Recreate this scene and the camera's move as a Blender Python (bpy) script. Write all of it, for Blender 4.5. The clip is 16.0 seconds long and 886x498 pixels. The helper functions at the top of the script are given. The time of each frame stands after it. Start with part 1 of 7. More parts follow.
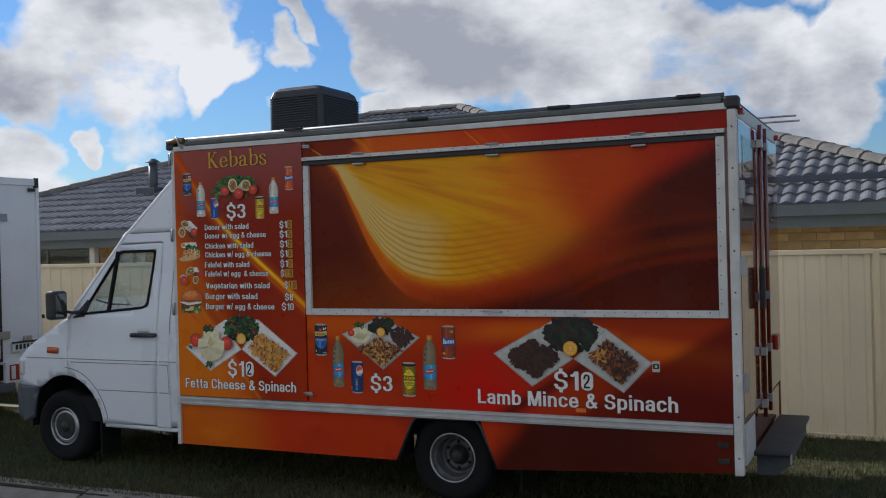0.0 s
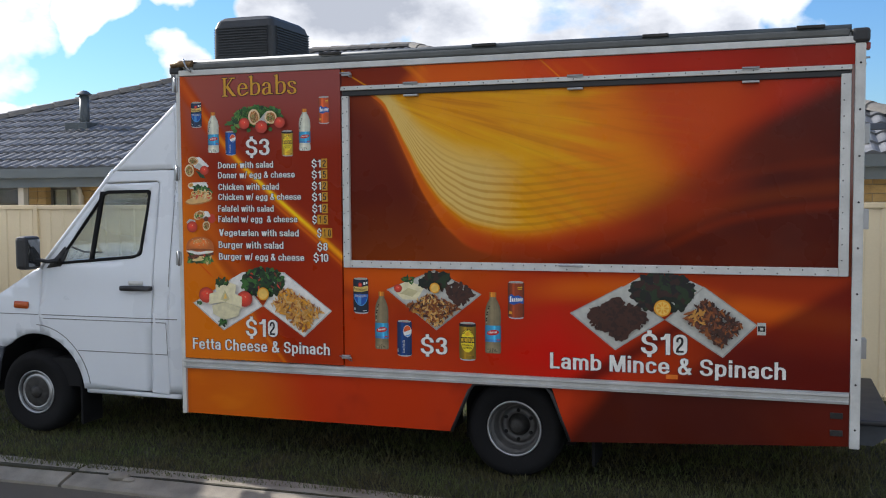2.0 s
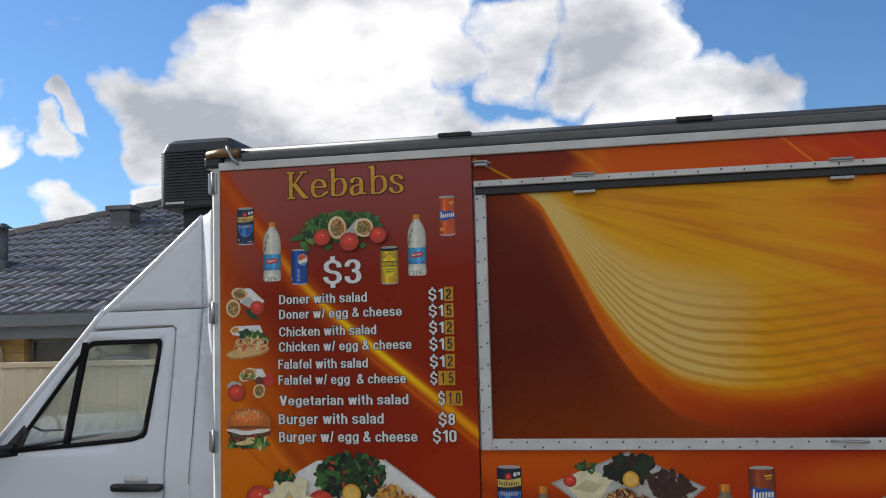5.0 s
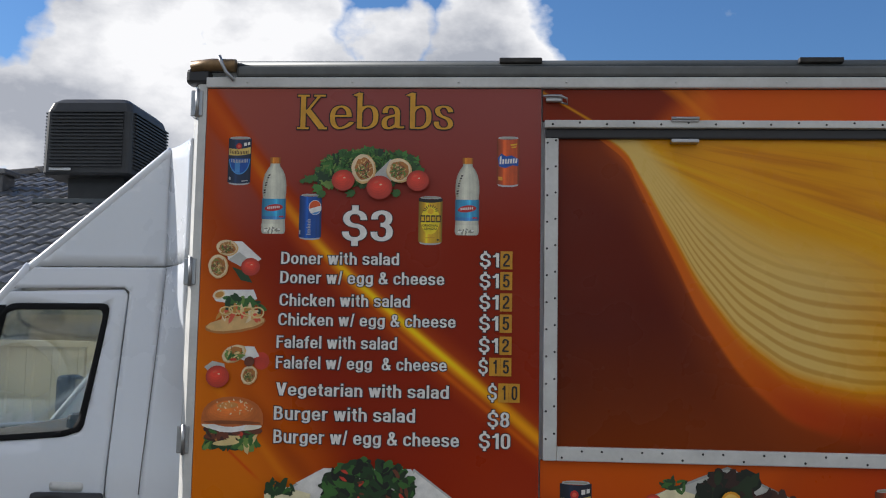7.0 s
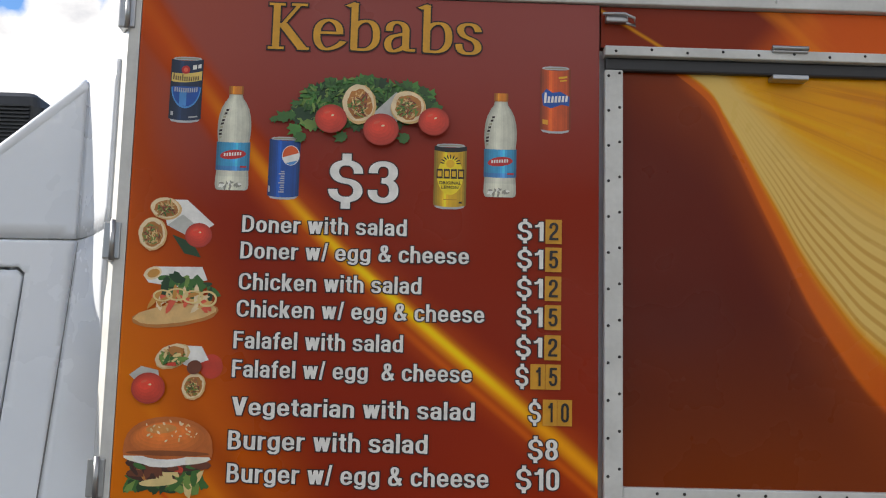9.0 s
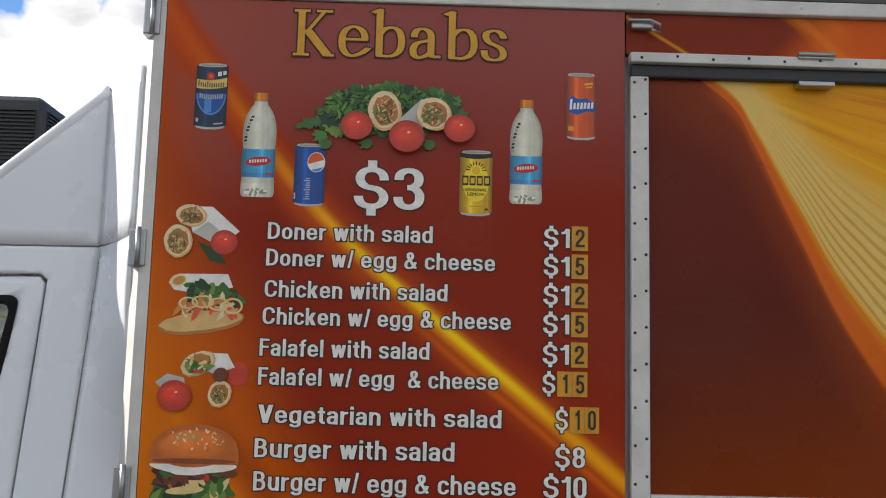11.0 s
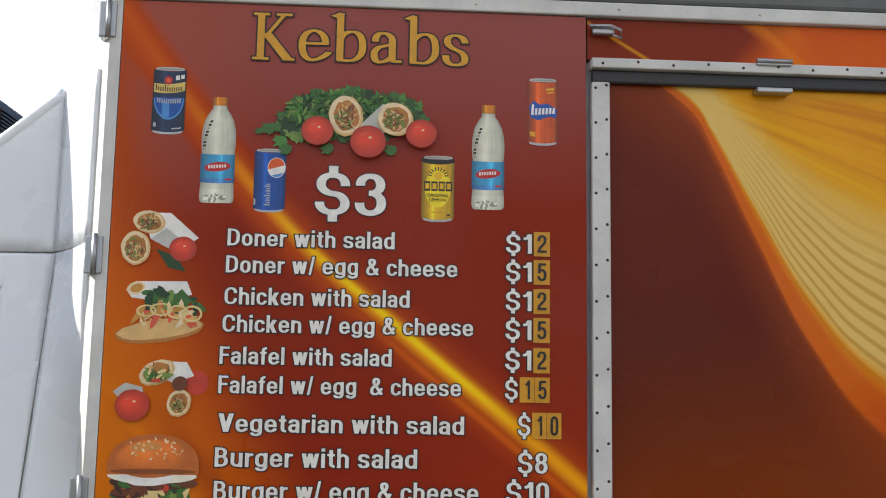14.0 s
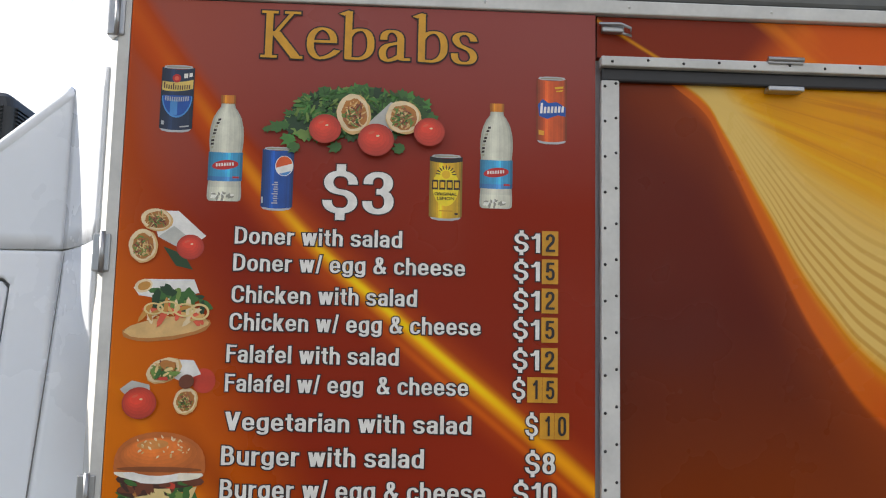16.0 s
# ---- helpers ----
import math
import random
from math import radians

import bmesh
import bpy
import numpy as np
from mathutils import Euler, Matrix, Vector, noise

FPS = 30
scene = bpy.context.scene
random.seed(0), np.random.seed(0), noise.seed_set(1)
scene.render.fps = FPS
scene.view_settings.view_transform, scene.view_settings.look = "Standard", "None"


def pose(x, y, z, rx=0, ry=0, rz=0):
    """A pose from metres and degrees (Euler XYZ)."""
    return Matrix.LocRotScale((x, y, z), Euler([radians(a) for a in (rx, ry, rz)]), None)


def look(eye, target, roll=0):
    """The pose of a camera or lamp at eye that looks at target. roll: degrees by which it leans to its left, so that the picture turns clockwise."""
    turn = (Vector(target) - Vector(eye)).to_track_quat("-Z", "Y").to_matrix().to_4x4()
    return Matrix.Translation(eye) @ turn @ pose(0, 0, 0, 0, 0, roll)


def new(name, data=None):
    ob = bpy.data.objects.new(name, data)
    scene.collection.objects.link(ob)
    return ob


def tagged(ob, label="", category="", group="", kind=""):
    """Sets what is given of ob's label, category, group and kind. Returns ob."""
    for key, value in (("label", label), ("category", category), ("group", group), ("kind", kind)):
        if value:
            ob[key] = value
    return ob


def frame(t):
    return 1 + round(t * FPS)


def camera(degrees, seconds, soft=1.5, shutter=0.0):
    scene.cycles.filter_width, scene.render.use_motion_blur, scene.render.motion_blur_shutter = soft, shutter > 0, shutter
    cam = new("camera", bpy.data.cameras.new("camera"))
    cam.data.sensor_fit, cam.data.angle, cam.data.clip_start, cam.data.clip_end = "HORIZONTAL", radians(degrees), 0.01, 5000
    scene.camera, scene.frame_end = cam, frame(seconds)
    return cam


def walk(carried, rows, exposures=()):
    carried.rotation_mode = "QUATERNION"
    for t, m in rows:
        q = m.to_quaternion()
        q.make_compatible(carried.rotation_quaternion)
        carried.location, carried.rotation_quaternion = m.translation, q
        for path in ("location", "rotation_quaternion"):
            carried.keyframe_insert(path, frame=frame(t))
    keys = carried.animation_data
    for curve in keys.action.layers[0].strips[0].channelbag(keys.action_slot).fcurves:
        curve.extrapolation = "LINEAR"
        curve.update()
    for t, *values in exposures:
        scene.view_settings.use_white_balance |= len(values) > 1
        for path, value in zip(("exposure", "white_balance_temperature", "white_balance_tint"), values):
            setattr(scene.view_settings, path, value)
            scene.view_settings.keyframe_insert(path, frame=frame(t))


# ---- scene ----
cam = camera(48.1, 16.0, soft=1.1)
PATH = [
    (0, (-0.555, 0.363, 1.932), (-1.395, 2.178, 1.925), -1.4),
    (0.5, (-0.925, 0.552, 1.904), (-1.692, 2.397, 1.813), -0.0),
    (1, (-1.288, 0.688, 1.904), (-2.033, 2.537, 1.741), 0.8),
    (1.5, (-1.644, 0.772, 1.909), (-2.292, 2.66, 1.778), -0.4),
    (2, (-2.033, 0.727, 1.925), (-2.659, 2.623, 1.811), -0.4),
    (2.5, (-2.364, 0.85, 1.91), (-3.027, 2.734, 1.804), 1.3),
    (3, (-2.731, 1.049, 1.898), (-3.436, 2.918, 1.786), -2.0),
    (3.5, (-3.132, 1.31, 1.913), (-3.769, 3.202, 1.796), -1.5),
    (4, (-3.426, 1.64, 1.904), (-3.909, 3.578, 1.804), -0.9),
    (4.5, (-3.707, 1.974, 1.927), (-4.194, 3.913, 1.993), -1.0),
    (4.7, (-3.848, 2.197, 1.93), (-4.307, 4.137, 2.094), -1.2),
    (6.8, (-4.852, 3.256, 1.802), (-5.005, 5.24, 2.001), 1.9),
    (7, (-4.961, 3.377, 1.815), (-5.091, 5.363, 2.009), 1.0),
    (7.5, (-5.193, 3.639, 1.821), (-5.268, 5.632, 1.979), 0.1),
    (8, (-5.37, 3.944, 1.763), (-5.3, 5.934, 1.949), 0.5),
    (8.5, (-5.331, 4.206, 1.711), (-5.257, 6.192, 1.933), 1.3),
    (9, (-5.312, 4.369, 1.723), (-5.274, 6.351, 1.988), 1.4),
    (9.5, (-5.332, 4.381, 1.742), (-5.301, 6.362, 2.013), 1.3),
    (12, (-5.391, 4.373, 1.728), (-5.328, 6.354, 1.998), 1.5),
    (12.5, (-5.383, 4.378, 1.753), (-5.302, 6.359, 2.018), 1.4),
    (13, (-5.369, 4.384, 1.755), (-5.279, 6.364, 2.021), 1.1),
    (13.5, (-5.375, 4.382, 1.766), (-5.269, 6.361, 2.032), 1.2),
    (14, (-5.391, 4.383, 1.764), (-5.27, 6.362, 2.026), 0.9),
    (14.5, (-5.372, 4.39, 1.763), (-5.262, 6.37, 2.024), 1.0),
    (15, (-5.374, 4.391, 1.765), (-5.267, 6.371, 2.026), 1.2),
    (15.5, (-5.383, 4.391, 1.772), (-5.273, 6.372, 2.024), 1.0),
    (16, (-5.371, 4.394, 1.761), (-5.28, 6.375, 2.024), 1.2),
]
EXPOSURES = [(0.0, -0.24, 6000, 12), (0.6, -0.08, 6000, 12), (1.2, 0.3, 6050, 12), (3.5, 0.46, 6200, 12), (4.6, 0.2, 6300, 12),
             (7.5, -0.02, 6200, 12), (8.6, 0.52, 6500, 12), (9.5, 0.35, 6550, 12), (12.0, 0.5, 6550, 12), (13.0, 0.68, 6550, 12), (16.0, 0.70, 6550, 12)]
walk(cam, [(t, look(eye, target, roll)) for t, eye, target, roll in PATH], EXPOSURES)

# ---- world and sun ----
SUN_TO = Vector((-0.952 * math.cos(radians(30)), 0.305 * math.cos(radians(30)), math.sin(radians(30)))).normalized()
SKY_STRENGTH, CLOUD_LIGHT, SUN_STRENGTH = 0.10, 8.0, 6.0

CLOUDS = [(-0.674, 0.71, 0.205, 6.2), (-0.613, 0.757, 0.229, 3.9), (-0.722, 0.673, 0.157, 2.9), (-0.695, 0.71, 0.109, 1.1),
          (-0.651, 0.753, 0.094, 1.8), (-0.731, 0.678, 0.077, 2.8), (-0.555, 0.811, 0.189, 1.8), (-0.532, 0.818, 0.22, 1.3),
          (-0.446, 0.866, 0.225, 3.9), (-0.374, 0.906, 0.197, 4.9), (-0.271, 0.946, 0.176, 6.2), (-0.177, 0.968, 0.176, 4.9),
          (-0.052, 0.986, 0.16, 3.6), (-0.454, 0.878, 0.15, 2.0), (-0.068, 0.992, 0.108, 2.9), (-0.536, 0.835, 0.122, 2.4),
          (-0.6, 0.779, 0.18, 2.3), (-0.638, 0.765, 0.087, 2.0), (-0.376, 0.886, 0.27, 4.9), (-0.297, 0.924, 0.242, 3.6),
          (-0.413, 0.894, 0.172, 3.3), (-0.127, 0.946, 0.297, 3.6), (-0.027, 0.952, 0.304, 3.3), (-0.029, 0.958, 0.285, 4.9),
          (-0.231, 0.926, 0.299, 5.5), (-0.328, 0.894, 0.307, 3.6),
          (0.03, 0.976, 0.215, 4.8), (0.11, 0.972, 0.205, 4.0), (-0.33, 0.917, 0.215, 4.6), (-0.141, 0.976, 0.168, 4.6), (-0.073, 0.991, 0.11, 3.6),
          (0.5, -0.75, 0.45, 24.0), (-0.6, -0.7, 0.5, 24.0), (0.9, -0.2, 0.4, 20.0), (-0.1, -0.5, 0.85, 22.0), (-0.95, -0.25, 0.3, 16.0), (0.8, 0.5, 0.5, 18.0), (0.1, -0.95, 0.2, 20.0)]


def make_world():
    world = bpy.data.worlds.new("sky")
    scene.world = world
    world.use_nodes = True
    nt = world.node_tree
    nt.nodes.clear()
    N, L = nt.nodes.new, nt.links.new
    out, bg = N("ShaderNodeOutputWorld"), N("ShaderNodeBackground")
    sky = N("ShaderNodeTexSky")
    sky.sky_type, sky.sun_disc = "NISHITA", False
    sky.sun_elevation, sky.sun_rotation = radians(30), math.atan2(SUN_TO.x, SUN_TO.y)
    sky.air_density, sky.dust_density, sky.ozone_density = 1.2, 0.2, 6.0
    tc = N("ShaderNodeTexCoord")
    # cumulus: large billows with fine ragged edges
    def cloud_noise(scale, detail, offset):
        mp, no = N("ShaderNodeMapping"), N("ShaderNodeTexNoise")
        mp.inputs["Location"].default_value = offset
        mp.inputs["Scale"].default_value = (1, 1, 1.7)
        no.inputs["Scale"].default_value, no.inputs["Detail"].default_value = scale, detail
        no.inputs["Roughness"].default_value = 0.56
        L(tc.outputs["Generated"], mp.inputs["Vector"])
        L(mp.outputs[0], no.inputs["Vector"])
        return no.outputs["Fac"]
    # heaps of cloud: direction and angular size in degrees
    heap = None
    wn, wm = N("ShaderNodeTexNoise"), N("ShaderNodeVectorMath")
    wn.inputs["Scale"].default_value, wn.inputs["Detail"].default_value = 7.0, 5.0
    L(tc.outputs["Generated"], wn.inputs["Vector"])
    wm.operation = "MULTIPLY_ADD"
    wm.inputs[1].default_value = (0.20, 0.20, 0.20)
    L(wn.outputs["Color"], wm.inputs[0])
    ws = N("ShaderNodeVectorMath")
    ws.operation = "SUBTRACT"
    ws.inputs[1].default_value = (0.10, 0.10, 0.10)
    L(tc.outputs["Generated"], ws.inputs[0])
    L(ws.outputs[0], wm.inputs[2])
    unit = N("ShaderNodeVectorMath")
    unit.operation = "NORMALIZE"
    L(wm.outputs[0], unit.inputs[0])
    for dx, dy, dz, size in CLOUDS:
        size *= 0.78 if size < 8 else 1.0
        dot, rng, top = N("ShaderNodeVectorMath"), N("ShaderNodeMapRange"), N("ShaderNodeMath")
        dot.operation = "DOT_PRODUCT"
        dot.inputs[1].default_value = Vector((dx, dy, dz)).normalized()
        L(unit.outputs[0], dot.inputs[0])
        rng.interpolation_type = "SMOOTHSTEP"
        rng.inputs["From Min"].default_value, rng.inputs["From Max"].default_value = math.cos(radians(size * 1.35)), math.cos(radians(size * 0.35))
        L(dot.outputs["Value"], rng.inputs["Value"])
        if heap is None:
            heap = rng.outputs[0]
        else:
            top.operation = "MAXIMUM"
            L(heap, top.inputs[0])
            L(rng.outputs[0], top.inputs[1])
            heap = top.outputs[0]
    ma = N("ShaderNodeMath")
    ma.operation = "MULTIPLY_ADD"
    ma.inputs[1].default_value = 0.40
    L(heap, ma.inputs[0])
    L(cloud_noise(6.5, 9.0, (3.1, 1.7, 0.4)), ma.inputs[2])
    cover = ma.outputs[0]
    ramp = N("ShaderNodeValToRGB")
    ramp.color_ramp.elements[0].position, ramp.color_ramp.elements[1].position = 0.65, 0.80
    L(cover, ramp.inputs[0])
    shade = N("ShaderNodeValToRGB")
    shade.color_ramp.elements[0].position, shade.color_ramp.elements[1].position = 0.66, 0.90
    c0, c1 = 0.56 * CLOUD_LIGHT, 1.24 * CLOUD_LIGHT
    shade.color_ramp.elements[1].color = (c0 * 0.94, c0 * 0.98, c0 * 1.06, 1)
    shade.color_ramp.elements[0].color = (c1, c1 * 0.985, c1 * 0.95, 1)
    # thick middles turn grey, thin edges stay white
    thick = N("ShaderNodeMath")
    thick.operation = "MULTIPLY_ADD"
    thick.inputs[1].default_value = 0.30
    L(cover, thick.inputs[0])
    L(cloud_noise(6.0, 8.0, (0.4, 5.2, 2.3)), thick.inputs[2])
    L(thick.outputs[0], shade.inputs[0])
    mix = N("ShaderNodeMix")
    mix.data_type = "RGBA"
    L(ramp.outputs[0], mix.inputs["Factor"])
    blue = N("ShaderNodeMix")
    blue.data_type, blue.blend_type = "RGBA", "MULTIPLY"
    blue.inputs["Factor"].default_value = 1.0
    blue.inputs["B"].default_value = (0.82, 0.98, 1.12, 1)
    L(sky.outputs[0], blue.inputs["A"])
    L(blue.outputs["Result"], mix.inputs["A"])
    L(shade.outputs[0], mix.inputs["B"])
    bg.inputs["Strength"].default_value = SKY_STRENGTH
    L(mix.outputs["Result"], bg.inputs["Color"])
    L(bg.outputs[0], out.inputs["Surface"])


make_world()
sun = new("sun", bpy.data.lights.new("sun", "SUN"))
sun.data.energy, sun.data.angle, sun.data.color = SUN_STRENGTH, radians(0.53), (1.0, 0.93, 0.82)
sun.matrix_world = look((0, 0, 0), -SUN_TO)
sun.location = (-30, 20, 25)

# ---- materials ----


def srgb(r, g, b):
    """Linear colour from 0..255 values."""
    f = lambda c: (c / 255 / 12.92) if c / 255 <= 0.04045 else ((c / 255 + 0.055) / 1.055) ** 2.4
    return (f(r), f(g), f(b))


def mat(name, color, rough=0.6, metal=0.0, var=0.12, scale=3.0, fine=40.0, bump=0.0, bump_scale=60.0, tint=None, coat=0.0, per_piece=0.0):
    """A painted, printed or raw surface: base colour with broad stains and fine grain, and a little relief."""
    m = bpy.data.materials.new(name)
    m.use_nodes = True
    nt = m.node_tree
    N, L = nt.nodes.new, nt.links.new
    b = nt.nodes["Principled BSDF"]
    b.inputs["Roughness"].default_value, b.inputs["Metallic"].default_value = rough, metal
    b.inputs["Coat Weight"].default_value = coat
    b.inputs["Specular IOR Level"].default_value = 0.5 if rough < 0.7 else 0.25
    tc = N("ShaderNodeTexCoord")
    big, small = N("ShaderNodeTexNoise"), N("ShaderNodeTexNoise")
    big.inputs["Scale"].default_value, big.inputs["Detail"].default_value = scale, 5
    small.inputs["Scale"].default_value, small.inputs["Detail"].default_value = fine, 3
    L(tc.outputs["Object"], big.inputs["Vector"])
    L(tc.outputs["Object"], small.inputs["Vector"])
    m1, m2 = N("ShaderNodeMix"), N("ShaderNodeMix")
    for x in (m1, m2):
        x.data_type = "RGBA"
    dark = tint or tuple(c * (1 - 2.2 * var) for c in color)
    ra = N("ShaderNodeMapRange")
    ra.inputs["From Min"].default_value, ra.inputs["From Max"].default_value = 0.35, 0.68
    L(big.outputs["Fac"], ra.inputs["Value"])
    L(ra.outputs[0], m1.inputs["Factor"])
    m1.inputs["A"].default_value, m1.inputs["B"].default_value = (*dark, 1), (*color, 1)
    m2.blend_type = "MULTIPLY"
    m2.inputs["Factor"].default_value = min(1.0, var * 2.5)
    rb = N("ShaderNodeMapRange")
    rb.inputs["To Min"].default_value, rb.inputs["To Max"].default_value = 0.6, 1.35
    L(small.outputs["Fac"], rb.inputs["Value"])
    L(m1.outputs["Result"], m2.inputs["A"])
    L(rb.outputs[0], m2.inputs["B"])
    last = m2.outputs["Result"]
    if per_piece:
        oi, mr, m3 = N("ShaderNodeObjectInfo"), N("ShaderNodeMapRange"), N("ShaderNodeMix")
        gi, ad = N("ShaderNodeNewGeometry"), N("ShaderNodeMath")
        ad.operation = "ADD"
        L(oi.outputs["Random"], ad.inputs[0])
        L(gi.outputs["Random Per Island"], ad.inputs[1])
        wr = N("ShaderNodeMath")
        wr.operation = "FRACT"
        L(ad.outputs[0], wr.inputs[0])
        mr.inputs["To Min"].default_value, mr.inputs["To Max"].default_value = 1 - per_piece, 1 + per_piece
        L(wr.outputs[0], mr.inputs["Value"])
        m3.data_type, m3.blend_type = "RGBA", "MULTIPLY"
        m3.inputs["Factor"].default_value = 1.0
        L(last, m3.inputs["A"])
        L(mr.outputs[0], m3.inputs["B"])
        last = m3.outputs["Result"]
    L(last, b.inputs["Base Color"])
    rr = N("ShaderNodeMapRange")
    rr.inputs["To Min"].default_value, rr.inputs["To Max"].default_value = max(0.03, rough * 0.8), min(1, rough * 1.2)
    L(big.outputs["Fac"], rr.inputs["Value"])
    L(rr.outputs[0], b.inputs["Roughness"])
    if bump:
        bn, bu = N("ShaderNodeTexNoise"), N("ShaderNodeBump")
        bn.inputs["Scale"].default_value, bn.inputs["Detail"].default_value = bump_scale, 6
        bu.inputs["Strength"].default_value, bu.inputs["Distance"].default_value = bump, 0.01
        L(tc.outputs["Object"], bn.inputs["Vector"])
        L(bn.outputs["Fac"], bu.inputs["Height"])
        L(bu.outputs[0], b.inputs["Normal"])
    return m


def glass(name, tint=(0.85, 0.9, 0.9)):
    m = bpy.data.materials.new(name)
    m.use_nodes = True
    nt = m.node_tree
    nt.nodes.clear()
    N, L = nt.nodes.new, nt.links.new
    out, mx = N("ShaderNodeOutputMaterial"), N("ShaderNodeMixShader")
    tr, gl, fr, pw = N("ShaderNodeBsdfTransparent"), N("ShaderNodeBsdfGlossy"), N("ShaderNodeLayerWeight"), N("ShaderNodeMath")
    tr.inputs["Color"].default_value = (*tint, 1)
    gl.inputs["Roughness"].default_value = 0.02
    pw.operation = "POWER"
    pw.inputs[1].default_value = 3.2
    fr.inputs["Blend"].default_value = 0.5
    L(fr.outputs["Facing"], pw.inputs[0])
    ad = N("ShaderNodeMath")
    ad.operation = "MULTIPLY_ADD"
    ad.inputs[1].default_value, ad.inputs[2].default_value = 0.7, 0.035
    L(pw.outputs[0], ad.inputs[0])
    L(ad.outputs[0], mx.inputs[0])
    L(tr.outputs[0], mx.inputs[1])
    L(gl.outputs[0], mx.inputs[2])
    L(mx.outputs[0], out.inputs["Surface"])
    return m


WHITE = mat("white_paint", (0.72, 0.755, 0.80), 0.28, var=0.014, scale=2, coat=0.3)
VAN_WHITE = mat("van_white", (0.72, 0.74, 0.76), 0.4, var=0.05, scale=1.5)
ALU = mat("aluminium_trim", (0.62, 0.63, 0.62), 0.42, metal=0.35, var=0.10, scale=6, fine=90, bump=0.05)
ALU_WHITE = mat("white_trim", (0.66, 0.66, 0.63), 0.45, var=0.09, scale=7, fine=70)
STEEL = mat("zinc_steel", (0.45, 0.46, 0.47), 0.35, metal=0.8, var=0.12)
WHEEL_STEEL = mat("wheel_paint", (0.13, 0.127, 0.125), 0.5, metal=0.2, var=0.18, scale=14)
BRASS = mat("worn_brass", (0.30, 0.19, 0.09), 0.45, metal=0.5, var=0.2, scale=25)
HUB = mat("hub_grease", (0.05, 0.048, 0.045), 0.6, metal=0.3, var=0.25, scale=20)
RUBBER = mat("rubber", (0.010, 0.010, 0.011), 0.95, var=0.15, scale=12, bump=0.15)
BLACK = mat("black_plastic", (0.03, 0.031, 0.034), 0.5, var=0.15, scale=9)
# near-black base colour puts the shade of wells, holes and underside into the parts
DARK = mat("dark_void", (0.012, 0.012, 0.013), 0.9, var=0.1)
GREY_PLASTIC = mat("grey_bumper", (0.085, 0.095, 0.115), 0.55, var=0.12, scale=8, bump=0.1, bump_scale=200)
GLASS = glass("window_glass", (0.955, 0.985, 0.97))
AMBER = mat("amber_lens", (0.50, 0.10, 0.02), 0.2, var=0.1)
RED_LENS = mat("red_lens", (0.42, 0.035, 0.02), 0.22, var=0.15, scale=25)
CLEAR_LENS = mat("clear_lens", (0.7, 0.72, 0.72), 0.1, var=0.08, scale=30)
SEAT = mat("seat_fabric", (0.09, 0.085, 0.08), 0.9, var=0.2, scale=20)
FENCE = mat("cream_fence_steel", (0.82, 0.70, 0.47), 0.38, var=0.05, scale=1.2)
AWNING = mat("awning_grey", (0.13, 0.135, 0.13), 0.5, metal=0.2, var=0.12, scale=8)
MIRROR = mat("mirror_glass", (0.25, 0.26, 0.27), 0.06, metal=0.9, var=0.03)
FENCE_TRIM = mat("cream_fence_rail", (0.80, 0.66, 0.42), 0.42, var=0.06)
BRICK = mat("cream_brick", (0.58, 0.41, 0.19), 0.85, var=0.14, scale=5, fine=60, bump=0.3, per_piece=0.16)
MORTAR = mat("mortar", (0.42, 0.35, 0.24), 0.95, var=0.15, scale=8, bump=0.3)
TILE = mat("roof_tile", (0.19, 0.192, 0.196), 0.56, var=0.2, scale=4, fine=50, bump=0.12, per_piece=0.22)
RIDGE = mat("ridge_tile", (0.24, 0.225, 0.205), 0.85, var=0.18, scale=5, fine=50, bump=0.2, per_piece=0.15)
GUTTER = mat("grey_gutter", (0.15, 0.185, 0.21), 0.45, var=0.08)
FASCIA = mat("dark_fascia", (0.06, 0.072, 0.10), 0.5, var=0.08)
FLUE = mat("flue_steel", (0.10, 0.115, 0.125), 0.5, metal=0.3, var=0.12)
AC_GREY = mat("cooler_plastic", (0.035, 0.038, 0.042), 0.55, var=0.15, scale=5)
def let_light_through(m, share):
    """Thin leaves: part of the light goes through to the other face."""
    nt = m.node_tree
    b, out = nt.nodes["Principled BSDF"], nt.nodes["Material Output"]
    tl, mx = nt.nodes.new("ShaderNodeBsdfTranslucent"), nt.nodes.new("ShaderNodeMixShader")
    mx.inputs[0].default_value = share
    nt.links.new(b.inputs["Base Color"].links[0].from_socket, tl.inputs["Color"])
    nt.links.new(b.outputs[0], mx.inputs[1])
    nt.links.new(tl.outputs[0], mx.inputs[2])
    nt.links.new(mx.outputs[0], out.inputs["Surface"])


FRAME_GREY = mat("window_frame", (0.17, 0.17, 0.17), 0.5, var=0.08)
BLIND = mat("window_blind", (0.62, 0.60, 0.53), 0.7, var=0.06)
PVC = mat("white_pipe", (0.70, 0.68, 0.62), 0.45, var=0.06)
CONCRETE = mat("kerb_concrete", (0.34, 0.305, 0.25), 0.9, var=0.16, scale=5, fine=120, bump=0.4, bump_scale=90, per_piece=0.08)
ROAD = mat("road_asphalt", (0.17, 0.148, 0.115), 0.92, var=0.12, scale=0.9, fine=160, bump=0.5, bump_scale=220)
BOUNCE_PALE = mat("yard_sand", (0.52, 0.46, 0.36), 0.95, var=0.12, scale=3, fine=120, bump=0.4, bump_scale=80)
EARTH = mat("verge_earth", (0.065, 0.062, 0.040), 0.95, var=0.25, scale=6, fine=90, bump=0.6, bump_scale=50)
GRASS = mat("grass", (0.120, 0.150, 0.060), 0.9, var=0.28, scale=1.6, fine=30, tint=(0.130, 0.118, 0.060), per_piece=0.35)
let_light_through(GRASS, 0.5)

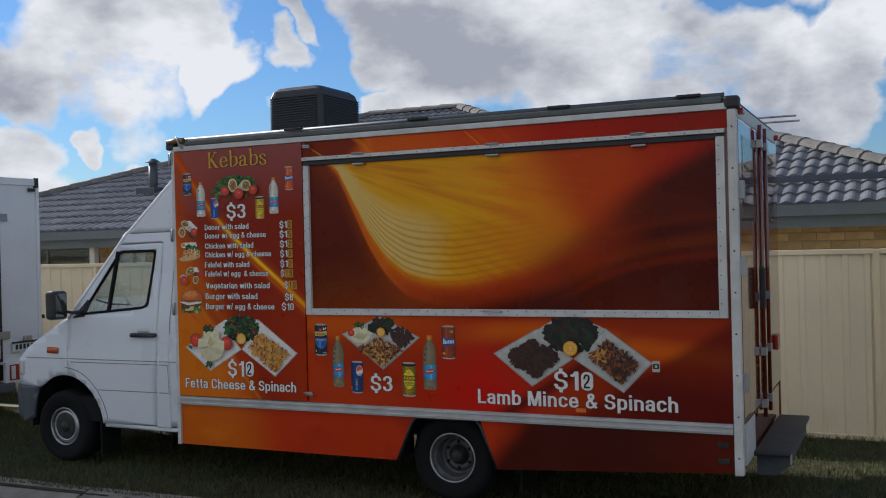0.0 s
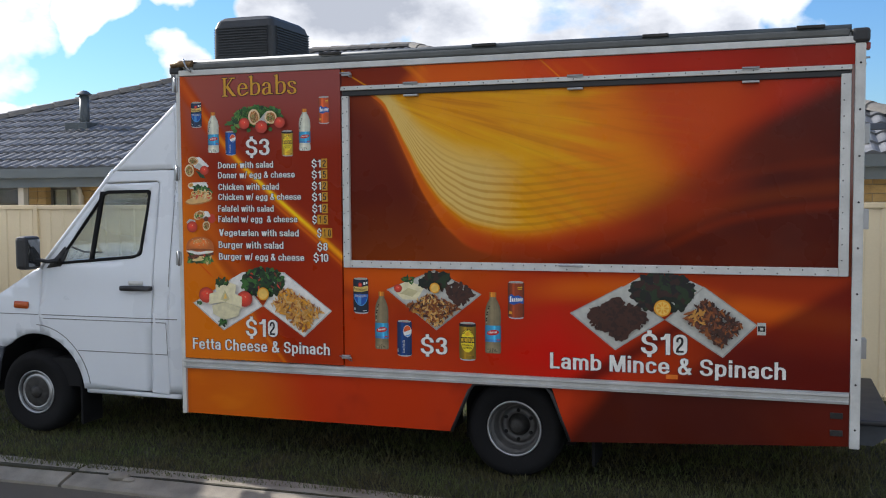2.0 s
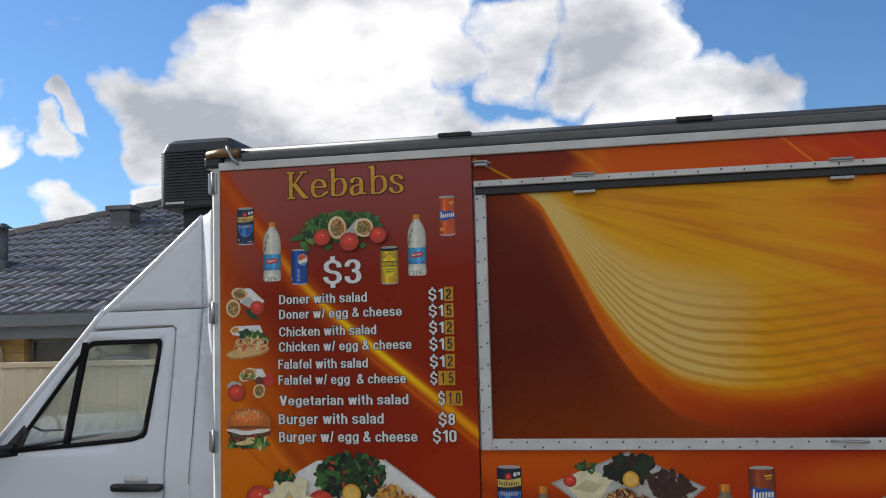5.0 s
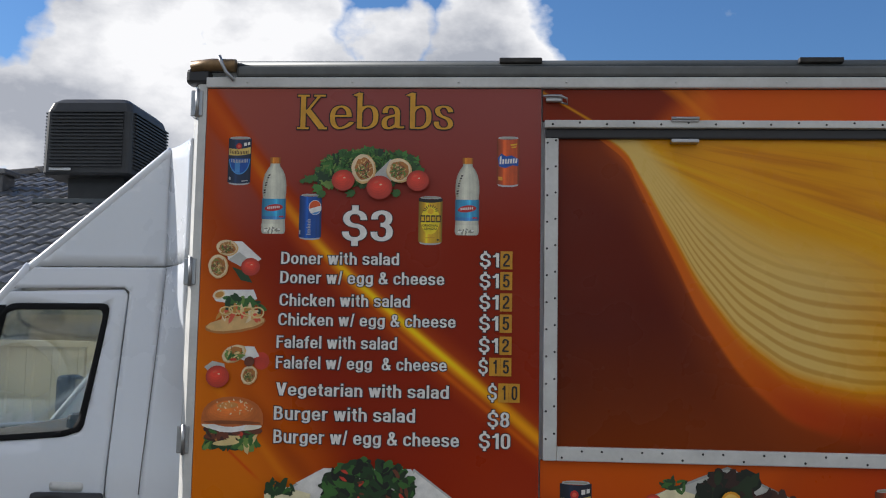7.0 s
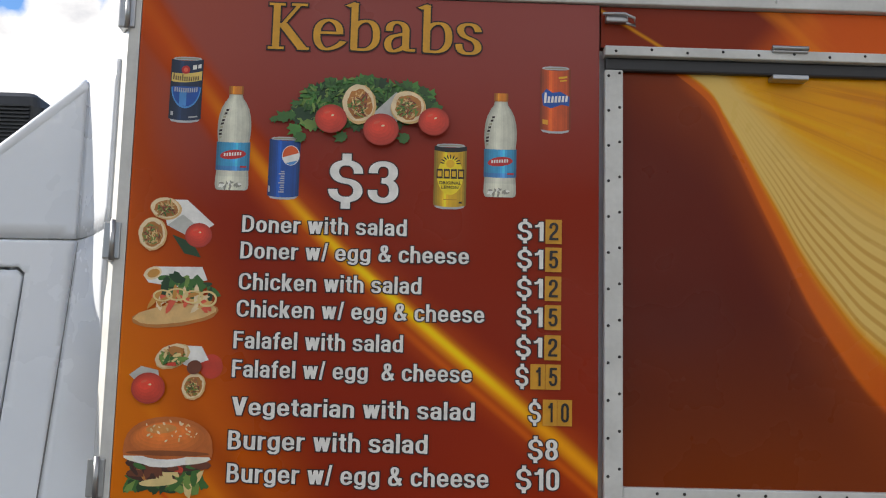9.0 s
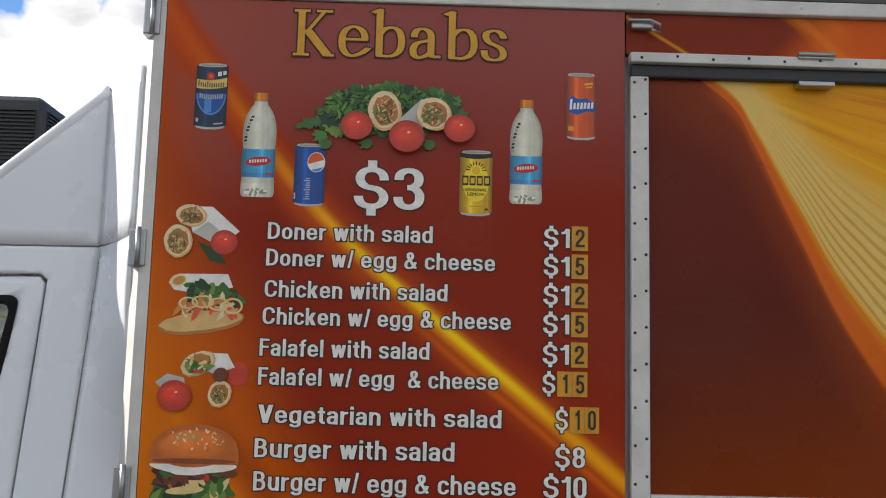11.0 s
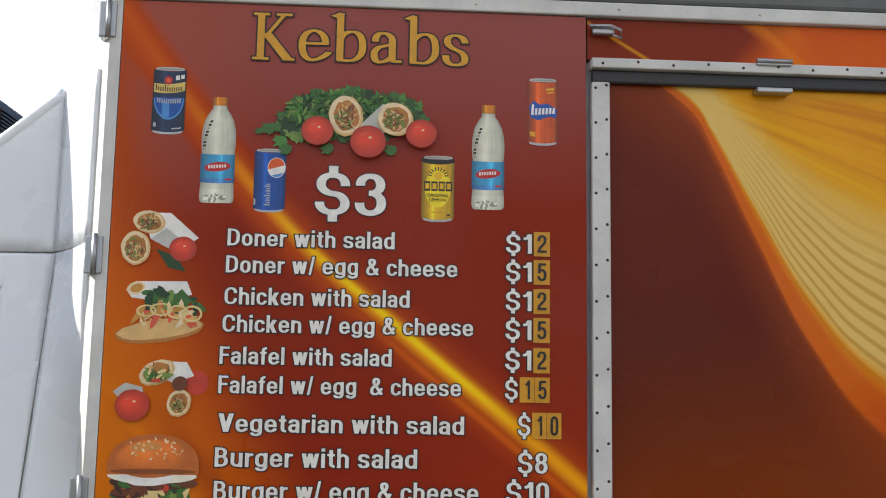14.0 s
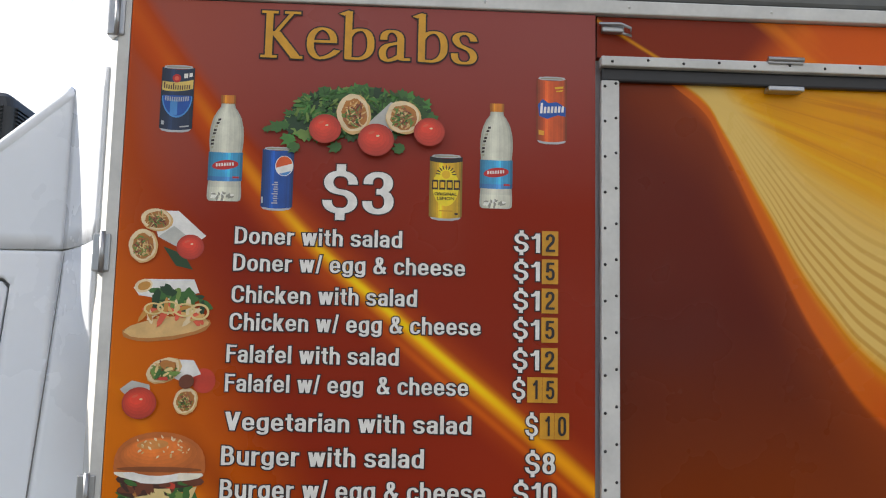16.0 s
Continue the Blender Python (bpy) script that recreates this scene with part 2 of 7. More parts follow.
# ---- building helpers ----
YB = 7.02          # outer face of the food truck's serving side
Y_FAR = 9.22


def bm_obj(name, bm, material=None):
    me = bpy.data.meshes.new(name)
    bm.normal_update()
    bm.to_mesh(me)
    bm.free()
    for m in (material if isinstance(material, (list, tuple)) else [material]):
        if m:
            me.materials.append(m)
    return new(name, me)


def part(name, bm, material, parent, label=""):
    ob = bm_obj(name, bm, material)
    hang(ob, parent)
    if label:
        ob["label"] = label
    return ob


def hang(ob, parent):
    ob.parent = parent
    if parent.type == "EMPTY":
        ob.matrix_parent_inverse = Matrix.Translation(-parent.location)


def thing(name, at, label, category, group="", kind=""):
    e = new(name)
    e.location = at
    e.empty_display_size = 0.2
    return tagged(e, label, category, group, kind)


def box(bm, x0, x1, y0, y1, z0, z1, bevel=0.0, mi=0):
    r = bmesh.ops.create_cube(bm, size=1.0, matrix=Matrix.Translation(((x0 + x1) / 2, (y0 + y1) / 2, (z0 + z1) / 2)) @ Matrix.Diagonal((abs(x1 - x0), abs(y1 - y0), abs(z1 - z0), 1)))
    vs = r["verts"]
    fs = {f for v in vs for f in v.link_faces}
    if bevel:
        es = {e for f in fs for e in f.edges}
        out = bmesh.ops.bevel(bm, geom=list(es), offset=bevel, segments=2, affect="EDGES", profile=0.5)
        fs = set(out["faces"]) | {f for f in fs if f.is_valid}
    for f in fs:
        if f.is_valid:
            f.material_index = mi
    return bm


def abox(*a, **k):
    return box(bmesh.new(), *a, **k)


def lathe(bm, centre, profile, n=40, mi=0, smooth=True):
    """Revolve (radius, depth) pairs round an axis along y through centre."""
    cx, cy, cz = centre
    rings = []
    for r, d in profile:
        rings.append([bm.verts.new((cx + r * math.cos(2 * math.pi * i / n), cy + d, cz + r * math.sin(2 * math.pi * i / n))) for i in range(n)])
    for a, b in zip(rings, rings[1:]):
        for i in range(n):
            f = bm.faces.new((a[i], a[(i + 1) % n], b[(i + 1) % n], b[i]))
            f.material_index, f.smooth = mi, smooth
    return bm


def tube(bm, pts, radius, n=10, mi=0):
    """A round bar along a run of points."""
    pts = [Vector(p) for p in pts]
    rings = []
    for i, p in enumerate(pts):
        d = (pts[min(i + 1, len(pts) - 1)] - pts[max(i - 1, 0)]).normalized()
        a = d.orthogonal().normalized() if abs(d.z) > 0.95 else d.cross(Vector((0, 0, 1))).normalized()
        b = d.cross(a)
        rings.append([bm.verts.new(p + radius * (math.cos(2 * math.pi * k / n) * a + math.sin(2 * math.pi * k / n) * b)) for k in range(n)])
    for r0, r1 in zip(rings, rings[1:]):
        for k in range(n):
            f = bm.faces.new((r0[k], r0[(k + 1) % n], r1[(k + 1) % n], r1[k]))
            f.smooth, f.material_index = True, mi
    for r, flip in ((rings[0], True), (rings[-1], False)):
        f = bm.faces.new(list(reversed(r)) if flip else r)
        f.material_index = mi
    return bm


def prism(bm, pts, y0, y1, mi=0):
    """A solid from an outline in x, z, between two depths."""
    a = [bm.verts.new((x, y0, z)) for x, z in pts]
    b = [bm.verts.new((x, y1, z)) for x, z in pts]
    fs = [bm.faces.new(a), bm.faces.new(list(reversed(b)))]
    for i in range(len(pts)):
        j = (i + 1) % len(pts)
        fs.append(bm.faces.new((a[j], a[i], b[i], b[j])))
    for f in fs:
        f.material_index = mi
    bmesh.ops.recalc_face_normals(bm, faces=fs)
    return bm


def post(bm, pts, z0, z1):
    """An upright extrusion from an outline in x, y."""
    a = [bm.verts.new((x, y, z0)) for x, y in pts]
    b = [bm.verts.new((x, y, z1)) for x, y in pts]
    fs = [bm.faces.new(a), bm.faces.new(list(reversed(b)))]
    for i in range(len(pts)):
        j = (i + 1) % len(pts)
        fs.append(bm.faces.new((a[j], a[i], b[i], b[j])))
    bmesh.ops.recalc_face_normals(bm, faces=fs)
    return bm


def rivets(bm, pts, y, r=0.006, mi=0):
    for x, z in pts:
        c = [bm.verts.new((x + r * math.cos(k * math.pi / 3), y, z + r * math.sin(k * math.pi / 3))) for k in range(6)]
        t = bm.verts.new((x, y - r * 0.7, z))
        for k in range(6):
            f = bm.faces.new((c[k], c[(k + 1) % 6], t))
            f.material_index = mi
    return bm


def rounded(pts, r=0.03, n=4):
    """Round the corners of an outline."""
    out = []
    m = len(pts)
    for i in range(m):
        p, a, b = Vector(pts[i]), Vector(pts[i - 1]), Vector(pts[(i + 1) % m])
        da, db = (a - p), (b - p)
        k = min(r, da.length * 0.45, db.length * 0.45)
        s, e = p + da.normalized() * k, p + db.normalized() * k
        for j in range(n + 1):
            t = j / n
            out.append(tuple((1 - t) ** 2 * s + 2 * t * (1 - t) * p + t * t * e))
    return out


def sheet(outline, holes=(), step=0.09):
    """A flat sheet in x, z with holes, cut into a fine net so that it can be bent."""
    bm = bmesh.new()
    edges = []
    for loop in (outline, *holes):
        vs = [bm.verts.new((x, 0, z)) for x, z in loop]
        edges += [bm.edges.new((vs[i], vs[(i + 1) % len(vs)])) for i in range(len(vs))]
    bmesh.ops.triangle_fill(bm, use_beauty=True, use_dissolve=False, edges=edges, normal=(0, -1, 0))
    xs, zs = [v.co.x for v in bm.verts], [v.co.z for v in bm.verts]
    for axis, lo, hi in ((0, min(xs), max(xs)), (2, min(zs), max(zs))):
        c = lo + step
        while c < hi - 0.01:
            co, no = Vector((0, 0, 0)), Vector((0, 0, 0))
            co[axis], no[axis] = c, 1
            bmesh.ops.bisect_plane(bm, geom=bm.verts[:] + bm.edges[:] + bm.faces[:], plane_co=co, plane_no=no)
            c += step
    for f in bm.faces:
        f.smooth = True
        if f.normal.y > 0:
            f.normal_flip()
    return bm


def thicken(ob, t):
    """Give a bent sheet its thickness, inward."""
    s = ob.modifiers.new("thickness", "SOLIDIFY")
    s.thickness, s.offset = t, -1
    return ob



def letters(text, x0, x1, z0, height, y, weight=0.02):
    """Lettering in the x, z plane: from x0 to x1, on the baseline z0, with capitals of that height."""
    cu = bpy.data.curves.new("letters", "FONT")
    cu.body, cu.size, cu.offset, cu.extrude, cu.resolution_u = text, 1.0, 0.0, 0.0, 5 if height > 0.09 else 3
    ob = new("letters", cu)
    bpy.context.view_layer.update()
    me = bpy.data.meshes.new_from_object(ob.evaluated_get(bpy.context.evaluated_depsgraph_get()))
    bpy.data.objects.remove(ob)
    bpy.data.curves.remove(cu)
    bm = bmesh.new()
    bm.from_mesh(me)
    bpy.data.meshes.remove(me)
    lo, hi = min(v.co.x for v in bm.verts), max(v.co.x for v in bm.verts)
    # heavier strokes: the same outline laid down several times, a little apart
    sz = height / 0.73
    grow = weight * sz
    sx = (x1 - x0 - 2 * grow) / (hi - lo)
    first = bmesh.new()
    me = bpy.data.meshes.new("outline")
    bm.to_mesh(me)
    bm.free()
    count = 16 if height > 0.09 else 8
    steps = [(0, 0)] + ([(math.cos(2 * math.pi * k / count), math.sin(2 * math.pi * k / count)) for k in range(count)] if grow else [])
    for i, (du, dv) in enumerate(steps):
        n = len(first.verts)
        first.from_mesh(me)
        first.verts.ensure_lookup_table()
        for v in first.verts[n:]:
            v.co = Vector((x0 + grow + (v.co.x - lo) * sx + du * grow, y - 0.00006 * i, z0 + v.co.y * sz + dv * grow * 0.8))
    bpy.data.meshes.remove(me)
    bm = first
    bm.normal_update()
    for f in bm.faces:
        if f.normal.y > 0:
            f.normal_flip()
    return bm

# ---- the printed wrap ----


class G:
    """A value in a node tree, with arithmetic."""

    def __init__(self, nt, s):
        self.nt, self.s = nt, s

    def op(self, kind, other=None, third=None):
        n = self.nt.nodes.new("ShaderNodeMath")
        n.operation = kind
        for i, v in enumerate((self, other, third)):
            if v is None:
                continue
            if isinstance(v, G):
                self.nt.links.new(v.s, n.inputs[i])
            else:
                n.inputs[i].default_value = v
        return G(self.nt, n.outputs[0])

    def __add__(self, o): return self.op("ADD", o)
    def __sub__(self, o): return self.op("SUBTRACT", o)
    def __mul__(self, o): return self.op("MULTIPLY", o)
    def __truediv__(self, o): return self.op("DIVIDE", o)
    def sin(self): return self.op("SINE")
    def abs(self): return self.op("ABSOLUTE")

    def ramp(self, lo, hi, a=0.0, b=1.0):
        """Smooth step from a to b while the value goes from lo to hi."""
        n = self.nt.nodes.new("ShaderNodeMapRange")
        n.interpolation_type = "SMOOTHSTEP"
        if lo > hi:
            lo, hi, a, b = hi, lo, b, a
        for k, v in (("From Min", lo), ("From Max", hi), ("To Min", a), ("To Max", b)):
            n.inputs[k].default_value = v
        self.nt.links.new(self.s, n.inputs["Value"])
        return G(self.nt, n.outputs[0])

    def bell(self, centre, width):
        """1 at the centre, falling to 0 at that distance."""
        return (self - centre).abs().ramp(width, 0.0)

    def curve(self, pts):
        """A smooth curve through (value, result) pairs."""
        x0, x1 = pts[0][0], pts[-1][0]
        y0, y1 = min(p[1] for p in pts), max(p[1] for p in pts)
        n = self.nt.nodes.new("ShaderNodeFloatCurve")
        c = n.mapping.curves[0]
        for i, (x, y) in enumerate(pts):
            u, v = (x - x0) / (x1 - x0), (y - y0) / (y1 - y0)
            if i in (0, len(pts) - 1):
                c.points[0 if i == 0 else len(c.points) - 1].location = (u, v)
            else:
                c.points.new(u, v)
        n.mapping.update()
        self.nt.links.new(((self - x0) / (x1 - x0)).s, n.inputs["Value"])
        return G(self.nt, n.outputs[0]) * (y1 - y0) + y0


def wrap_material(name, paint, rough=0.34, rich_by=1.28):
    """Printed vinyl: paint(x, z, mix, noise) gives the colour from the place on the truck's side."""
    m = bpy.data.materials.new(name)
    m.use_nodes = True
    nt = m.node_tree
    b = nt.nodes["Principled BSDF"]
    b.inputs["Roughness"].default_value = rough
    b.inputs["Specular IOR Level"].default_value = 0.2
    tc, sp = nt.nodes.new("ShaderNodeTexCoord"), nt.nodes.new("ShaderNodeSeparateXYZ")
    nt.links.new(tc.outputs["Object"], sp.inputs[0])
    x, z = G(nt, sp.outputs["X"]), G(nt, sp.outputs["Z"])

    def mix(a, bb, f):
        n = nt.nodes.new("ShaderNodeMix")
        n.data_type = "RGBA"
        for key, v in (("A", a), ("B", bb)):
            if isinstance(v, tuple):
                n.inputs[key].default_value = (*v, 1)
            else:
                nt.links.new(v, n.inputs[key])
        if isinstance(f, G):
            nt.links.new(f.s, n.inputs["Factor"])
        else:
            n.inputs["Factor"].default_value = f
        return n.outputs["Result"]

    def noise_at(u, v, scale, detail=3.0):
        c, n = nt.nodes.new("ShaderNodeCombineXYZ"), nt.nodes.new("ShaderNodeTexNoise")
        nt.links.new(u.s, c.inputs[0])
        nt.links.new(v.s, c.inputs[1])
        nt.links.new(c.outputs[0], n.inputs["Vector"])
        n.inputs["Scale"].default_value, n.inputs["Detail"].default_value = scale, detail
        return G(nt, n.outputs["Fac"])

    col = paint(x, z, mix, noise_at)
    # dust and small scuffs
    dust = noise_at(x, z, 2.2, 6.0).ramp(0.45, 0.75, 0.0, 0.05)
    col = mix(col, (0.30, 0.22, 0.18), dust)
    rich = nt.nodes.new("ShaderNodeHueSaturation")
    rich.inputs["Saturation"].default_value, rich.inputs["Value"].default_value = rich_by, 1.0
    nt.links.new(col, rich.inputs["Color"])
    nt.links.new(rich.outputs[0], b.inputs["Base Color"])
    nt.links.new(noise_at(x, z, 3.0, 4.0).ramp(0.3, 0.7, rough * 0.75, rough * 1.35).s, b.inputs["Roughness"])
    bn = noise_at(x, z, 5.0, 2.0)
    bu = nt.nodes.new("ShaderNodeBump")
    bu.inputs["Strength"].default_value, bu.inputs["Distance"].default_value = 0.05, 0.02
    nt.links.new(bn.s, bu.inputs["Height"])
    nt.links.new(bu.outputs[0], b.inputs["Normal"])
    return m


MAROON, DEEP = srgb(104, 36, 28), srgb(82, 26, 18)
ORANGE, AMBER_ORANGE = srgb(206, 84, 14), srgb(214, 112, 24)
GOLD, CREAM = srgb(208, 146, 36), srgb(200, 170, 104)
RED, HOT = srgb(178, 44, 20), srgb(206, 62, 22)
PINK = srgb(206, 52, 50)


def paint_menu(x, z, mix, noise_at):
    # paler mauve towards the top front puts the vinyl's sky sheen into the colour
    col = mix(srgb(148, 88, 84), srgb(138, 56, 44), z.ramp(2.75, 2.1))
    col = mix(col, srgb(164, 96, 84), (x - z * 0.3).ramp(-6.3, -6.9) * z.ramp(1.9, 2.4) * 0.8)
    col = mix(col, srgb(140, 40, 17), z.ramp(2.2, 1.6))
    col = mix(col, srgb(158, 46, 16), z.ramp(1.9, 1.3) * x.ramp(-5.5, -4.9) * 0.8)
    col = mix(col, srgb(150, 42, 20), z.ramp(1.6, 0.95))
    # orange glow that rises from the lower front corner
    rim = z.curve([(0.7, -5.30), (1.1, -5.52), (1.5, -5.72), (1.8, -5.88), (2.1, -6.03), (2.8, -6.25)])
    g = x - rim + noise_at(x, z, 2.0) * 0.16 - 0.08
    col = mix(col, srgb(196, 88, 24), g.ramp(0.20, -0.12))
    col = mix(col, srgb(216, 116, 30), g.ramp(0.02, -0.32))
    # folds across the glow
    fold = z + x * 1.25 + 5.85 + noise_at(x, z, 2.0) * 0.12
    col = mix(col, srgb(146, 56, 20), fold.bell(0.13, 0.09) * x.ramp(-6.05, -5.8) * 0.6)
    col = mix(col, srgb(224, 128, 40), fold.bell(0.03, 0.04) * z.ramp(1.85, 1.6) * 0.55)
    col = mix(col, srgb(206, 96, 90), (z * 1.0 + x * 0.9 + 3.955).bell(0.0, 0.012) * z.ramp(1.30, 1.36) * z.ramp(1.48, 1.42) * 0.6)
    col = mix(col, srgb(196, 62, 44), ((x + 5.46).abs() * 1.2 + (z - 1.02).abs()).ramp(0.16, 0.0) * 0.6)
    col = mix(col, srgb(134, 38, 26), (z - x * 0.25 - 2.42).bell(0.0, 0.09) * x.ramp(-5.3, -5.0) * 0.5)
    # long bright streak
    line = x.curve([(-6.14, 2.80), (-5.90, 2.470), (-5.655, 2.172), (-5.349, 1.900), (-5.046, 1.655), (-4.80, 1.45)])
    d = z - line
    col = mix(col, srgb(200, 84, 30), d.bell(-0.01, 0.13) * x.ramp(-5.2, -5.9, 0.65, 0.95))
    col = mix(col, srgb(246, 164, 28), d.bell(0.0, 0.045) * x.ramp(-6.05, -5.5, 0.05, 1.0))
    col = mix(col, srgb(252, 214, 70), d.bell(0.004, 0.022) * x.ramp(-5.75, -5.45) * x.ramp(-4.95, -5.2))
    col = mix(col, srgb(226, 110, 30), (d + 0.055).bell(0.0, 0.022) * x.ramp(-5.5, -5.25) * 0.6)
    col = mix(col, srgb(176, 60, 20), (z - line - 0.02).ramp(0.0, -0.5) * x.ramp(-5.3, -4.85) * 0.5)
    return col


def paint_hatch(x, z, mix, noise_at):
    edge = x.curve([(-4.72, 2.66), (-4.62, 2.585), (-4.535, 2.515), (-4.488, 2.43), (-4.368, 2.18), (-4.210, 1.882), (-4.042, 1.682), (-3.88, 1.58), (-3.6, 1.535), (-3.15, 1.605), (-2.6, 1.76), (-2.09, 1.93), (-1.5, 2.04)])
    u = (z - edge) / (edge * -1.0 + 2.75)
    warp = u + noise_at(x, z, 1.6, 2.0) * 0.05
    # dark ground
    col = mix(srgb(98, 38, 28), srgb(78, 26, 16), z.ramp(2.2, 1.5))
    col = mix(col, srgb(78, 27, 20), x.ramp(-3.4, -2.2))
    arc = z - x.curve([(-3.4, 1.42), (-2.7, 1.66), (-2.2, 1.86), (-1.6, 1.94)])
    col = mix(col, srgb(128, 56, 30), arc.bell(0.0, 0.08) * x.ramp(-3.0, -2.4) * 0.6)
    col = mix(col, srgb(118, 46, 28), (arc - 0.16).bell(0.0, 0.05) * x.ramp(-2.7, -2.2) * 0.5)
    col = mix(col, srgb(176, 60, 26), (z - edge).ramp(-0.16, 0.02) * x.ramp(-4.3, -3.8) * x.ramp(-2.0, -2.6) * 0.75)
    col = mix(col, srgb(108, 44, 28), noise_at(x * 0.8 + z * 0.5, z * 1.4, 1.3, 2.0).ramp(0.45, 0.7) * 0.55)
    # brown sheen painted into the lower front of the ground
    col = mix(col, srgb(136, 62, 30), (z - x * 0.25).ramp(3.1, 2.5) * x.ramp(-3.2, -4.0) * 0.75)
    # glow outside the leading edge
    col = mix(col, srgb(150, 66, 24), (z - edge).ramp(-0.30, 0.0) * x.ramp(-3.6, -4.0) * 0.5)
    col = mix(col, srgb(204, 92, 22), (z - edge).ramp(-0.06, 0.0) * x.ramp(-3.6, -4.0) * x.ramp(-4.66, -4.5) * 0.7)
    col = mix(col, srgb(176, 62, 26), (arc + 0.10).bell(0.0, 0.05) * x.ramp(-2.9, -2.5) * 0.25)
    # body of the flame: gold, orange, then red towards the rear
    body = mix(srgb(228, 158, 46), srgb(226, 124, 28), x.ramp(-3.55, -2.95))
    body = mix(body, srgb(196, 74, 32), (x + (z - 2.3) * 0.5).ramp(-3.0, -2.55))
    body = mix(body, srgb(176, 46, 28), (x - z * 0.2).ramp(-2.90, -2.35))
    body = mix(body, srgb(160, 92, 34), z.ramp(2.1, 1.85) * x.ramp(-3.1, -2.7) * 0.7)
    # rays that fan out from the upper front corner
    fan_angle = (z * -1.0 + 2.66) / (x + 4.80)
    streak = noise_at(fan_angle * 7.0 + x * 0.10, x * 0.45, 2.6, 3.0)
    body = mix(body, srgb(238, 186, 84), streak.ramp(0.50, 0.68) * x.ramp(-2.7, -3.3) * 0.55)
    body = mix(body, srgb(178, 82, 16), streak.ramp(0.47, 0.32) * x.ramp(-2.4, -3.1) * 0.42)
    thin = noise_at(fan_angle * 26.0, x * 0.5, 2.2, 2.0)
    body = mix(body, srgb(226, 150, 52), thin.ramp(0.55, 0.7) * x.ramp(-2.3, -3.0) * 0.22)
    body = mix(body, srgb(168, 66, 22), thin.ramp(0.45, 0.3) * x.ramp(-2.2, -2.8) * 0.2)
    # pale fan along the leading edge
    fan = u.ramp(0.03, 0.16) * u.ramp(0.70, 0.38) * x.ramp(-3.15, -3.95)
    body = mix(body, srgb(226, 196, 130), fan * 0.95)
    body = mix(body, srgb(222, 146, 58), u.ramp(0.06, 0.22) * u.ramp(0.55, 0.30) * x.ramp(-2.5, -3.1) * x.ramp(-3.9, -3.3) * 0.6)
    # combed lines, fine and slightly wandering
    comb = (warp * 150.0 + noise_at(x, z, 4.0) * 2.5).sin().ramp(-0.1, 0.95)
    body = mix(body, srgb(168, 104, 40), comb * u.ramp(0.05, 0.12) * u.ramp(0.55, 0.32) * x.ramp(-2.6, -3.4) * x.ramp(-4.5, -4.25) * 0.42)
    # orange and red rim
    body = mix(body, srgb(212, 102, 22), u.ramp(0.15, 0.05) * x.ramp(-2.3, -3.2))
    body = mix(body, srgb(182, 58, 22), u.ramp(0.12, 0.0) * x.ramp(-4.2, -3.85) * x.ramp(-2.0, -2.8))
    # the flame fades out to the rear along a slanting front
    front = x - z.curve([(1.40, -3.25), (1.70, -2.90), (1.90, -2.66), (2.05, -2.50), (2.22, -2.32), (2.40, -2.00), (2.65, -1.52)])
    fade = front.ramp(0.22, -0.16)
    low = x.ramp(-4.1, -3.6)
    soft = x.ramp(-3.5, -2.7)
    inside = u.ramp(-0.045, -0.015) * (low * -1.0 + 1.0) + (u.ramp(-0.06, 0.11) * (soft * -1.0 + 1.0) + u.ramp(-0.12, 0.30) * soft) * low
    return mix(col, body, inside * fade)


def paint_upper(x, z, mix, noise_at):
    s = x + z * 1.1
    col = mix(srgb(128, 44, 20), srgb(212, 92, 30), (x - z * 0.9).ramp(-6.85, -6.70))
    col = mix(col, srgb(206, 70, 28), x.ramp(-3.9, -3.3))
    col = mix(col, srgb(176, 40, 22), x.ramp(-3.3, -2.7))
    col = mix(col, srgb(150, 36, 20), x.ramp(-2.6, -1.8))
    streak = noise_at(s * 1.0, z * 0.3, 5.0, 3.0)
    col = mix(col, srgb(232, 130, 44), streak.ramp(0.52, 0.68) * x.ramp(-4.6, -4.4) * x.ramp(-2.9, -3.5) * 0.8)
    thread = s.bell(-0.42 + 0.02, 0.012)
    col = mix(col, srgb(236, 150, 70), thread * 0.8)
    root = z - x.curve([(-4.80, 2.74), (-4.70, 2.68), (-4.60, 2.62)])
    col = mix(col, srgb(208, 150, 90), root.bell(0.0, 0.010) * x.ramp(-4.56, -4.62))
    return col


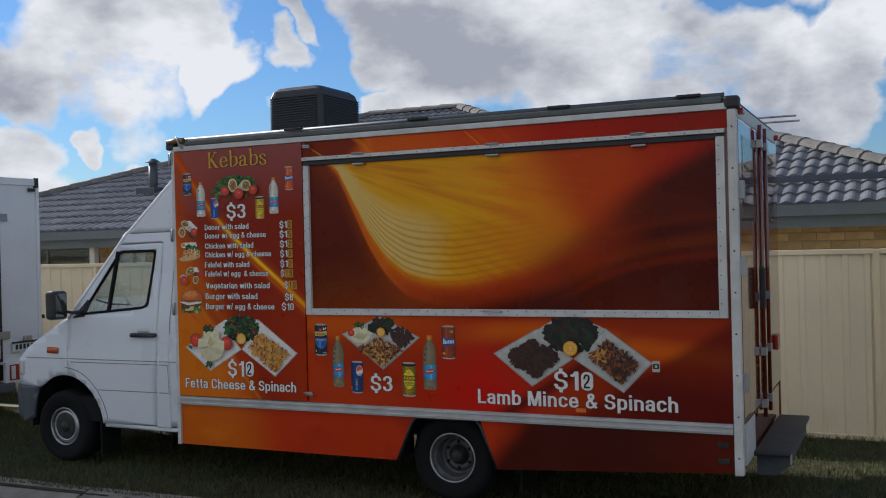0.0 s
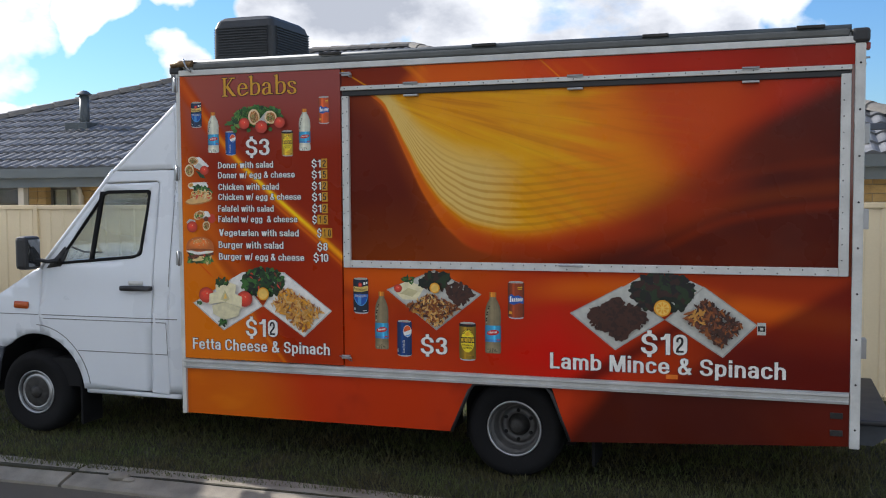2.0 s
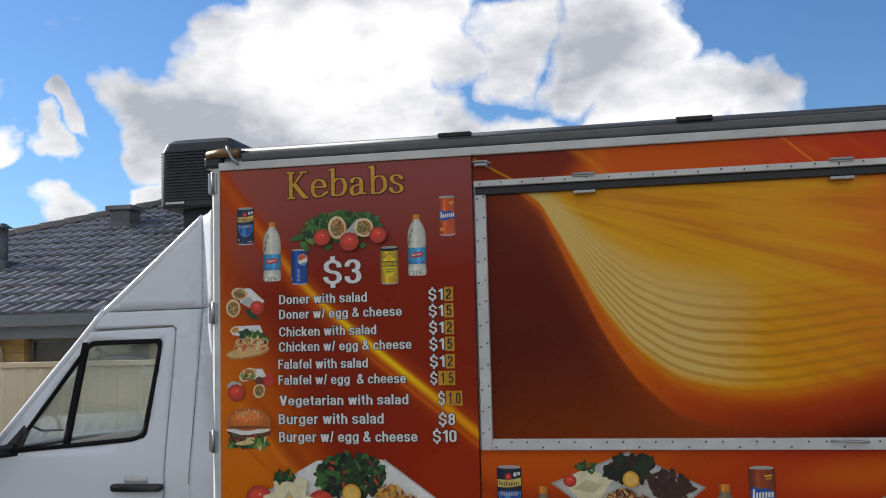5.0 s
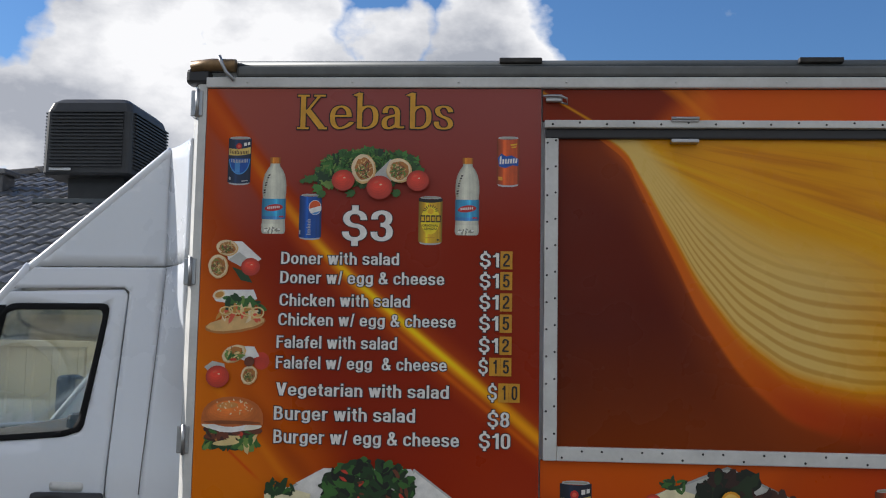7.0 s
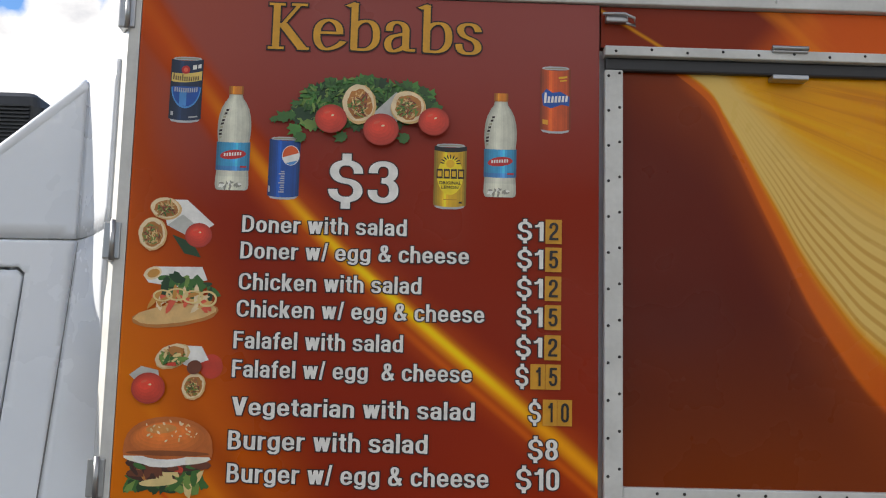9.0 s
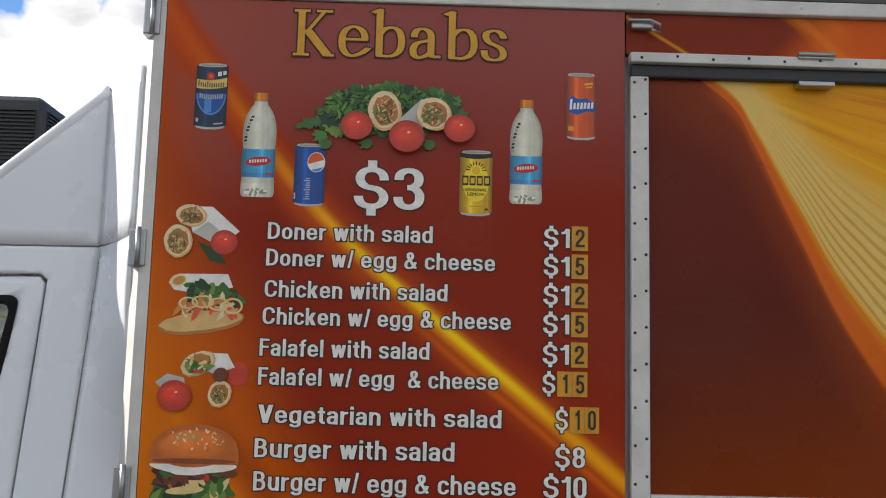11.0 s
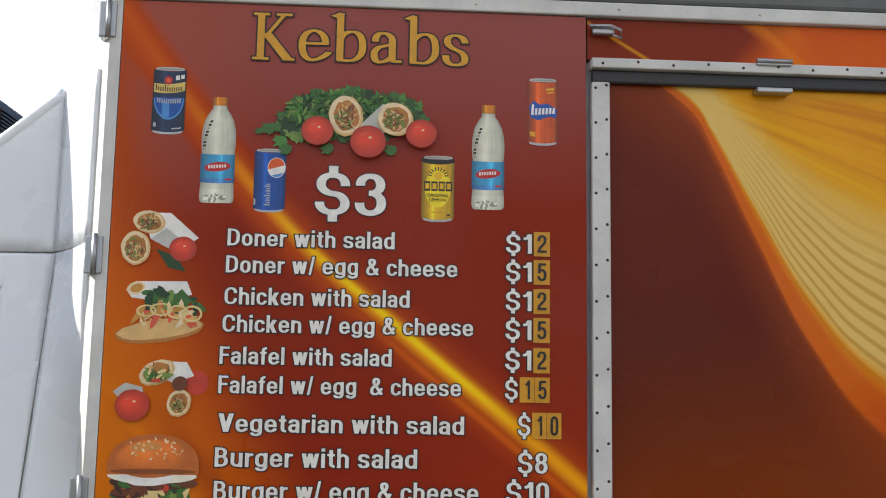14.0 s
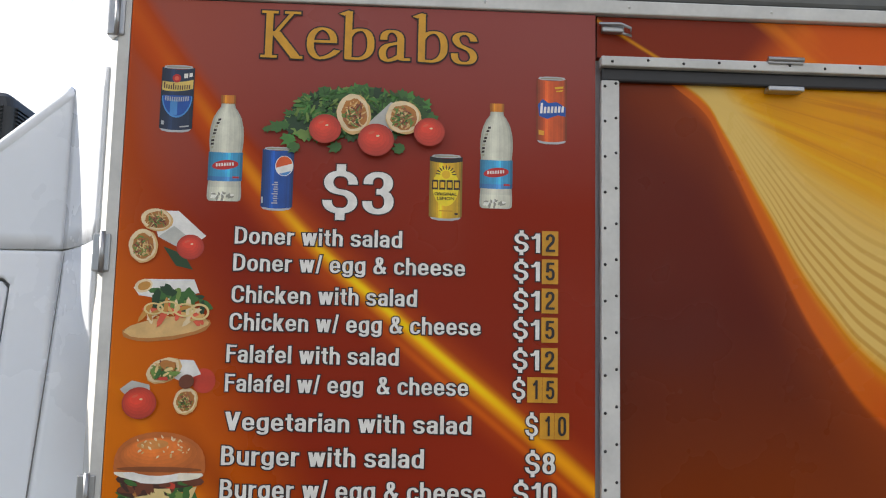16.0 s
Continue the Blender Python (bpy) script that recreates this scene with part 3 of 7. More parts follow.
def paint_lower(x, z, mix, noise_at):
    col = mix(srgb(184, 62, 26), srgb(176, 50, 30), x.ramp(-4.6, -3.6))
    col = mix(col, srgb(206, 88, 22), z.ramp(1.05, 1.4) * x.ramp(-3.2, -4.3))
    col = mix(col, srgb(132, 42, 22), (noise_at(x, z, 1.1) + z * 0.5).bell(1.05, 0.12) * x.ramp(-3.6, -4.4) * 0.5)
    col = mix(col, PINK, ((x + 3.35).abs() + (z - 0.85).abs() * 1.3).ramp(0.75, 0.0) * 0.85)
    # orange wave across the upper rear half
    wave = z - x.curve([(-3.9, 1.12), (-3.3, 1.30), (-2.8, 1.31), (-2.3, 1.22), (-1.5, 1.12)])
    col = mix(col, srgb(168, 56, 26), x.ramp(-3.2, -2.5))
    col = mix(col, srgb(206, 92, 26), wave.bell(0.0, 0.13) * x.ramp(-3.7, -3.2))
    col = mix(col, srgb(150, 50, 22), wave.ramp(0.05, 0.16) * x.ramp(-3.0, -2.5) * 0.7)
    col = mix(col, srgb(82, 26, 20), wave.ramp(-0.10, -0.30) * x.ramp(-2.7, -2.0))
    # dark diagonal folds
    fold = z - x * 0.62 - 2.70
    col = mix(col, srgb(84, 26, 22), fold.bell(-0.03, 0.10) * x.ramp(-3.6, -3.2) * x.ramp(-2.1, -2.6) * 0.85)
    col = mix(col, srgb(96, 28, 24), (fold + 0.30).ramp(0.02, -0.10) * x.ramp(-3.3, -2.7) * 0.8)
    return col


def paint_skirt(x, z, mix, noise_at):
    col = mix(srgb(200, 96, 26), srgb(184, 56, 26), (x + z * 0.3).ramp(-5.5, -4.9))
    col = mix(col, srgb(150, 44, 26), noise_at(x, z, 2.6).ramp(0.5, 0.72) * x.ramp(-5.4, -4.7) * 0.6)
    col = mix(col, srgb(228, 130, 40), noise_at(x * 0.6, z * 1.6, 2.0).ramp(0.55, 0.75) * x.ramp(-5.1, -5.6) * 0.4)
    col = mix(col, srgb(70, 23, 16), (x - z * 0.8).ramp(-3.72, -3.45))
    col = mix(col, srgb(100, 30, 18), x.ramp(-2.3, -1.6) * 0.6)
    return col


WRAP_MENU = wrap_material("wrap_menu", paint_menu, 0.34, 1.14)
WRAP_HATCH = wrap_material("wrap_hatch", paint_hatch, 0.28, 1.14)
WRAP_UPPER = wrap_material("wrap_upper", paint_upper)
WRAP_LOWER = wrap_material("wrap_lower", paint_lower, 0.36, 1.12)
WRAP_SKIRT = wrap_material("wrap_skirt", paint_skirt, 0.38, 1.40)
WRAP_REAR = mat("wrap_rear", srgb(120, 48, 24), 0.12, var=0.15, scale=1.5, coat=0.8)

# ---- ground, kerb, road ----
def plane(name, x0, x1, y0, y1, z, material, label, category):
    bm = bmesh.new()
    nx, ny = 12, 12
    vs = [[bm.verts.new((x0 + (x1 - x0) * i / nx, y0 + (y1 - y0) * j / ny, z)) for i in range(nx + 1)] for j in range(ny + 1)]
    for j in range(ny):
        for i in range(nx):
            bm.faces.new((vs[j][i], vs[j][i + 1], vs[j + 1][i + 1], vs[j + 1][i]))
    return tagged(bm_obj(name, bm, material), label, category, kind="structure")


plane("ground", -900, 900, -900, 900, -0.30, EARTH, "dry dark earth reaching to the horizon", "ground")
road = tagged(bm_obj("road", abox(-300, 300, -7, 6.34, -0.32, -0.085), ROAD), "worn beige-grey asphalt road surface", "road", kind="structure")
verge = tagged(bm_obj("verge", abox(-300, 300, 6.44, 60, -0.31, -0.012), EARTH), "dark soil of the grassed roadside verge", "ground", kind="structure")


# unseen pale strip, added to bounce sunlight onto house wall and soffit
tagged(bm_obj("yard", abox(-26, 6, 10.62, 12.38, -0.2, 0.0), BOUNCE_PALE), "unseen pale ground strip added to bounce light onto the house", "ground", kind="structure")


def build_kerb():
    kerb = tagged(bm_obj("kerb", abox(-300, 300, 6.36, 6.52, -0.31, -0.09), MORTAR), "weathered concrete kerb with open joints", "kerb", kind="structure")
    rng = random.Random(4)
    bm = bmesh.new()
    prof = [(6.27, -0.20), (6.275, -0.062), (6.30, -0.048), (6.42, -0.020), (6.50, -0.002), (6.60, 0.004), (6.61, -0.2)]
    n, w = 6, 2.385
    rows = []
    for i in range(n + 1):
        rows.append([bm.verts.new((w * i / n, y + 0.006 * math.sin(i * 2.1 + k), z + 0.004 * math.sin(i * 1.3 + k * 2))) for k, (y, z) in enumerate(prof)])
    for a, b in zip(rows, rows[1:]):
        for k in range(len(prof) - 1):
            bm.faces.new((a[k], b[k], b[k + 1], a[k + 1])).smooth = False
    bm.faces.new(rows[0])
    bm.faces.new(list(reversed(rows[-1])))
    bmesh.ops.recalc_face_normals(bm, faces=bm.faces[:])
    first = bm_obj("kerb_stone", bm, CONCRETE)
    me = first.data
    for i in range(-10, 9):
        ob = first if i == -10 else new("kerb_stone", me)
        ob.parent = kerb
        ob.location = (-4.26 + 2.4 * i, rng.uniform(-0.012, 0.012), rng.uniform(-0.008, 0.004))
        ob.rotation_euler = (0, 0, radians(rng.uniform(-0.25, 0.25)))


build_kerb()


def build_grass():
    """Short rough turf: separate blades in one mesh."""
    rng = np.random.default_rng(5)
    n = 150000
    x = np.concatenate([rng.uniform(-15, 3.5, n), rng.uniform(-30, -8, 16000)])
    y = np.concatenate([6.5 + 4.0 * rng.random(n) ** 1.15, rng.uniform(6.6, 10.4, 16000)])
    m = len(x)
    clump = np.sin(x * 2.3 + np.sin(y * 3.1) * 1.7) * np.sin(y * 2.7 + np.sin(x * 1.9)) * 0.5 + 0.5
    h = (0.012 + 0.036 * rng.random(m)) * (0.6 + 0.7 * clump)
    h = np.where(y > 10.15, h * 2.3, h)
    h = np.where((rng.random(m) < 0.015), h * 1.8, h)
    h = np.where(y < 6.62, h * 0.6, h)
    a = rng.uniform(0, 2 * np.pi, m)
    w = rng.uniform(0.003, 0.007, m)
    lean = rng.uniform(0.2, 1.2, m) * h
    la = rng.uniform(0, 2 * np.pi, m)
    z0 = np.full(m, -0.014)
    v = np.zeros((m, 3, 3))
    v[:, 0] = np.stack([x - w * np.cos(a), y - w * np.sin(a), z0], 1)
    v[:, 1] = np.stack([x + w * np.cos(a), y + w * np.sin(a), z0], 1)
    v[:, 2] = np.stack([x + lean * np.cos(la), y + lean * np.sin(la), h], 1)
    me = bpy.data.meshes.new("grass")
    me.from_pydata(v.reshape(-1, 3).tolist(), [], np.arange(3 * m).reshape(-1, 3).tolist())
    me.materials.append(GRASS)
    tagged(new("grass", me), "short rough green grass blades on the verge", "grass", kind="stuff")


build_grass()
tagged(bm_obj("path_edging", abox(-22, -8.75, 9.42, 9.6, -0.1, 0.035, bevel=0.012), CONCRETE), "pale concrete edging strip in the grass", "edging", kind="structure")


# ---- boundary fence ----
def build_fence():
    fence = thing("fence", (-9, 10.5, 0), "cream ribbed steel boundary fence with posts", "fence")
    # one ribbed sheet, built once
    bm = bmesh.new()
    pitch, w = 0.195, 2.34
    prof, px = [], 0.0
    while px < w - 0.02:
        for u, d in ((0, 0), (0.112, 0), (0.126, -0.015), (0.168, -0.015), (0.182, 0)):
            if px + u <= w:
                prof.append((px + u, d))
        px += pitch
    prof.append((w, 0))
    rows = [[bm.verts.new((u, d + t, z)) for u, d in prof] for t, z in ((0, 0.02), (0, 1.775), (0.003, 1.775), (0.003, 0.02))]
    for lower, upper in zip(rows, rows[1:] + rows[:1]):
        for i in range(len(prof) - 1):
            bm.faces.new((lower[i], lower[i + 1], upper[i + 1], upper[i]))
    sheet_ob = bm_obj("fence_panel", bm, FENCE)
    post = bm_obj("post", abox(-0.03, 0.03, -0.035, 0.035, 0.0, 1.80, bevel=0.004), FENCE_TRIM)
    rail = bm_obj("top_rail", abox(0.03, 2.37, -0.032, 0.03, 1.755, 1.805, bevel=0.006), FENCE_TRIM)
    low = bm_obj("bottom_rail", abox(0.03, 2.37, -0.030, 0.03, 0.0, 0.05, bevel=0.005), FENCE_TRIM)
    for i in range(-8, 4):
        x = -0.78 + 2.4 * i
        for src, off in ((sheet_ob, 0.03), (post, 0), (rail, 0), (low, 0)):
            ob = src if i == -8 else new(src.name.split(".")[0], src.data)
            ob.location = (x + off, 10.5, 0)
            hang(ob, fence)


build_fence()

# ---- house behind the fence ----
EAVE_Y, EAVE_Z, X_L, X_R, PITCH = 11.9, 2.29, -16.8, 0.58, radians(20)
RUN = 6.4
X_M, W_RUN = -2.0, 3.3
house = thing("house", (-8, 15, 0), "single-storey cream brick house with dark tiled hip roof", "house")


def roof_z(y):
    return EAVE_Z + (y - EAVE_Y) * math.tan(PITCH)


def build_house():
    wy = 12.4
    openings = [(-14.6, -12.13, 0.9, 2.07, True), (-11.84, -11.22, 0.9, 2.05, False), (-10.92, -9.4, 0.9, 2.05, True)]
    bm = bmesh.new()
    xs = X_L + 0.5
    for x0, x1, z0, z1, _ in openings:
        box(bm, xs, x0, wy, wy + 0.22, -0.02, 2.2)
        box(bm, x0, x1, wy, wy + 0.22, -0.02, z0)
        box(bm, x0, x1, wy, wy + 0.22, z1, 2.2)
        xs = x1
    box(bm, xs, X_R - 0.5, wy, wy + 0.22, -0.02, 2.2)
    box(bm, X_L + 0.5, X_L + 0.72, wy + 0.22, 24.2, -0.02, 2.2)
    box(bm, X_R - 0.72, X_R - 0.5, wy + 0.22, 24.2, -0.02, 2.2)
    box(bm, X_L + 0.5, X_R - 0.5, 24.2, 24.42, -0.02, 2.2)
    wall = part("wall", bm, MORTAR, house, "cream face-brick wall")
    # single bricks where the wall shows above the fence
    bb = box(bmesh.new(), 0, 0.292, -0.006, 0.10, 0, 0.086, bevel=0.004)
    brick = bm_obj("brick", bb, BRICK)
    half = bm_obj("brick", box(bmesh.new(), 0, 0.142, -0.006, 0.10, 0, 0.086, bevel=0.004), BRICK)
    brick.parent = half.parent = wall
    brick.location = half.location = (-2, wy + 0.1, 0.4)
    def course(x0, x1, z0, z1):
        row, z = 0, z0
        while z + 0.086 < z1:
            x = x0
            first = row % 2 == 1
            while x < x1 - 0.06:
                src, w = (half, 0.142) if (first or x + 0.292 > x1 + 0.01) else (brick, 0.292)
                first = False
                o = new("brick", src.data)
                o.parent = wall
                o.location = (x, wy - 0.004, z)
                x += w + 0.010
            row += 1
            z += 0.096
    course(-12.12, -11.86, 1.6, 2.19)
    course(-11.21, -10.93, 1.6, 2.19)
    course(-3.4, X_R - 0.52, 1.6, 2.19)
    # windows
    for k, (x0, x1, z0, z1, dark) in enumerate(openings):
        win = part("window", box(bmesh.new(), x0, x1, wy + 0.16, wy + 0.2, z0, z0 + 0.03), FRAME_GREY, house, "aluminium window in the brick wall")
        fr = bmesh.new()
        for a, b, c, d in ((x0, x0 + 0.05, z0, z1), (x1 - 0.05, x1, z0, z1), (x0, x1, z1 - 0.05, z1), ((x0 + x1) / 2 - 0.02, (x0 + x1) / 2 + 0.02, z0, z1)):
            box(fr, a, b, wy + 0.09, wy + 0.13, c, d, bevel=0.004)
        part("window_frame", fr, FRAME_GREY, win)
        pane = part("pane", abox(x0 + 0.04, x1 - 0.04, wy + 0.105, wy + 0.111, z0, z1 - 0.04), GLASS, win, "reflective glass")
        pane.visible_shadow = False
        # roller blind, or for dark openings a plain dark sheet behind the glass
        part("blind", abox(x0 + 0.02, x1 - 0.02, wy + 0.17, wy + 0.18, z0, z1 - 0.02), SEAT if dark else BLIND, win, "dark sheet behind the glass" if dark else "pale roller blind")
    # ceiling line, fascia and gutter
    part("soffit", abox(X_L + 0.05, X_R - 0.05, EAVE_Y + 0.06, wy + 0.1, 2.19, 2.205), GUTTER, house)
    part("fascia", abox(X_L, X_R, EAVE_Y + 0.03, EAVE_Y + 0.055, 2.03, 2.26), GUTTER, house)
    gu = bmesh.new()
    prism_pts = [(EAVE_Y + 0.028, 2.16), (EAVE_Y + 0.028, 2.285), (EAVE_Y + 0.018, 2.285), (EAVE_Y + 0.018, 2.18), (EAVE_Y - 0.075, 2.18), (EAVE_Y - 0.09, 2.285), (EAVE_Y - 0.105, 2.285), (EAVE_Y - 0.088, 2.16)]
    a = [gu.verts.new((X_L - 0.1, y, z)) for y, z in prism_pts]
    b = [gu.verts.new((X_R + 0.1, y, z)) for y, z in prism_pts]
    for i in range(len(a)):
        j = (i + 1) % len(a)
        gu.faces.new((a[i], a[j], b[j], b[i]))
    gu.faces.new(a), gu.faces.new(list(reversed(b)))
    bmesh.ops.recalc_face_normals(gu, faces=gu.faces[:])
    part("gutter", gu, GUTTER, house, "grey-blue metal gutter")
    part("downpipe", tube(bmesh.new(), [(-11.0, 12.28, 2.17), (-11.10, 12.28, 2.17), (-11.19, 12.28, 2.15), (-11.23, 12.3, 2.08), (-11.21, 12.33, 1.98), (-11.19, 12.345, 1.9), (-11.18, 12.345, 0.02)], 0.038, 14), PVC, house, "white bent plastic downpipe")
    part("porch_post", abox(-12.02, -11.92, 12.05, 12.15, 0, 2.08, bevel=0.01), PVC, house, "cream painted porch post")
    part("meter_box", abox(-0.52, -0.30, 12.30, 12.39, 1.83, 2.08, bevel=0.01), FRAME_GREY, house)
    # roof deck: four hips
    zr = EAVE_Z + RUN * math.tan(PITCH)
    rb = bmesh.new()
    c = [rb.verts.new(p) for p in ((X_L, EAVE_Y, EAVE_Z - 0.03), (X_M, EAVE_Y, EAVE_Z - 0.03), (X_M, EAVE_Y + 2 * RUN, EAVE_Z - 0.03), (X_L, EAVE_Y + 2 * RUN, EAVE_Z - 0.03))]
    r0, r1 = rb.verts.new((X_L + RUN, EAVE_Y + RUN, zr - 0.03)), rb.verts.new((X_M - RUN, EAVE_Y + RUN, zr - 0.03))
    for f in ((c[0], c[1], r1, r0), (c[1], c[2], r1), (c[2], c[3], r0, r1), (c[3], c[0], r0)):
        rb.faces.new(f)
    # lower wing that runs back from the street
    zw, xw = EAVE_Z + W_RUN * math.tan(PITCH), X_R - W_RUN
    w = [rb.verts.new(p) for p in ((X_R - 2 * W_RUN, EAVE_Y, EAVE_Z - 0.03), (X_R, EAVE_Y, EAVE_Z - 0.03), (X_R, 25, EAVE_Z - 0.03), (X_R - 2 * W_RUN, 25, EAVE_Z - 0.03))]
    q0, q1 = rb.verts.new((xw, EAVE_Y + W_RUN, zw - 0.03)), rb.verts.new((xw, 25, zw - 0.03))
    for f in ((w[0], w[1], q0), (w[1], w[2], q1, q0), (w[3], w[0], q0, q1), (w[2], w[3], q1)):
        rb.faces.new(f)
    roof = part("roof", rb, TILE, house, "dark grey glazed concrete roof tiles")
    # ridge and hip caps
    def caps(p, q):
        p, q = Vector(p), Vector(q)
        n = int((q - p).length / 0.36)
        d = (q - p) / n
        side = d.normalized().cross(Vector((0, 0, 1))).normalized()
        up = side.cross(d.normalized())
        me = None
        for i in range(n):
            if me:
                o = new("ridge_tile", me)
                o.parent = roof
                o.location = p + d * i
                continue
            bm = bmesh.new()
            s0, s1 = d * -0.06, d
            ring = []
            for s, r in ((s0, 0.135), (s1, 0.115)):
                ring.append([bm.verts.new(s + r * math.cos(t) * side + r * 0.75 * math.sin(t) * up) for t in [math.pi * k / 6 for k in range(7)]])
            for k in range(6):
                bm.faces.new((ring[0][k], ring[0][k + 1], ring[1][k + 1], ring[1][k]))
            bm.faces.new(ring[0])
            bmesh.ops.recalc_face_normals(bm, faces=bm.faces[:])
            o = bm_obj("ridge_tile", bm, RIDGE)
            o.parent = roof
            o.location = p
            me = o.data
    e = 0.02
    caps((X_L, EAVE_Y, EAVE_Z + e), (X_L + RUN, EAVE_Y + RUN, zr + e))
    caps((X_R, EAVE_Y, EAVE_Z + e), (xw, EAVE_Y + W_RUN, zw + e))
    caps((X_M - 1.0, EAVE_Y + 1.0, roof_z(EAVE_Y + 1.0) + e), (X_M - RUN, EAVE_Y + RUN, zr + e))
    caps((X_L + RUN, EAVE_Y + RUN, zr + e), (X_M - RUN, EAVE_Y + RUN, zr + e))
    # tiles of the front slope
    tw, ex = 0.33, 0.345
    prof = [(tw * k / 12, 0.030 * (0.5 - 0.5 * math.cos(2 * math.pi * ((2 * k / 12) % 1.0))) ** 0.7) for k in range(13)]
    L = ex + 0.045
    verts = [(u, 0, h + 0.030) for u, h in prof] + [(u, L, h + 0.004) for u, h in prof] + [(u, 0.002, h * 0.3 - 0.004) for u, h in prof]
    faces = [(i, i + 1, 14 + i, 13 + i) for i in range(12)] + [(26 + i, 27 + i, i + 1, i) for i in range(12)]
    me = bpy.data.meshes.new("tile")
    me.from_pydata(verts, [], faces)
    me.materials.append(TILE)
    for p in me.polygons:
        p.use_smooth = False
    rows = int(RUN / math.cos(PITCH) / ex)
    place = Matrix.Rotation(PITCH, 4, "X")
    single, rest = [], []
    rng = random.Random(9)
    for r in range(rows + 1):
        s = r * ex - 0.05
        y, z = EAVE_Y + s * math.cos(PITCH), EAVE_Z + s * math.sin(PITCH)
        inset = max(0.0, s * math.cos(PITCH))
        x = X_L + inset + (0.165 if r % 2 else 0) * 0
        x = X_L + tw * math.ceil((inset) / tw)
        while x + tw < X_R - inset + 0.1:
            if x + tw > X_M - inset and (x < X_R - 2 * W_RUN + inset or inset > W_RUN):
                x += tw
                continue
            m = Matrix.Translation((x + rng.uniform(-0.004, 0.004), y, z + rng.uniform(-0.002, 0.003))) @ place
            (single if ((-14.6 < x < -11.6 and r < 13) or (x > -3.3 and r < 9)) and len(single) < 300 else rest).append(m)
            x += tw
    for m in single:
        o = new("tile", me)
        o.parent = roof
        o.matrix_basis = m
    av, af = [], []
    for m in rest:
        base = len(av)
        av += [tuple(m @ Vector(v)) for v in verts]
        af += [tuple(base + i for i in f) for f in faces]
    mr = bpy.data.meshes.new("far_tiles")
    mr.from_pydata(av, [], af)
    mr.materials.append(TILE)
    o = new("far_tiles", mr)
    hang(o, house)
    o["kind"] = "stuff"
    return roof


build_house()


def build_flue(x, y, h, r, label):
    f = thing("roof_flue", (x, y, roof_z(y)), label, "flue")
    z0 = roof_z(y) - 0.1
    bm = tube(bmesh.new(), [(x, y, z0), (x, y, z0 + 0.1 + h)], r, 20)
    part("pipe", bm, FLUE, f)
    c = bmesh.new()
    bmesh.ops.create_cone(c, cap_ends=True, segments=20, radius1=r * 1.75, radius2=r * 0.5, depth=0.06, matrix=Matrix.Translation((x, y, z0 + 0.1 + h + 0.045)))
    part("cowl", c, FLUE, f)
    part("flashing", abox(x - 0.2, x + 0.2, y - 0.22, y + 0.1, roof_z(y - 0.2) + 0.0, roof_z(y) + 0.075, bevel=0.01), FLUE, f)


build_flue(-12.2, 13.76, 0.50, 0.075, "grey sheet-metal flue pipe with a cowl")


def build_vent():
    x, y = -11.6, 15.75
    v = thing("roof_vent", (x, y, roof_z(y)), "dark terracotta-grey roof vent near the hip", "vent")
    part("body", abox(x - 0.16, x + 0.16, y - 0.16, y + 0.16, roof_z(y) - 0.1, roof_z(y) + 0.22, bevel=0.015), TILE, v)
    part("cap", abox(x - 0.21, x + 0.21, y - 0.21, y + 0.21, roof_z(y) + 0.22, roof_z(y) + 0.29, bevel=0.015), TILE, v)


build_vent()


def build_cooler():
    """Evaporative cooler on the house roof: louvred body on a duct."""
    x0, x1, y0, y1, z0, z1 = -10.63, -9.53, 14.95, 16.3, 3.80, 4.78
    c = thing("roof_cooler", (-10.05, 15.5, roof_z(15.5)), "black plastic evaporative cooler on the tiled roof", "air cooler")
    bm = bmesh.new()
    rows = [(0.0, 0.02), (0.03, 0.0), (0.80, 0.01), (0.92, 0.05), (0.98, 0.12), (1.0, 0.20)]
    rings = []
    for t, inset in rows:
        z = z0 + (z1 - z0) * t
        loop = rounded([(x0 + inset, y0 + inset), (x1 - inset, y0 + inset), (x1 - inset, y1 - inset), (x0 + inset, y1 - inset)], 0.10, 4)
        rings.append([bm.verts.new((x, y, z)) for x, y in loop])
    for a, b in zip(rings, rings[1:]):
        for i in range(len(a)):
            j = (i + 1) % len(a)
            bm.faces.new((a[i], a[j], b[j], b[i]))
    bm.faces.new(list(reversed(rings[0])))
    bm.faces.new(rings[-1])
    part("casing", bm, AC_GREY, c)
    for k in range(17):
        z = z0 + 0.10 + k * 0.042
        lv = bmesh.new()
        box(lv, x0 + 0.10, x1 - 0.10, y0 - 0.022, y0 + 0.02, z, z + 0.018)
        part("louvre", lv, AC_GREY, c)
        lv = bmesh.new()
        box(lv, x1 - 0.02, x1 + 0.022, y0 + 0.10, y1 - 0.10, z, z + 0.018)
        part("louvre", lv, AC_GREY, c)
        lv = bmesh.new()
        box(lv, x0 - 0.022, x0 + 0.02, y0 + 0.10, y1 - 0.10, z, z + 0.018)
        part("louvre", lv, AC_GREY, c)
    part("duct", abox(-10.4, -9.7, 15.2, 15.9, 3.3, z0 + 0.02, bevel=0.01), AC_GREY, c)
    part("flashing", abox(-10.75, -9.5, 15.0, 15.2, roof_z(15.0) + 0.04, roof_z(15.0) + 0.10, bevel=0.01), FLUE, c, "pale sheet-metal flashing")
    part("badge", abox(-10.52, -10.25, y0 - 0.028, y0 - 0.02, z0 + 0.05, z0 + 0.08), ALU, c)


build_cooler()


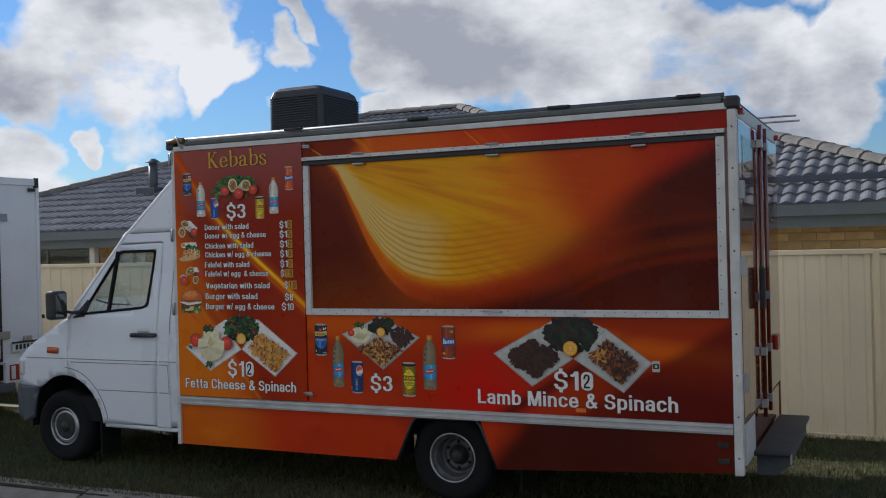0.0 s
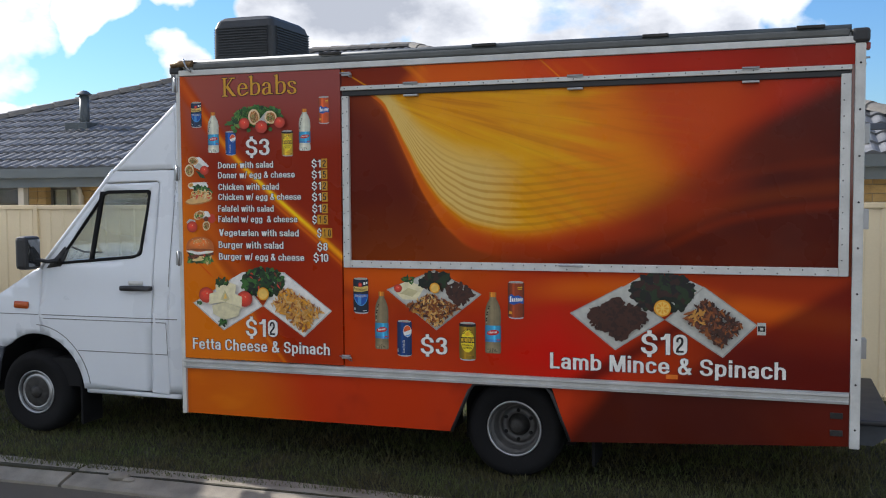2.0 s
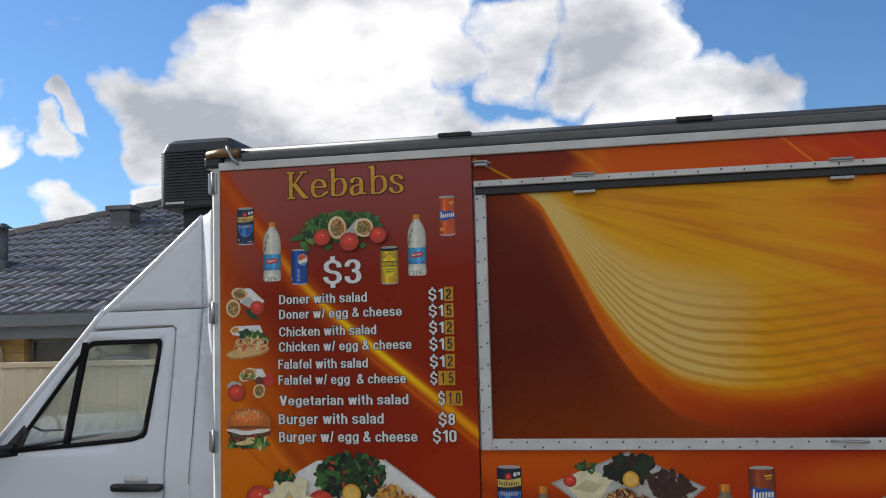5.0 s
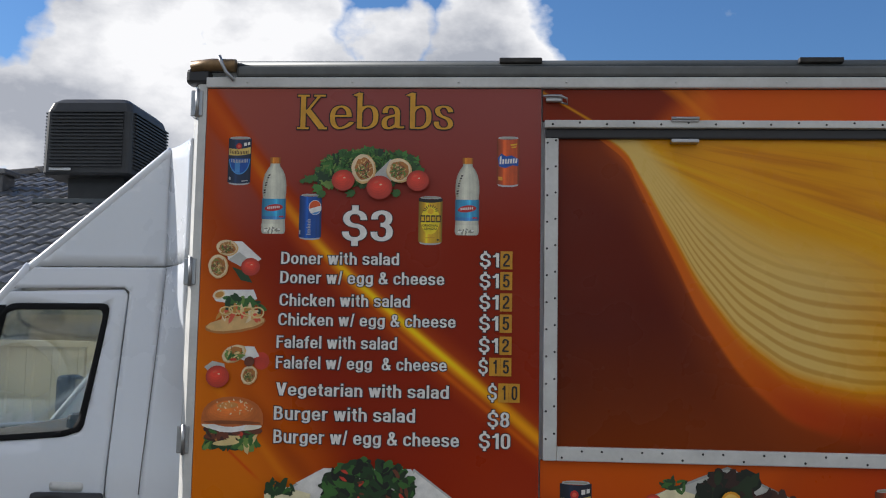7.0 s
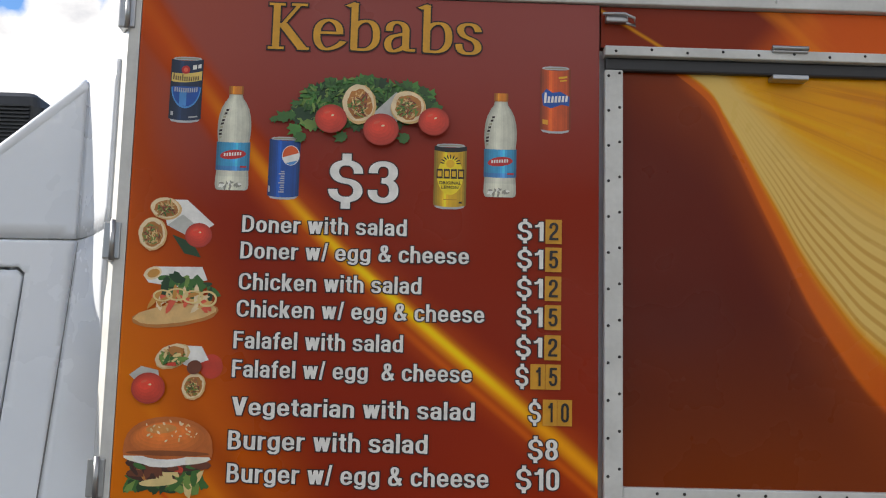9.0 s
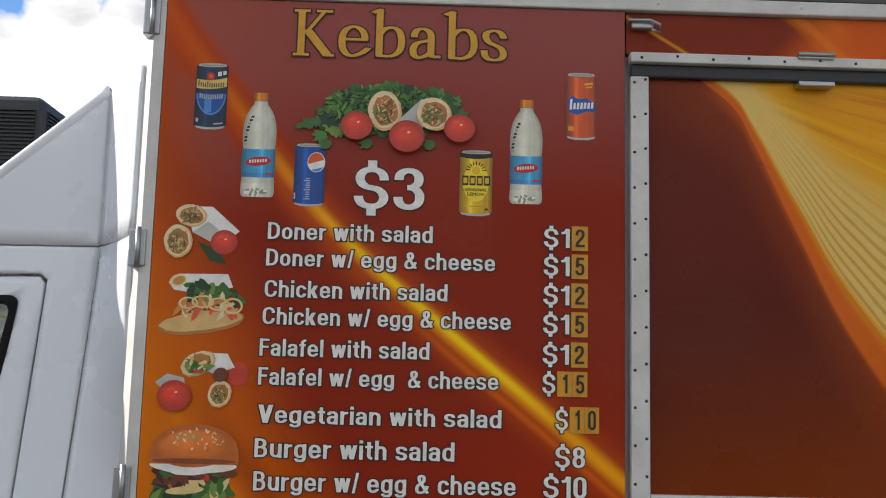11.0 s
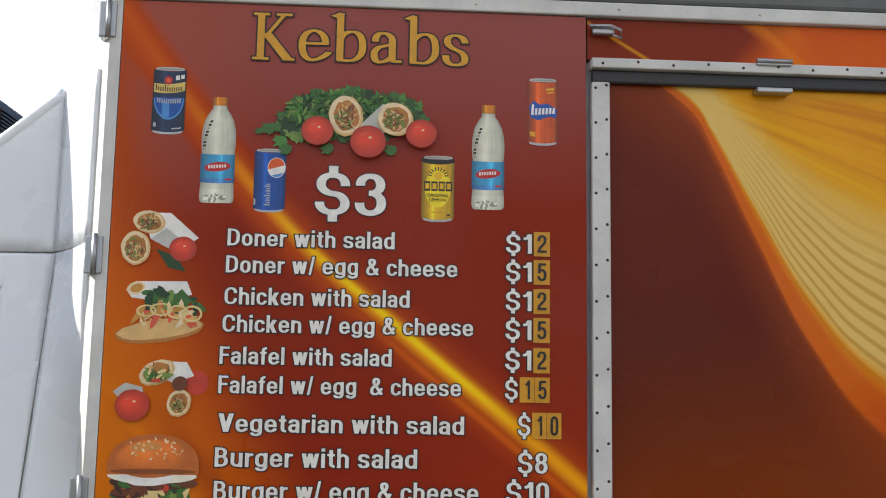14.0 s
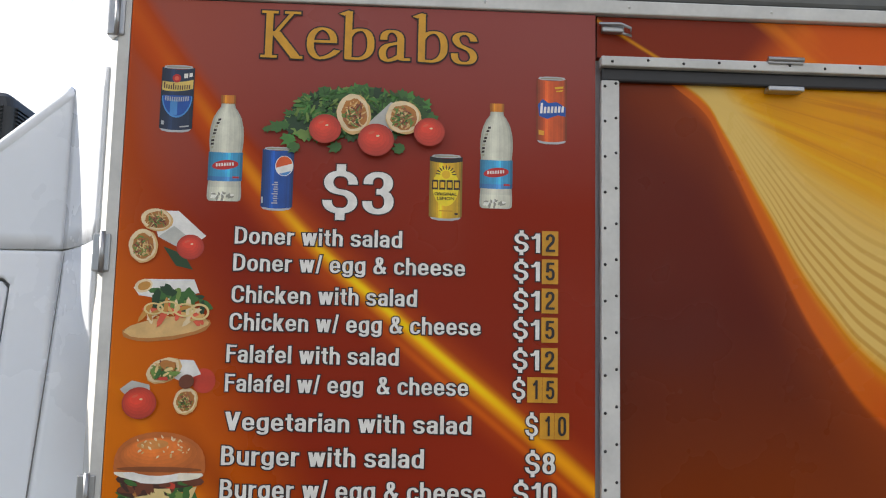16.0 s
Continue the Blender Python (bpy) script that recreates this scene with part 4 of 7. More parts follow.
# ---- white box van parked ahead ----
def wheel(parent, x, y, z, deep, flip=1, k=1.0):
    """A road wheel that faces -y: tyre, dished rim with bolt holes, hub."""
    tyre = bmesh.new()
    lathe(tyre, (x, y, z), [(0.205 * k, 0.03 * flip), (0.215 * k, -0.006 * flip), (0.235, -0.012 * flip), (0.27, -0.03 * flip), (0.305, -0.022 * flip), (0.328, 0.01 * flip), (0.335, 0.05 * flip), (0.335, 0.15 * flip), (0.32, 0.2 * flip), (0.2, 0.2 * flip)], 56)
    w = part("tyre", tyre, RUBBER, parent, "black rubber tyre")
    rim = bmesh.new()
    d = 0.135 if deep else 0.045
    prof = [(0.212, 0.03), (0.214, -0.004), (0.203, -0.008), (0.197, 0.012), (0.192, 0.03), (0.178, 0.036), (0.172, 0.05)]
    if deep:
        prof += [(0.166, d - 0.02), (0.150, d), (0.135, d - 0.012), (0.120, d - 0.016), (0.078, d - 0.016), (0.074, d + 0.03)]
    else:
        prof += [(0.150, 0.050), (0.128, 0.020), (0.110, 0.006), (0.080, 0.004), (0.072, 0.02), (0.07, 0.06)]
    lathe(rim, (x, y, z), [(r * (k if r > 0.12 else 1), q * flip) for r, q in prof], 56)
    r = part("rim", rim, WHEEL_STEEL, w, "grey painted steel rim")
    lip = bmesh.new()
    lathe(lip, (x, y, z), [(q * k, e * flip) for q, e in ((0.215, 0.0), (0.2155, -0.010), (0.206, -0.013), (0.198, -0.006), (0.196, 0.012))], 56)
    part("rim_lip", lip, STEEL, w, "bare bright rim lip")
    if not deep:
        ring = bmesh.new()
        lathe(ring, (x, y, z), [(0.158, 0.030 * flip), (0.152, 0.012 * flip), (0.140, 0.002 * flip), (0.124, -0.002 * flip), (0.118, 0.004 * flip)], 48)
        part("rim_ring", ring, STEEL, w, "bright ring of the rim")
        plate = bmesh.new()
        lathe(plate, (x, y, z), [(0.119, 0.003 * flip), (0.10, -0.001 * flip), (0.04, -0.001 * flip)], 40)
        part("hub_plate", plate, HUB, w, "dark greasy hub plate")
    face = (d - 0.016) if deep else 0.008
    for k in range(6):
        nuts = bmesh.new()
        a = math.pi / 6 + k * math.pi / 3
        rr = 0.100 if deep else 0.094
        lathe(nuts, (x + rr * math.cos(a), y + (face - 0.003) * flip, z + rr * math.sin(a)), [(0.0001, -0.004 * flip), (0.013, -0.004 * flip), (0.013, 0.006 * flip)], 10)
        part("bolt_hole", nuts, DARK, w)
    hub = bmesh.new()
    hp = [(0.001, -0.03), (0.035, -0.028), (0.048, -0.01), (0.056, 0.02), (0.076, 0.03)] if not deep else [(0.001, 0.05), (0.03, 0.052), (0.05, 0.06), (0.056, 0.10), (0.078, 0.14)]
    lathe(hub, (x, y, z), [(a, (b) * flip) for a, b in hp], 28)
    part("hub", hub, HUB, w)


def build_van():
    v = thing("box_van", (-12.6, 8.3, 0), "white box van seen from its closed rear doors", "van")
    x, y0, y1 = -10.42, 7.05, 9.57
    body = abox(-14.6, x, y0, y1, 0.62, 2.87, bevel=0.03)
    part("body", body, VAN_WHITE, v)
    fr = bmesh.new()
    box(fr, x - 0.02, x + 0.025, y0, y1, 2.80, 2.89, bevel=0.008)
    box(fr, x - 0.02, x + 0.025, y0, y0 + 0.05, 0.62, 2.8, bevel=0.008)
    box(fr, x - 0.02, x + 0.025, y1 - 0.045, y1, 0.62, 2.8, bevel=0.008)
    part("rear_frame", fr, VAN_WHITE, v)
    for a, b in ((y0 + 0.06, 8.27), (8.285, 8.93)):
        d = part("rear_door", abox(x, x + 0.022, a, b, 0.70, 2.78, bevel=0.006), VAN_WHITE, v)
    part("door_seal", abox(x, x + 0.028, 8.935, 8.955, 0.66, 2.74), BLACK, v)
    for z in (2.40, 0.98):
        part("hinge", abox(x + 0.02, x + 0.045, 8.75, 9.06, z - 0.045, z + 0.045, bevel=0.006), STEEL, v)
    part("corner_lamp", abox(x + 0.02, x + 0.035, 9.40, 9.50, 2.73, 2.77), HUB, v)
    part("upper_lamp_bar", abox(x, x + 0.03, 9.5, 9.56, 2.78, 2.9), BLACK, v)
    plate = part("number_plate", abox(x + 0.022, x + 0.032, 9.10, 9.50, 0.76, 0.88), CLEAR_LENS, v, "small white number plate")
    for k in range(6):
        part("plate_bar", abox(x + 0.033, x + 0.036, 9.14 + k * 0.058, 9.175 + k * 0.058, 0.79, 0.85), BLACK, plate)
    part("plate_lamp", abox(x + 0.02, x + 0.06, 9.26, 9.38, 0.885, 0.945, bevel=0.01), STEEL, v)
    part("plate_lamp_bar", abox(x + 0.02, x + 0.045, 9.1, 9.5, 0.865, 0.885), BLACK, v)
    part("lamp_housing", abox(x - 0.02, x + 0.03, 8.99, 9.56, 0.385, 0.655, bevel=0.01), VAN_WHITE, v)
    part("tail_lamp", abox(x + 0.028, x + 0.045, 9.04, 9.52, 0.425, 0.615, bevel=0.01), RED_LENS, v, "red rectangular tail lamp")
    part("reversing_lens", abox(x + 0.04, x + 0.05, 9.06, 9.12, 0.44, 0.60, bevel=0.004), CLEAR_LENS, v)
    part("marker", abox(x - 0.04, x + 0.02, y1, y1 + 0.05, 1.14, 1.19, bevel=0.008), BLACK, v)
    part("bumper", abox(x - 0.15, x + 0.05, 7.3, 9.12, 0.28, 0.40, bevel=0.02), GREY_PLASTIC, v)
    part("chassis", abox(-14.4, x - 0.1, 7.6, 9.2, 0.42, 0.64), BLACK, v)
    for yy, fl in ((7.2, 1), (9.5, -1)):
        wheel(v, -11.6, yy, 0.335, True, fl)
        wheel(v, -15.4, yy, 0.335, False, fl)
    cab = bmesh.new()
    prism(cab, rounded([(-14.65, 0.4), (-14.65, 2.2), (-15.3, 2.2), (-15.9, 1.4), (-16.5, 1.05), (-16.55, 0.4)], 0.1), 7.2, 9.4)
    part("cab", cab, VAN_WHITE, v)


build_van()


# ---- small things on the kerb ----
def build_stone(x, y, r, seed):
    bm = bmesh.new()
    bmesh.ops.create_icosphere(bm, subdivisions=2, radius=r)
    rng = random.Random(seed)
    for v in bm.verts:
        k = 1 + 0.22 * noise.noise(v.co * (3 / r) * 0.4 + Vector((seed, 0, 0)))
        v.co = Vector((v.co.x * k * 1.5, v.co.y * k, v.co.z * k * 0.55))
    for v in bm.verts:
        v.co += Vector((x, y, -0.035 + r * 0.45))
    tagged(bm_obj("stone", bm, CONCRETE), "small broken piece of concrete on the kerb", "stone", group="stones on the kerb")


for x, y, r, seed in ((-6.28, 6.42, 0.055, 1), (-6.18, 6.40, 0.03, 2), (-5.30, 6.47, 0.022, 3), (-5.05, 6.50, 0.018, 4)):
    build_stone(x, y, r, seed)


def build_carport_beam():
    c = thing("carport", (0.9, 10.9, 0), "dark steel carport frame beside the house", "carport")
    part("beam", abox(-1.75, 3.0, 11.2, 11.27, 2.50, 2.565, bevel=0.006), FASCIA, c)
    part("post", abox(0.35, 0.43, 11.2, 11.28, -0.02, 2.50, bevel=0.006), FASCIA, c)
    part("brace", tube(bmesh.new(), [(0.38, 11.24, 2.05), (0.85, 11.24, 2.50)], 0.03, 8), FASCIA, c)


build_carport_beam()

# ---- food truck: body ----
truck = thing("food_truck", (-4.6, 8.12, 0), "orange and maroon wrapped food truck with white cab", "food truck")
XF, XR = -6.13, -1.545
ZT = 2.80


def build_body():
    shell = bmesh.new()
    box(shell, XF + 0.01, XR - 0.01, YB + 0.03, Y_FAR, 0.66, 2.845)
    part("shell", shell, WHITE, truck, "white insulated box body")
    part("roof_sheet", abox(XF, XR, YB + 0.01, Y_FAR, 2.846, 2.858, bevel=0.004), AWNING, truck)
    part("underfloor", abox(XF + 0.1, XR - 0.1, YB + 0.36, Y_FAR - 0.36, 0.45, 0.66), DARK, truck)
    for y in (7.65, 8.55):
        part("chassis_rail", abox(-7.9, XR - 0.05, y, y + 0.08, 0.42, 0.58), BLACK, truck)
    # wrapped panels, butted edge to edge
    menu = part("menu_panel", abox(-6.105, -4.842, YB - 0.012, YB + 0.03, 0.727, 2.772, bevel=0.002), WRAP_MENU, truck, "menu panel with maroon and orange print")
    part("upper_panel", abox(-4.836, XR - 0.03, YB, YB + 0.03, 2.655, 2.772), WRAP_UPPER, truck)
    lower = part("lower_panel", abox(-4.836, XR - 0.03, YB, YB + 0.03, 0.722, 1.412), WRAP_LOWER, truck, "lower panel with red and orange print")
    part("rear_strip", abox(-1.592, XR - 0.03, YB + 0.001, YB + 0.03, 1.414, 2.653), WRAP_REAR, truck)
    hatch = part("hatch_panel", abox(-4.78, -1.648, YB + 0.004, YB + 0.03, 1.46, 2.60), WRAP_HATCH, truck, "serving hatch with flame-like print")
    # skirts either side of the wheel opening
    part("skirt", prism(bmesh.new(), [(-6.125, 0.314), (-4.065, 0.314), (-3.915, 0.648), (-6.125, 0.648)], YB + 0.012, YB + 0.03), WRAP_SKIRT, truck)
    part("skirt", prism(bmesh.new(), [(-3.255, 0.300), (XR - 0.005, 0.395), (XR - 0.005, 0.648), (-3.375, 0.648)], YB + 0.012, YB + 0.03), WRAP_SKIRT, truck)
    lip = bmesh.new()
    tube(lip, [(-4.065, YB + 0.02, 0.314), (-3.94, YB + 0.02, 0.60), (-3.90, YB + 0.02, 0.645), (-3.42, YB + 0.02, 0.652), (-3.38, YB + 0.02, 0.61), (-3.255, YB + 0.02, 0.302)], 0.012, 8)
    part("arch_trim", lip, BLACK, truck)
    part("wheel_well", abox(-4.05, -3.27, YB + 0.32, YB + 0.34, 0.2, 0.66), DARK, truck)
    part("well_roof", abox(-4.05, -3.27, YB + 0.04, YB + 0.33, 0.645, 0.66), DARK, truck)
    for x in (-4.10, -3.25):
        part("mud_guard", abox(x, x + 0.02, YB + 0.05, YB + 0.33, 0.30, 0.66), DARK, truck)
    # belt rail: folded aluminium with ridges
    rail = bmesh.new()
    prof = [(0.0, 0.648), (-0.022, 0.650), (-0.026, 0.664), (-0.016, 0.670), (-0.018, 0.690), (-0.030, 0.698), (-0.030, 0.712), (-0.014, 0.720), (0.0, 0.721)]
    a = [rail.verts.new((-6.125, YB + 0.012 + d, z)) for d, z in prof]
    b = [rail.verts.new((XR - 0.035, YB + 0.012 + d, z)) for d, z in prof]
    for i in range(len(prof) - 1):
        rail.faces.new((a[i], b[i], b[i + 1], a[i + 1]))
    rail.faces.new(a), rail.faces.new(list(reversed(b)))
    bmesh.ops.recalc_face_normals(rail, faces=rail.faces[:])
    rivets(rail, [(-5.9 + 0.42 * k, 0.680) for k in range(11)], YB - 0.005, 0.005)
    part("belt_rail", rail, ALU, truck, "ridged aluminium belt rail")
    # hatch frame
    fr = bmesh.new()
    y0, y1 = YB - 0.022, YB + 0.012
    box(fr, -4.828, -4.778, y0, y1, 1.412, 2.585, bevel=0.004)
    box(fr, -1.65, -1.594, y0, y1, 1.412, 2.60, bevel=0.004)
    box(fr, -4.778, -1.65, y0 + 0.001, y1, 1.412, 1.462, bevel=0.004)
    fr_ob = part("hatch_frame", fr, ALU_WHITE, truck, "riveted pale aluminium frame")
    rv = bmesh.new()
    pts = []
    for k in range(24):
        pts += [(-4.818, 1.44 + k * 0.049 * 1.0), (-4.788, 1.46 + k * 0.0485)] if k % 2 else []
        pts += [(-1.632, 1.46 + k * 0.047)] if k % 2 else []
    for k in range(44):
        pts.append((-4.76 + k * 0.071, 1.448 if k % 3 else 1.425))
    rivets(rv, pts, y0 - 0.0005, 0.0045)
    part("rivet_row", rv, HUB, fr_ob)["kind"] = "stuff"
    top = bmesh.new()
    box(top, -4.83, -1.592, YB - 0.034, YB + 0.01, 2.622, 2.650, bevel=0.003)
    top_ob = part("hatch_top_rail", top, ALU_WHITE, truck)
    rv = rivets(bmesh.new(), [(-4.80 + k * 0.0985, 2.636 + (0.004 if k % 2 else -0.002)) for k in range(33)], YB - 0.0345, 0.0045)
    part("rivet_row", rv, HUB, top_ob)["kind"] = "stuff"
    part("hinge_strip", abox(-4.826, -1.60, YB - 0.016, YB + 0.005, 2.584, 2.622, bevel=0.006), BLACK, truck, "black rubber hinge strip")
    # trim along the top with rivets and the awning rolled above it
    tt = bmesh.new()
    box(tt, -6.11, XR - 0.03, YB - 0.02, YB + 0.03, 2.775, 2.815, bevel=0.004)
    rivets(tt, [(-5.95 + 0.40 * k, 2.795) for k in range(11)], YB - 0.0205, 0.0055)
    part("top_trim", tt, ALU_WHITE, truck, "white aluminium top trim with rivets")
    aw = thing_awning()
    # corner posts
    cp = bmesh.new()
    box(cp, XR - 0.03, XR + 0.028, YB - 0.016, YB + 0.05, 0.385, 2.775, bevel=0.006)
    cp_ob = part("corner_post", cp, ALU_WHITE, truck, "scuffed white rear corner post")
    rv = rivets(bmesh.new(), [(XR + 0.0, 0.5 + 0.27 * k) for k in range(9)], YB - 0.017, 0.007)
    part("rivet_row", rv, HUB, cp_ob)["kind"] = "stuff"
    part("corner_cap", abox(XR - 0.05, XR + 0.05, YB - 0.025, YB + 0.07, 2.777, 2.862, bevel=0.018), BLACK, truck)
    part("front_corner", post(bmesh.new(), [(-6.107, YB - 0.010), (-6.138, YB - 0.010), (-6.172, YB + 0.045), (-6.172, YB + 0.08), (-6.107, YB + 0.08)], 0.314, 2.79), ALU_WHITE, truck, "white folded front corner trim")
    fc = bmesh.new()
    box(fc, -6.19, -6.10, YB - 0.02, YB + 0.05, 2.79, 2.85, bevel=0.014)
    part("front_cap", fc, BLACK, truck)
    for z in (2.72, 2.08, 1.46):
        h = part("hinge", abox(-6.168, -6.122, YB - 0.016, YB + 0.04, z - 0.055, z + 0.045, bevel=0.004), STEEL, truck)
        part("hinge_pin", tube(bmesh.new(), [(-6.142, YB - 0.018, z - 0.06), (-6.142, YB - 0.018, z + 0.05)], 0.007, 8), STEEL, h)
    # hinges and catches of the hatch
    for x in (-4.32, -3.215, -2.155):
        for z in (2.648, 2.572):
            h = part("hinge", abox(x - 0.05, x + 0.05, YB - 0.040, YB - 0.0, z - 0.006, z + 0.008, bevel=0.003), STEEL, truck)
        part("hinge_knuckle", tube(bmesh.new(), [(x - 0.05, YB - 0.04, 2.655), (x + 0.05, YB - 0.04, 2.655)], 0.007, 8), STEEL, truck)
    def latch(x, z):
        l = part("latch", abox(x, x + 0.062, YB - 0.024, YB, z - 0.014, z + 0.014, bevel=0.004), STEEL, truck, "steel over-centre latch")
        part("latch_lever", tube(bmesh.new(), [(x - 0.01, YB - 0.03, z + 0.006), (x + 0.05, YB - 0.034, z + 0.006), (x + 0.078, YB - 0.03, z - 0.004), (x + 0.08, YB - 0.026, z - 0.024), (x + 0.055, YB - 0.026, z - 0.018)], 0.0045, 8), STEEL, l)
    latch(-4.826, 2.735)
    latch(-4.85, 0.79)
    part("hatch_handle", tube(bmesh.new(), [(-3.32, YB - 0.022, 1.450), (-3.31, YB - 0.042, 1.452), (-3.18, YB - 0.042, 1.448), (-3.17, YB - 0.022, 1.446)], 0.005, 8), STEEL, truck)
    # side lamps in the rear skirt
    for z in (0.575, 0.47):
        part("side_marker", abox(-1.682, -1.61, YB + 0.004, YB + 0.014, z - 0.018, z + 0.018, bevel=0.003), HUB, truck, "dark red side marker")
    # rear doors
    for a, b in ((YB + 0.05, 8.10), (8.115, Y_FAR - 0.04)):
        d = part("rear_door", abox(XR - 0.01, XR + 0.03, a, b, 0.72, 2.72, bevel=0.008), WRAP_REAR, truck, "glossy maroon rear door")
        part("rear_window", abox(XR + 0.03, XR + 0.036, a + 0.15, b - 0.2, 2.05, 2.62), GLASS, d)
    part("rear_header", abox(XR - 0.01, XR + 0.026, YB + 0.05, Y_FAR, 2.725, 2.82, bevel=0.006), ALU_WHITE, truck)
    part("far_post", abox(XR - 0.02, XR + 0.028, Y_FAR - 0.04, Y_FAR + 0.02, 0.40, 2.80, bevel=0.006), WRAP_REAR, truck)
    part("lower_rear", abox(XR - 0.01, XR + 0.02, YB + 0.06, Y_FAR - 0.05, 0.40, 0.70, bevel=0.006), WRAP_REAR, truck)
    part("lower_rear_frame", abox(XR + 0.02, XR + 0.03, YB + 0.1, YB + 0.55, 0.43, 0.70), ALU_WHITE, truck)
    for y in (7.95, 8.25):
        bar = part("lock_bar", tube(bmesh.new(), [(XR + 0.055, y, 0.62), (XR + 0.055, y, 2.76)], 0.015, 10), WRAP_REAR, truck)
        for z in (0.72, 1.1, 1.5, 2.62):
            part("bar_bracket", abox(XR + 0.03, XR + 0.075, y - 0.035, y + 0.035, z - 0.03, z + 0.03, bevel=0.004), STEEL, bar)
    part("door_handle", abox(XR + 0.05, XR + 0.09, 7.80, 7.86, 1.42, 1.72, bevel=0.01), BLACK, truck)
    part("tail_lamp", abox(XR + 0.03, XR + 0.06, 8.78, 8.95, 1.02, 1.14, bevel=0.008), RED_LENS, truck)
    for z in (0.98, 2.25, 1.75):
        part("hinge", abox(XR + 0.02, XR + 0.06, YB + 0.03, YB + 0.11, z - 0.06, z + 0.06, bevel=0.004), STEEL, truck)
    for y in (7.10, 9.12):
        part("roof_lamp", abox(XR + 0.02, XR + 0.06, y, y + 0.08, 2.75, 2.79, bevel=0.006), RED_LENS, truck)
    for y, z in ((9.0, 2.93), (9.3, 2.92)):
        part("roof_rod", tube(bmesh.new(), [(XR - 0.3, y, z), (XR + 0.22, y, z)], 0.008, 8), STEEL, truck)
        part("rod_foot", abox(XR - 0.3, XR - 0.27, y - 0.01, y + 0.01, 2.86, z), STEEL, truck)
    # rear step with rubber edge
    st = part("rear_step", abox(XR + 0.03, XR + 0.27, 7.45, 9.0, 0.43, 0.465, bevel=0.012), BLACK, truck, "black rubber-topped rear step")
    part("step_bracket", prism(bmesh.new(), [(XR + 0.03, 0.27), (XR + 0.16, 0.27), (XR + 0.25, 0.34), (XR + 0.25, 0.43), (XR + 0.03, 0.43)], 7.6, 8.9), GREY_PLASTIC, truck)
    part("step_reflector", abox(XR + 0.251, XR + 0.259, 7.62, 7.68, 0.35, 0.43), ALU_WHITE, truck)
    part("mud_flap", abox(-3.14, -3.12, 7.2, 7.5, 0.1, 0.5), RUBBER, truck)
    return menu, lower


def thing_awning():
    a = part("awning_case", abox(-6.0, XR - 0.06, YB - 0.012, YB + 0.10, 2.818, 2.862, bevel=0.012), AWNING, truck, "rolled awning in a dark grey case")
    roll = tube(bmesh.new(), [(-6.05, YB + 0.03, 2.868), (-3.5, YB + 0.03, 2.872), (XR - 0.05, YB + 0.03, 2.868)], 0.022, 12)
    part("awning_roll", roll, FLUE, a, "dark rolled fabric")
    for x in (-5.0, -3.9, -2.8, -1.9):
        part("awning_clip", abox(x, x + 0.16, YB - 0.014, YB + 0.02, 2.872, 2.892, bevel=0.004), HUB, a)
    k = bmesh.new()
    tube(k, [(-6.17, YB - 0.01, 2.855), (-6.09, YB - 0.01, 2.865), (-6.0, YB - 0.01, 2.862)], 0.024, 10)
    part("awning_end", k, BRASS, a, "worn brass-coloured awning crank end")
    part("awning_crank", tube(bmesh.new(), [(-6.06, YB - 0.03, 2.895), (-6.05, YB - 0.035, 2.87), (-6.03, YB - 0.035, 2.83), (-6.0, YB - 0.03, 2.80)], 0.007, 8), STEEL, a)
    return a


menu_panel, lower_panel = build_body()
for yy, fl in ((7.145, 1), (9.10, -1)):
    wheel(truck, -3.655, yy, 0.335, True, fl, 0.88)
for yy, fl in ((7.26, 1), (8.98, -1)):
    wheel(truck, -7.665, yy, 0.335, False, fl, 0.82)

# ---- food truck: cab ----
YC = 8.12
CAB_Y = 7.215


def side_y(x, z):
    """Depth of the cab's near flank: tumblehome above the belt, nose rounding, flare up to the box."""
    y = CAB_Y + max(0.0, min(z, 2.15) - 1.30) * 0.105 + max(0.0, 0.75 - z) * 0.06
    y -= 0.012 * math.exp(-((z - 0.97) / 0.12) ** 2)
    if x < -7.55:
        y += 0.03 * (max(0.0, -7.92 - x) / 0.30) ** 2
    # rear pillar folded out to meet the box
    xf = -6.342 - max(0.0, 2.10 - min(z, 2.1)) * 0.035
    if x > xf:
        t = (x - xf) / (-6.178 - xf)
        k = min(1.0, max(0.0, (z - 1.45) / 0.55))
        y += (YB + 0.035 - y) * min(1.0, t * (0.75 + 0.25 * t)) * k * k * (3 - 2 * k)
    return y


def flank(name, outline, holes, material, label="", parent=None, step=0.08, thick=0.03, push=0.0):
    """The same pressed panel on both sides of the cab."""
    made = None
    for far in (False, True):
        bm = sheet(outline, holes, step)
        for v in bm.verts:
            y = side_y(v.co.x, v.co.z) - push
            v.co.y = 2 * YC - y if far else y
        if far:
            bmesh.ops.reverse_faces(bm, faces=bm.faces[:])
        ob = part(name, bm, material, parent or truck, label)
        thicken(ob, thick)
        made = made or ob
    return made


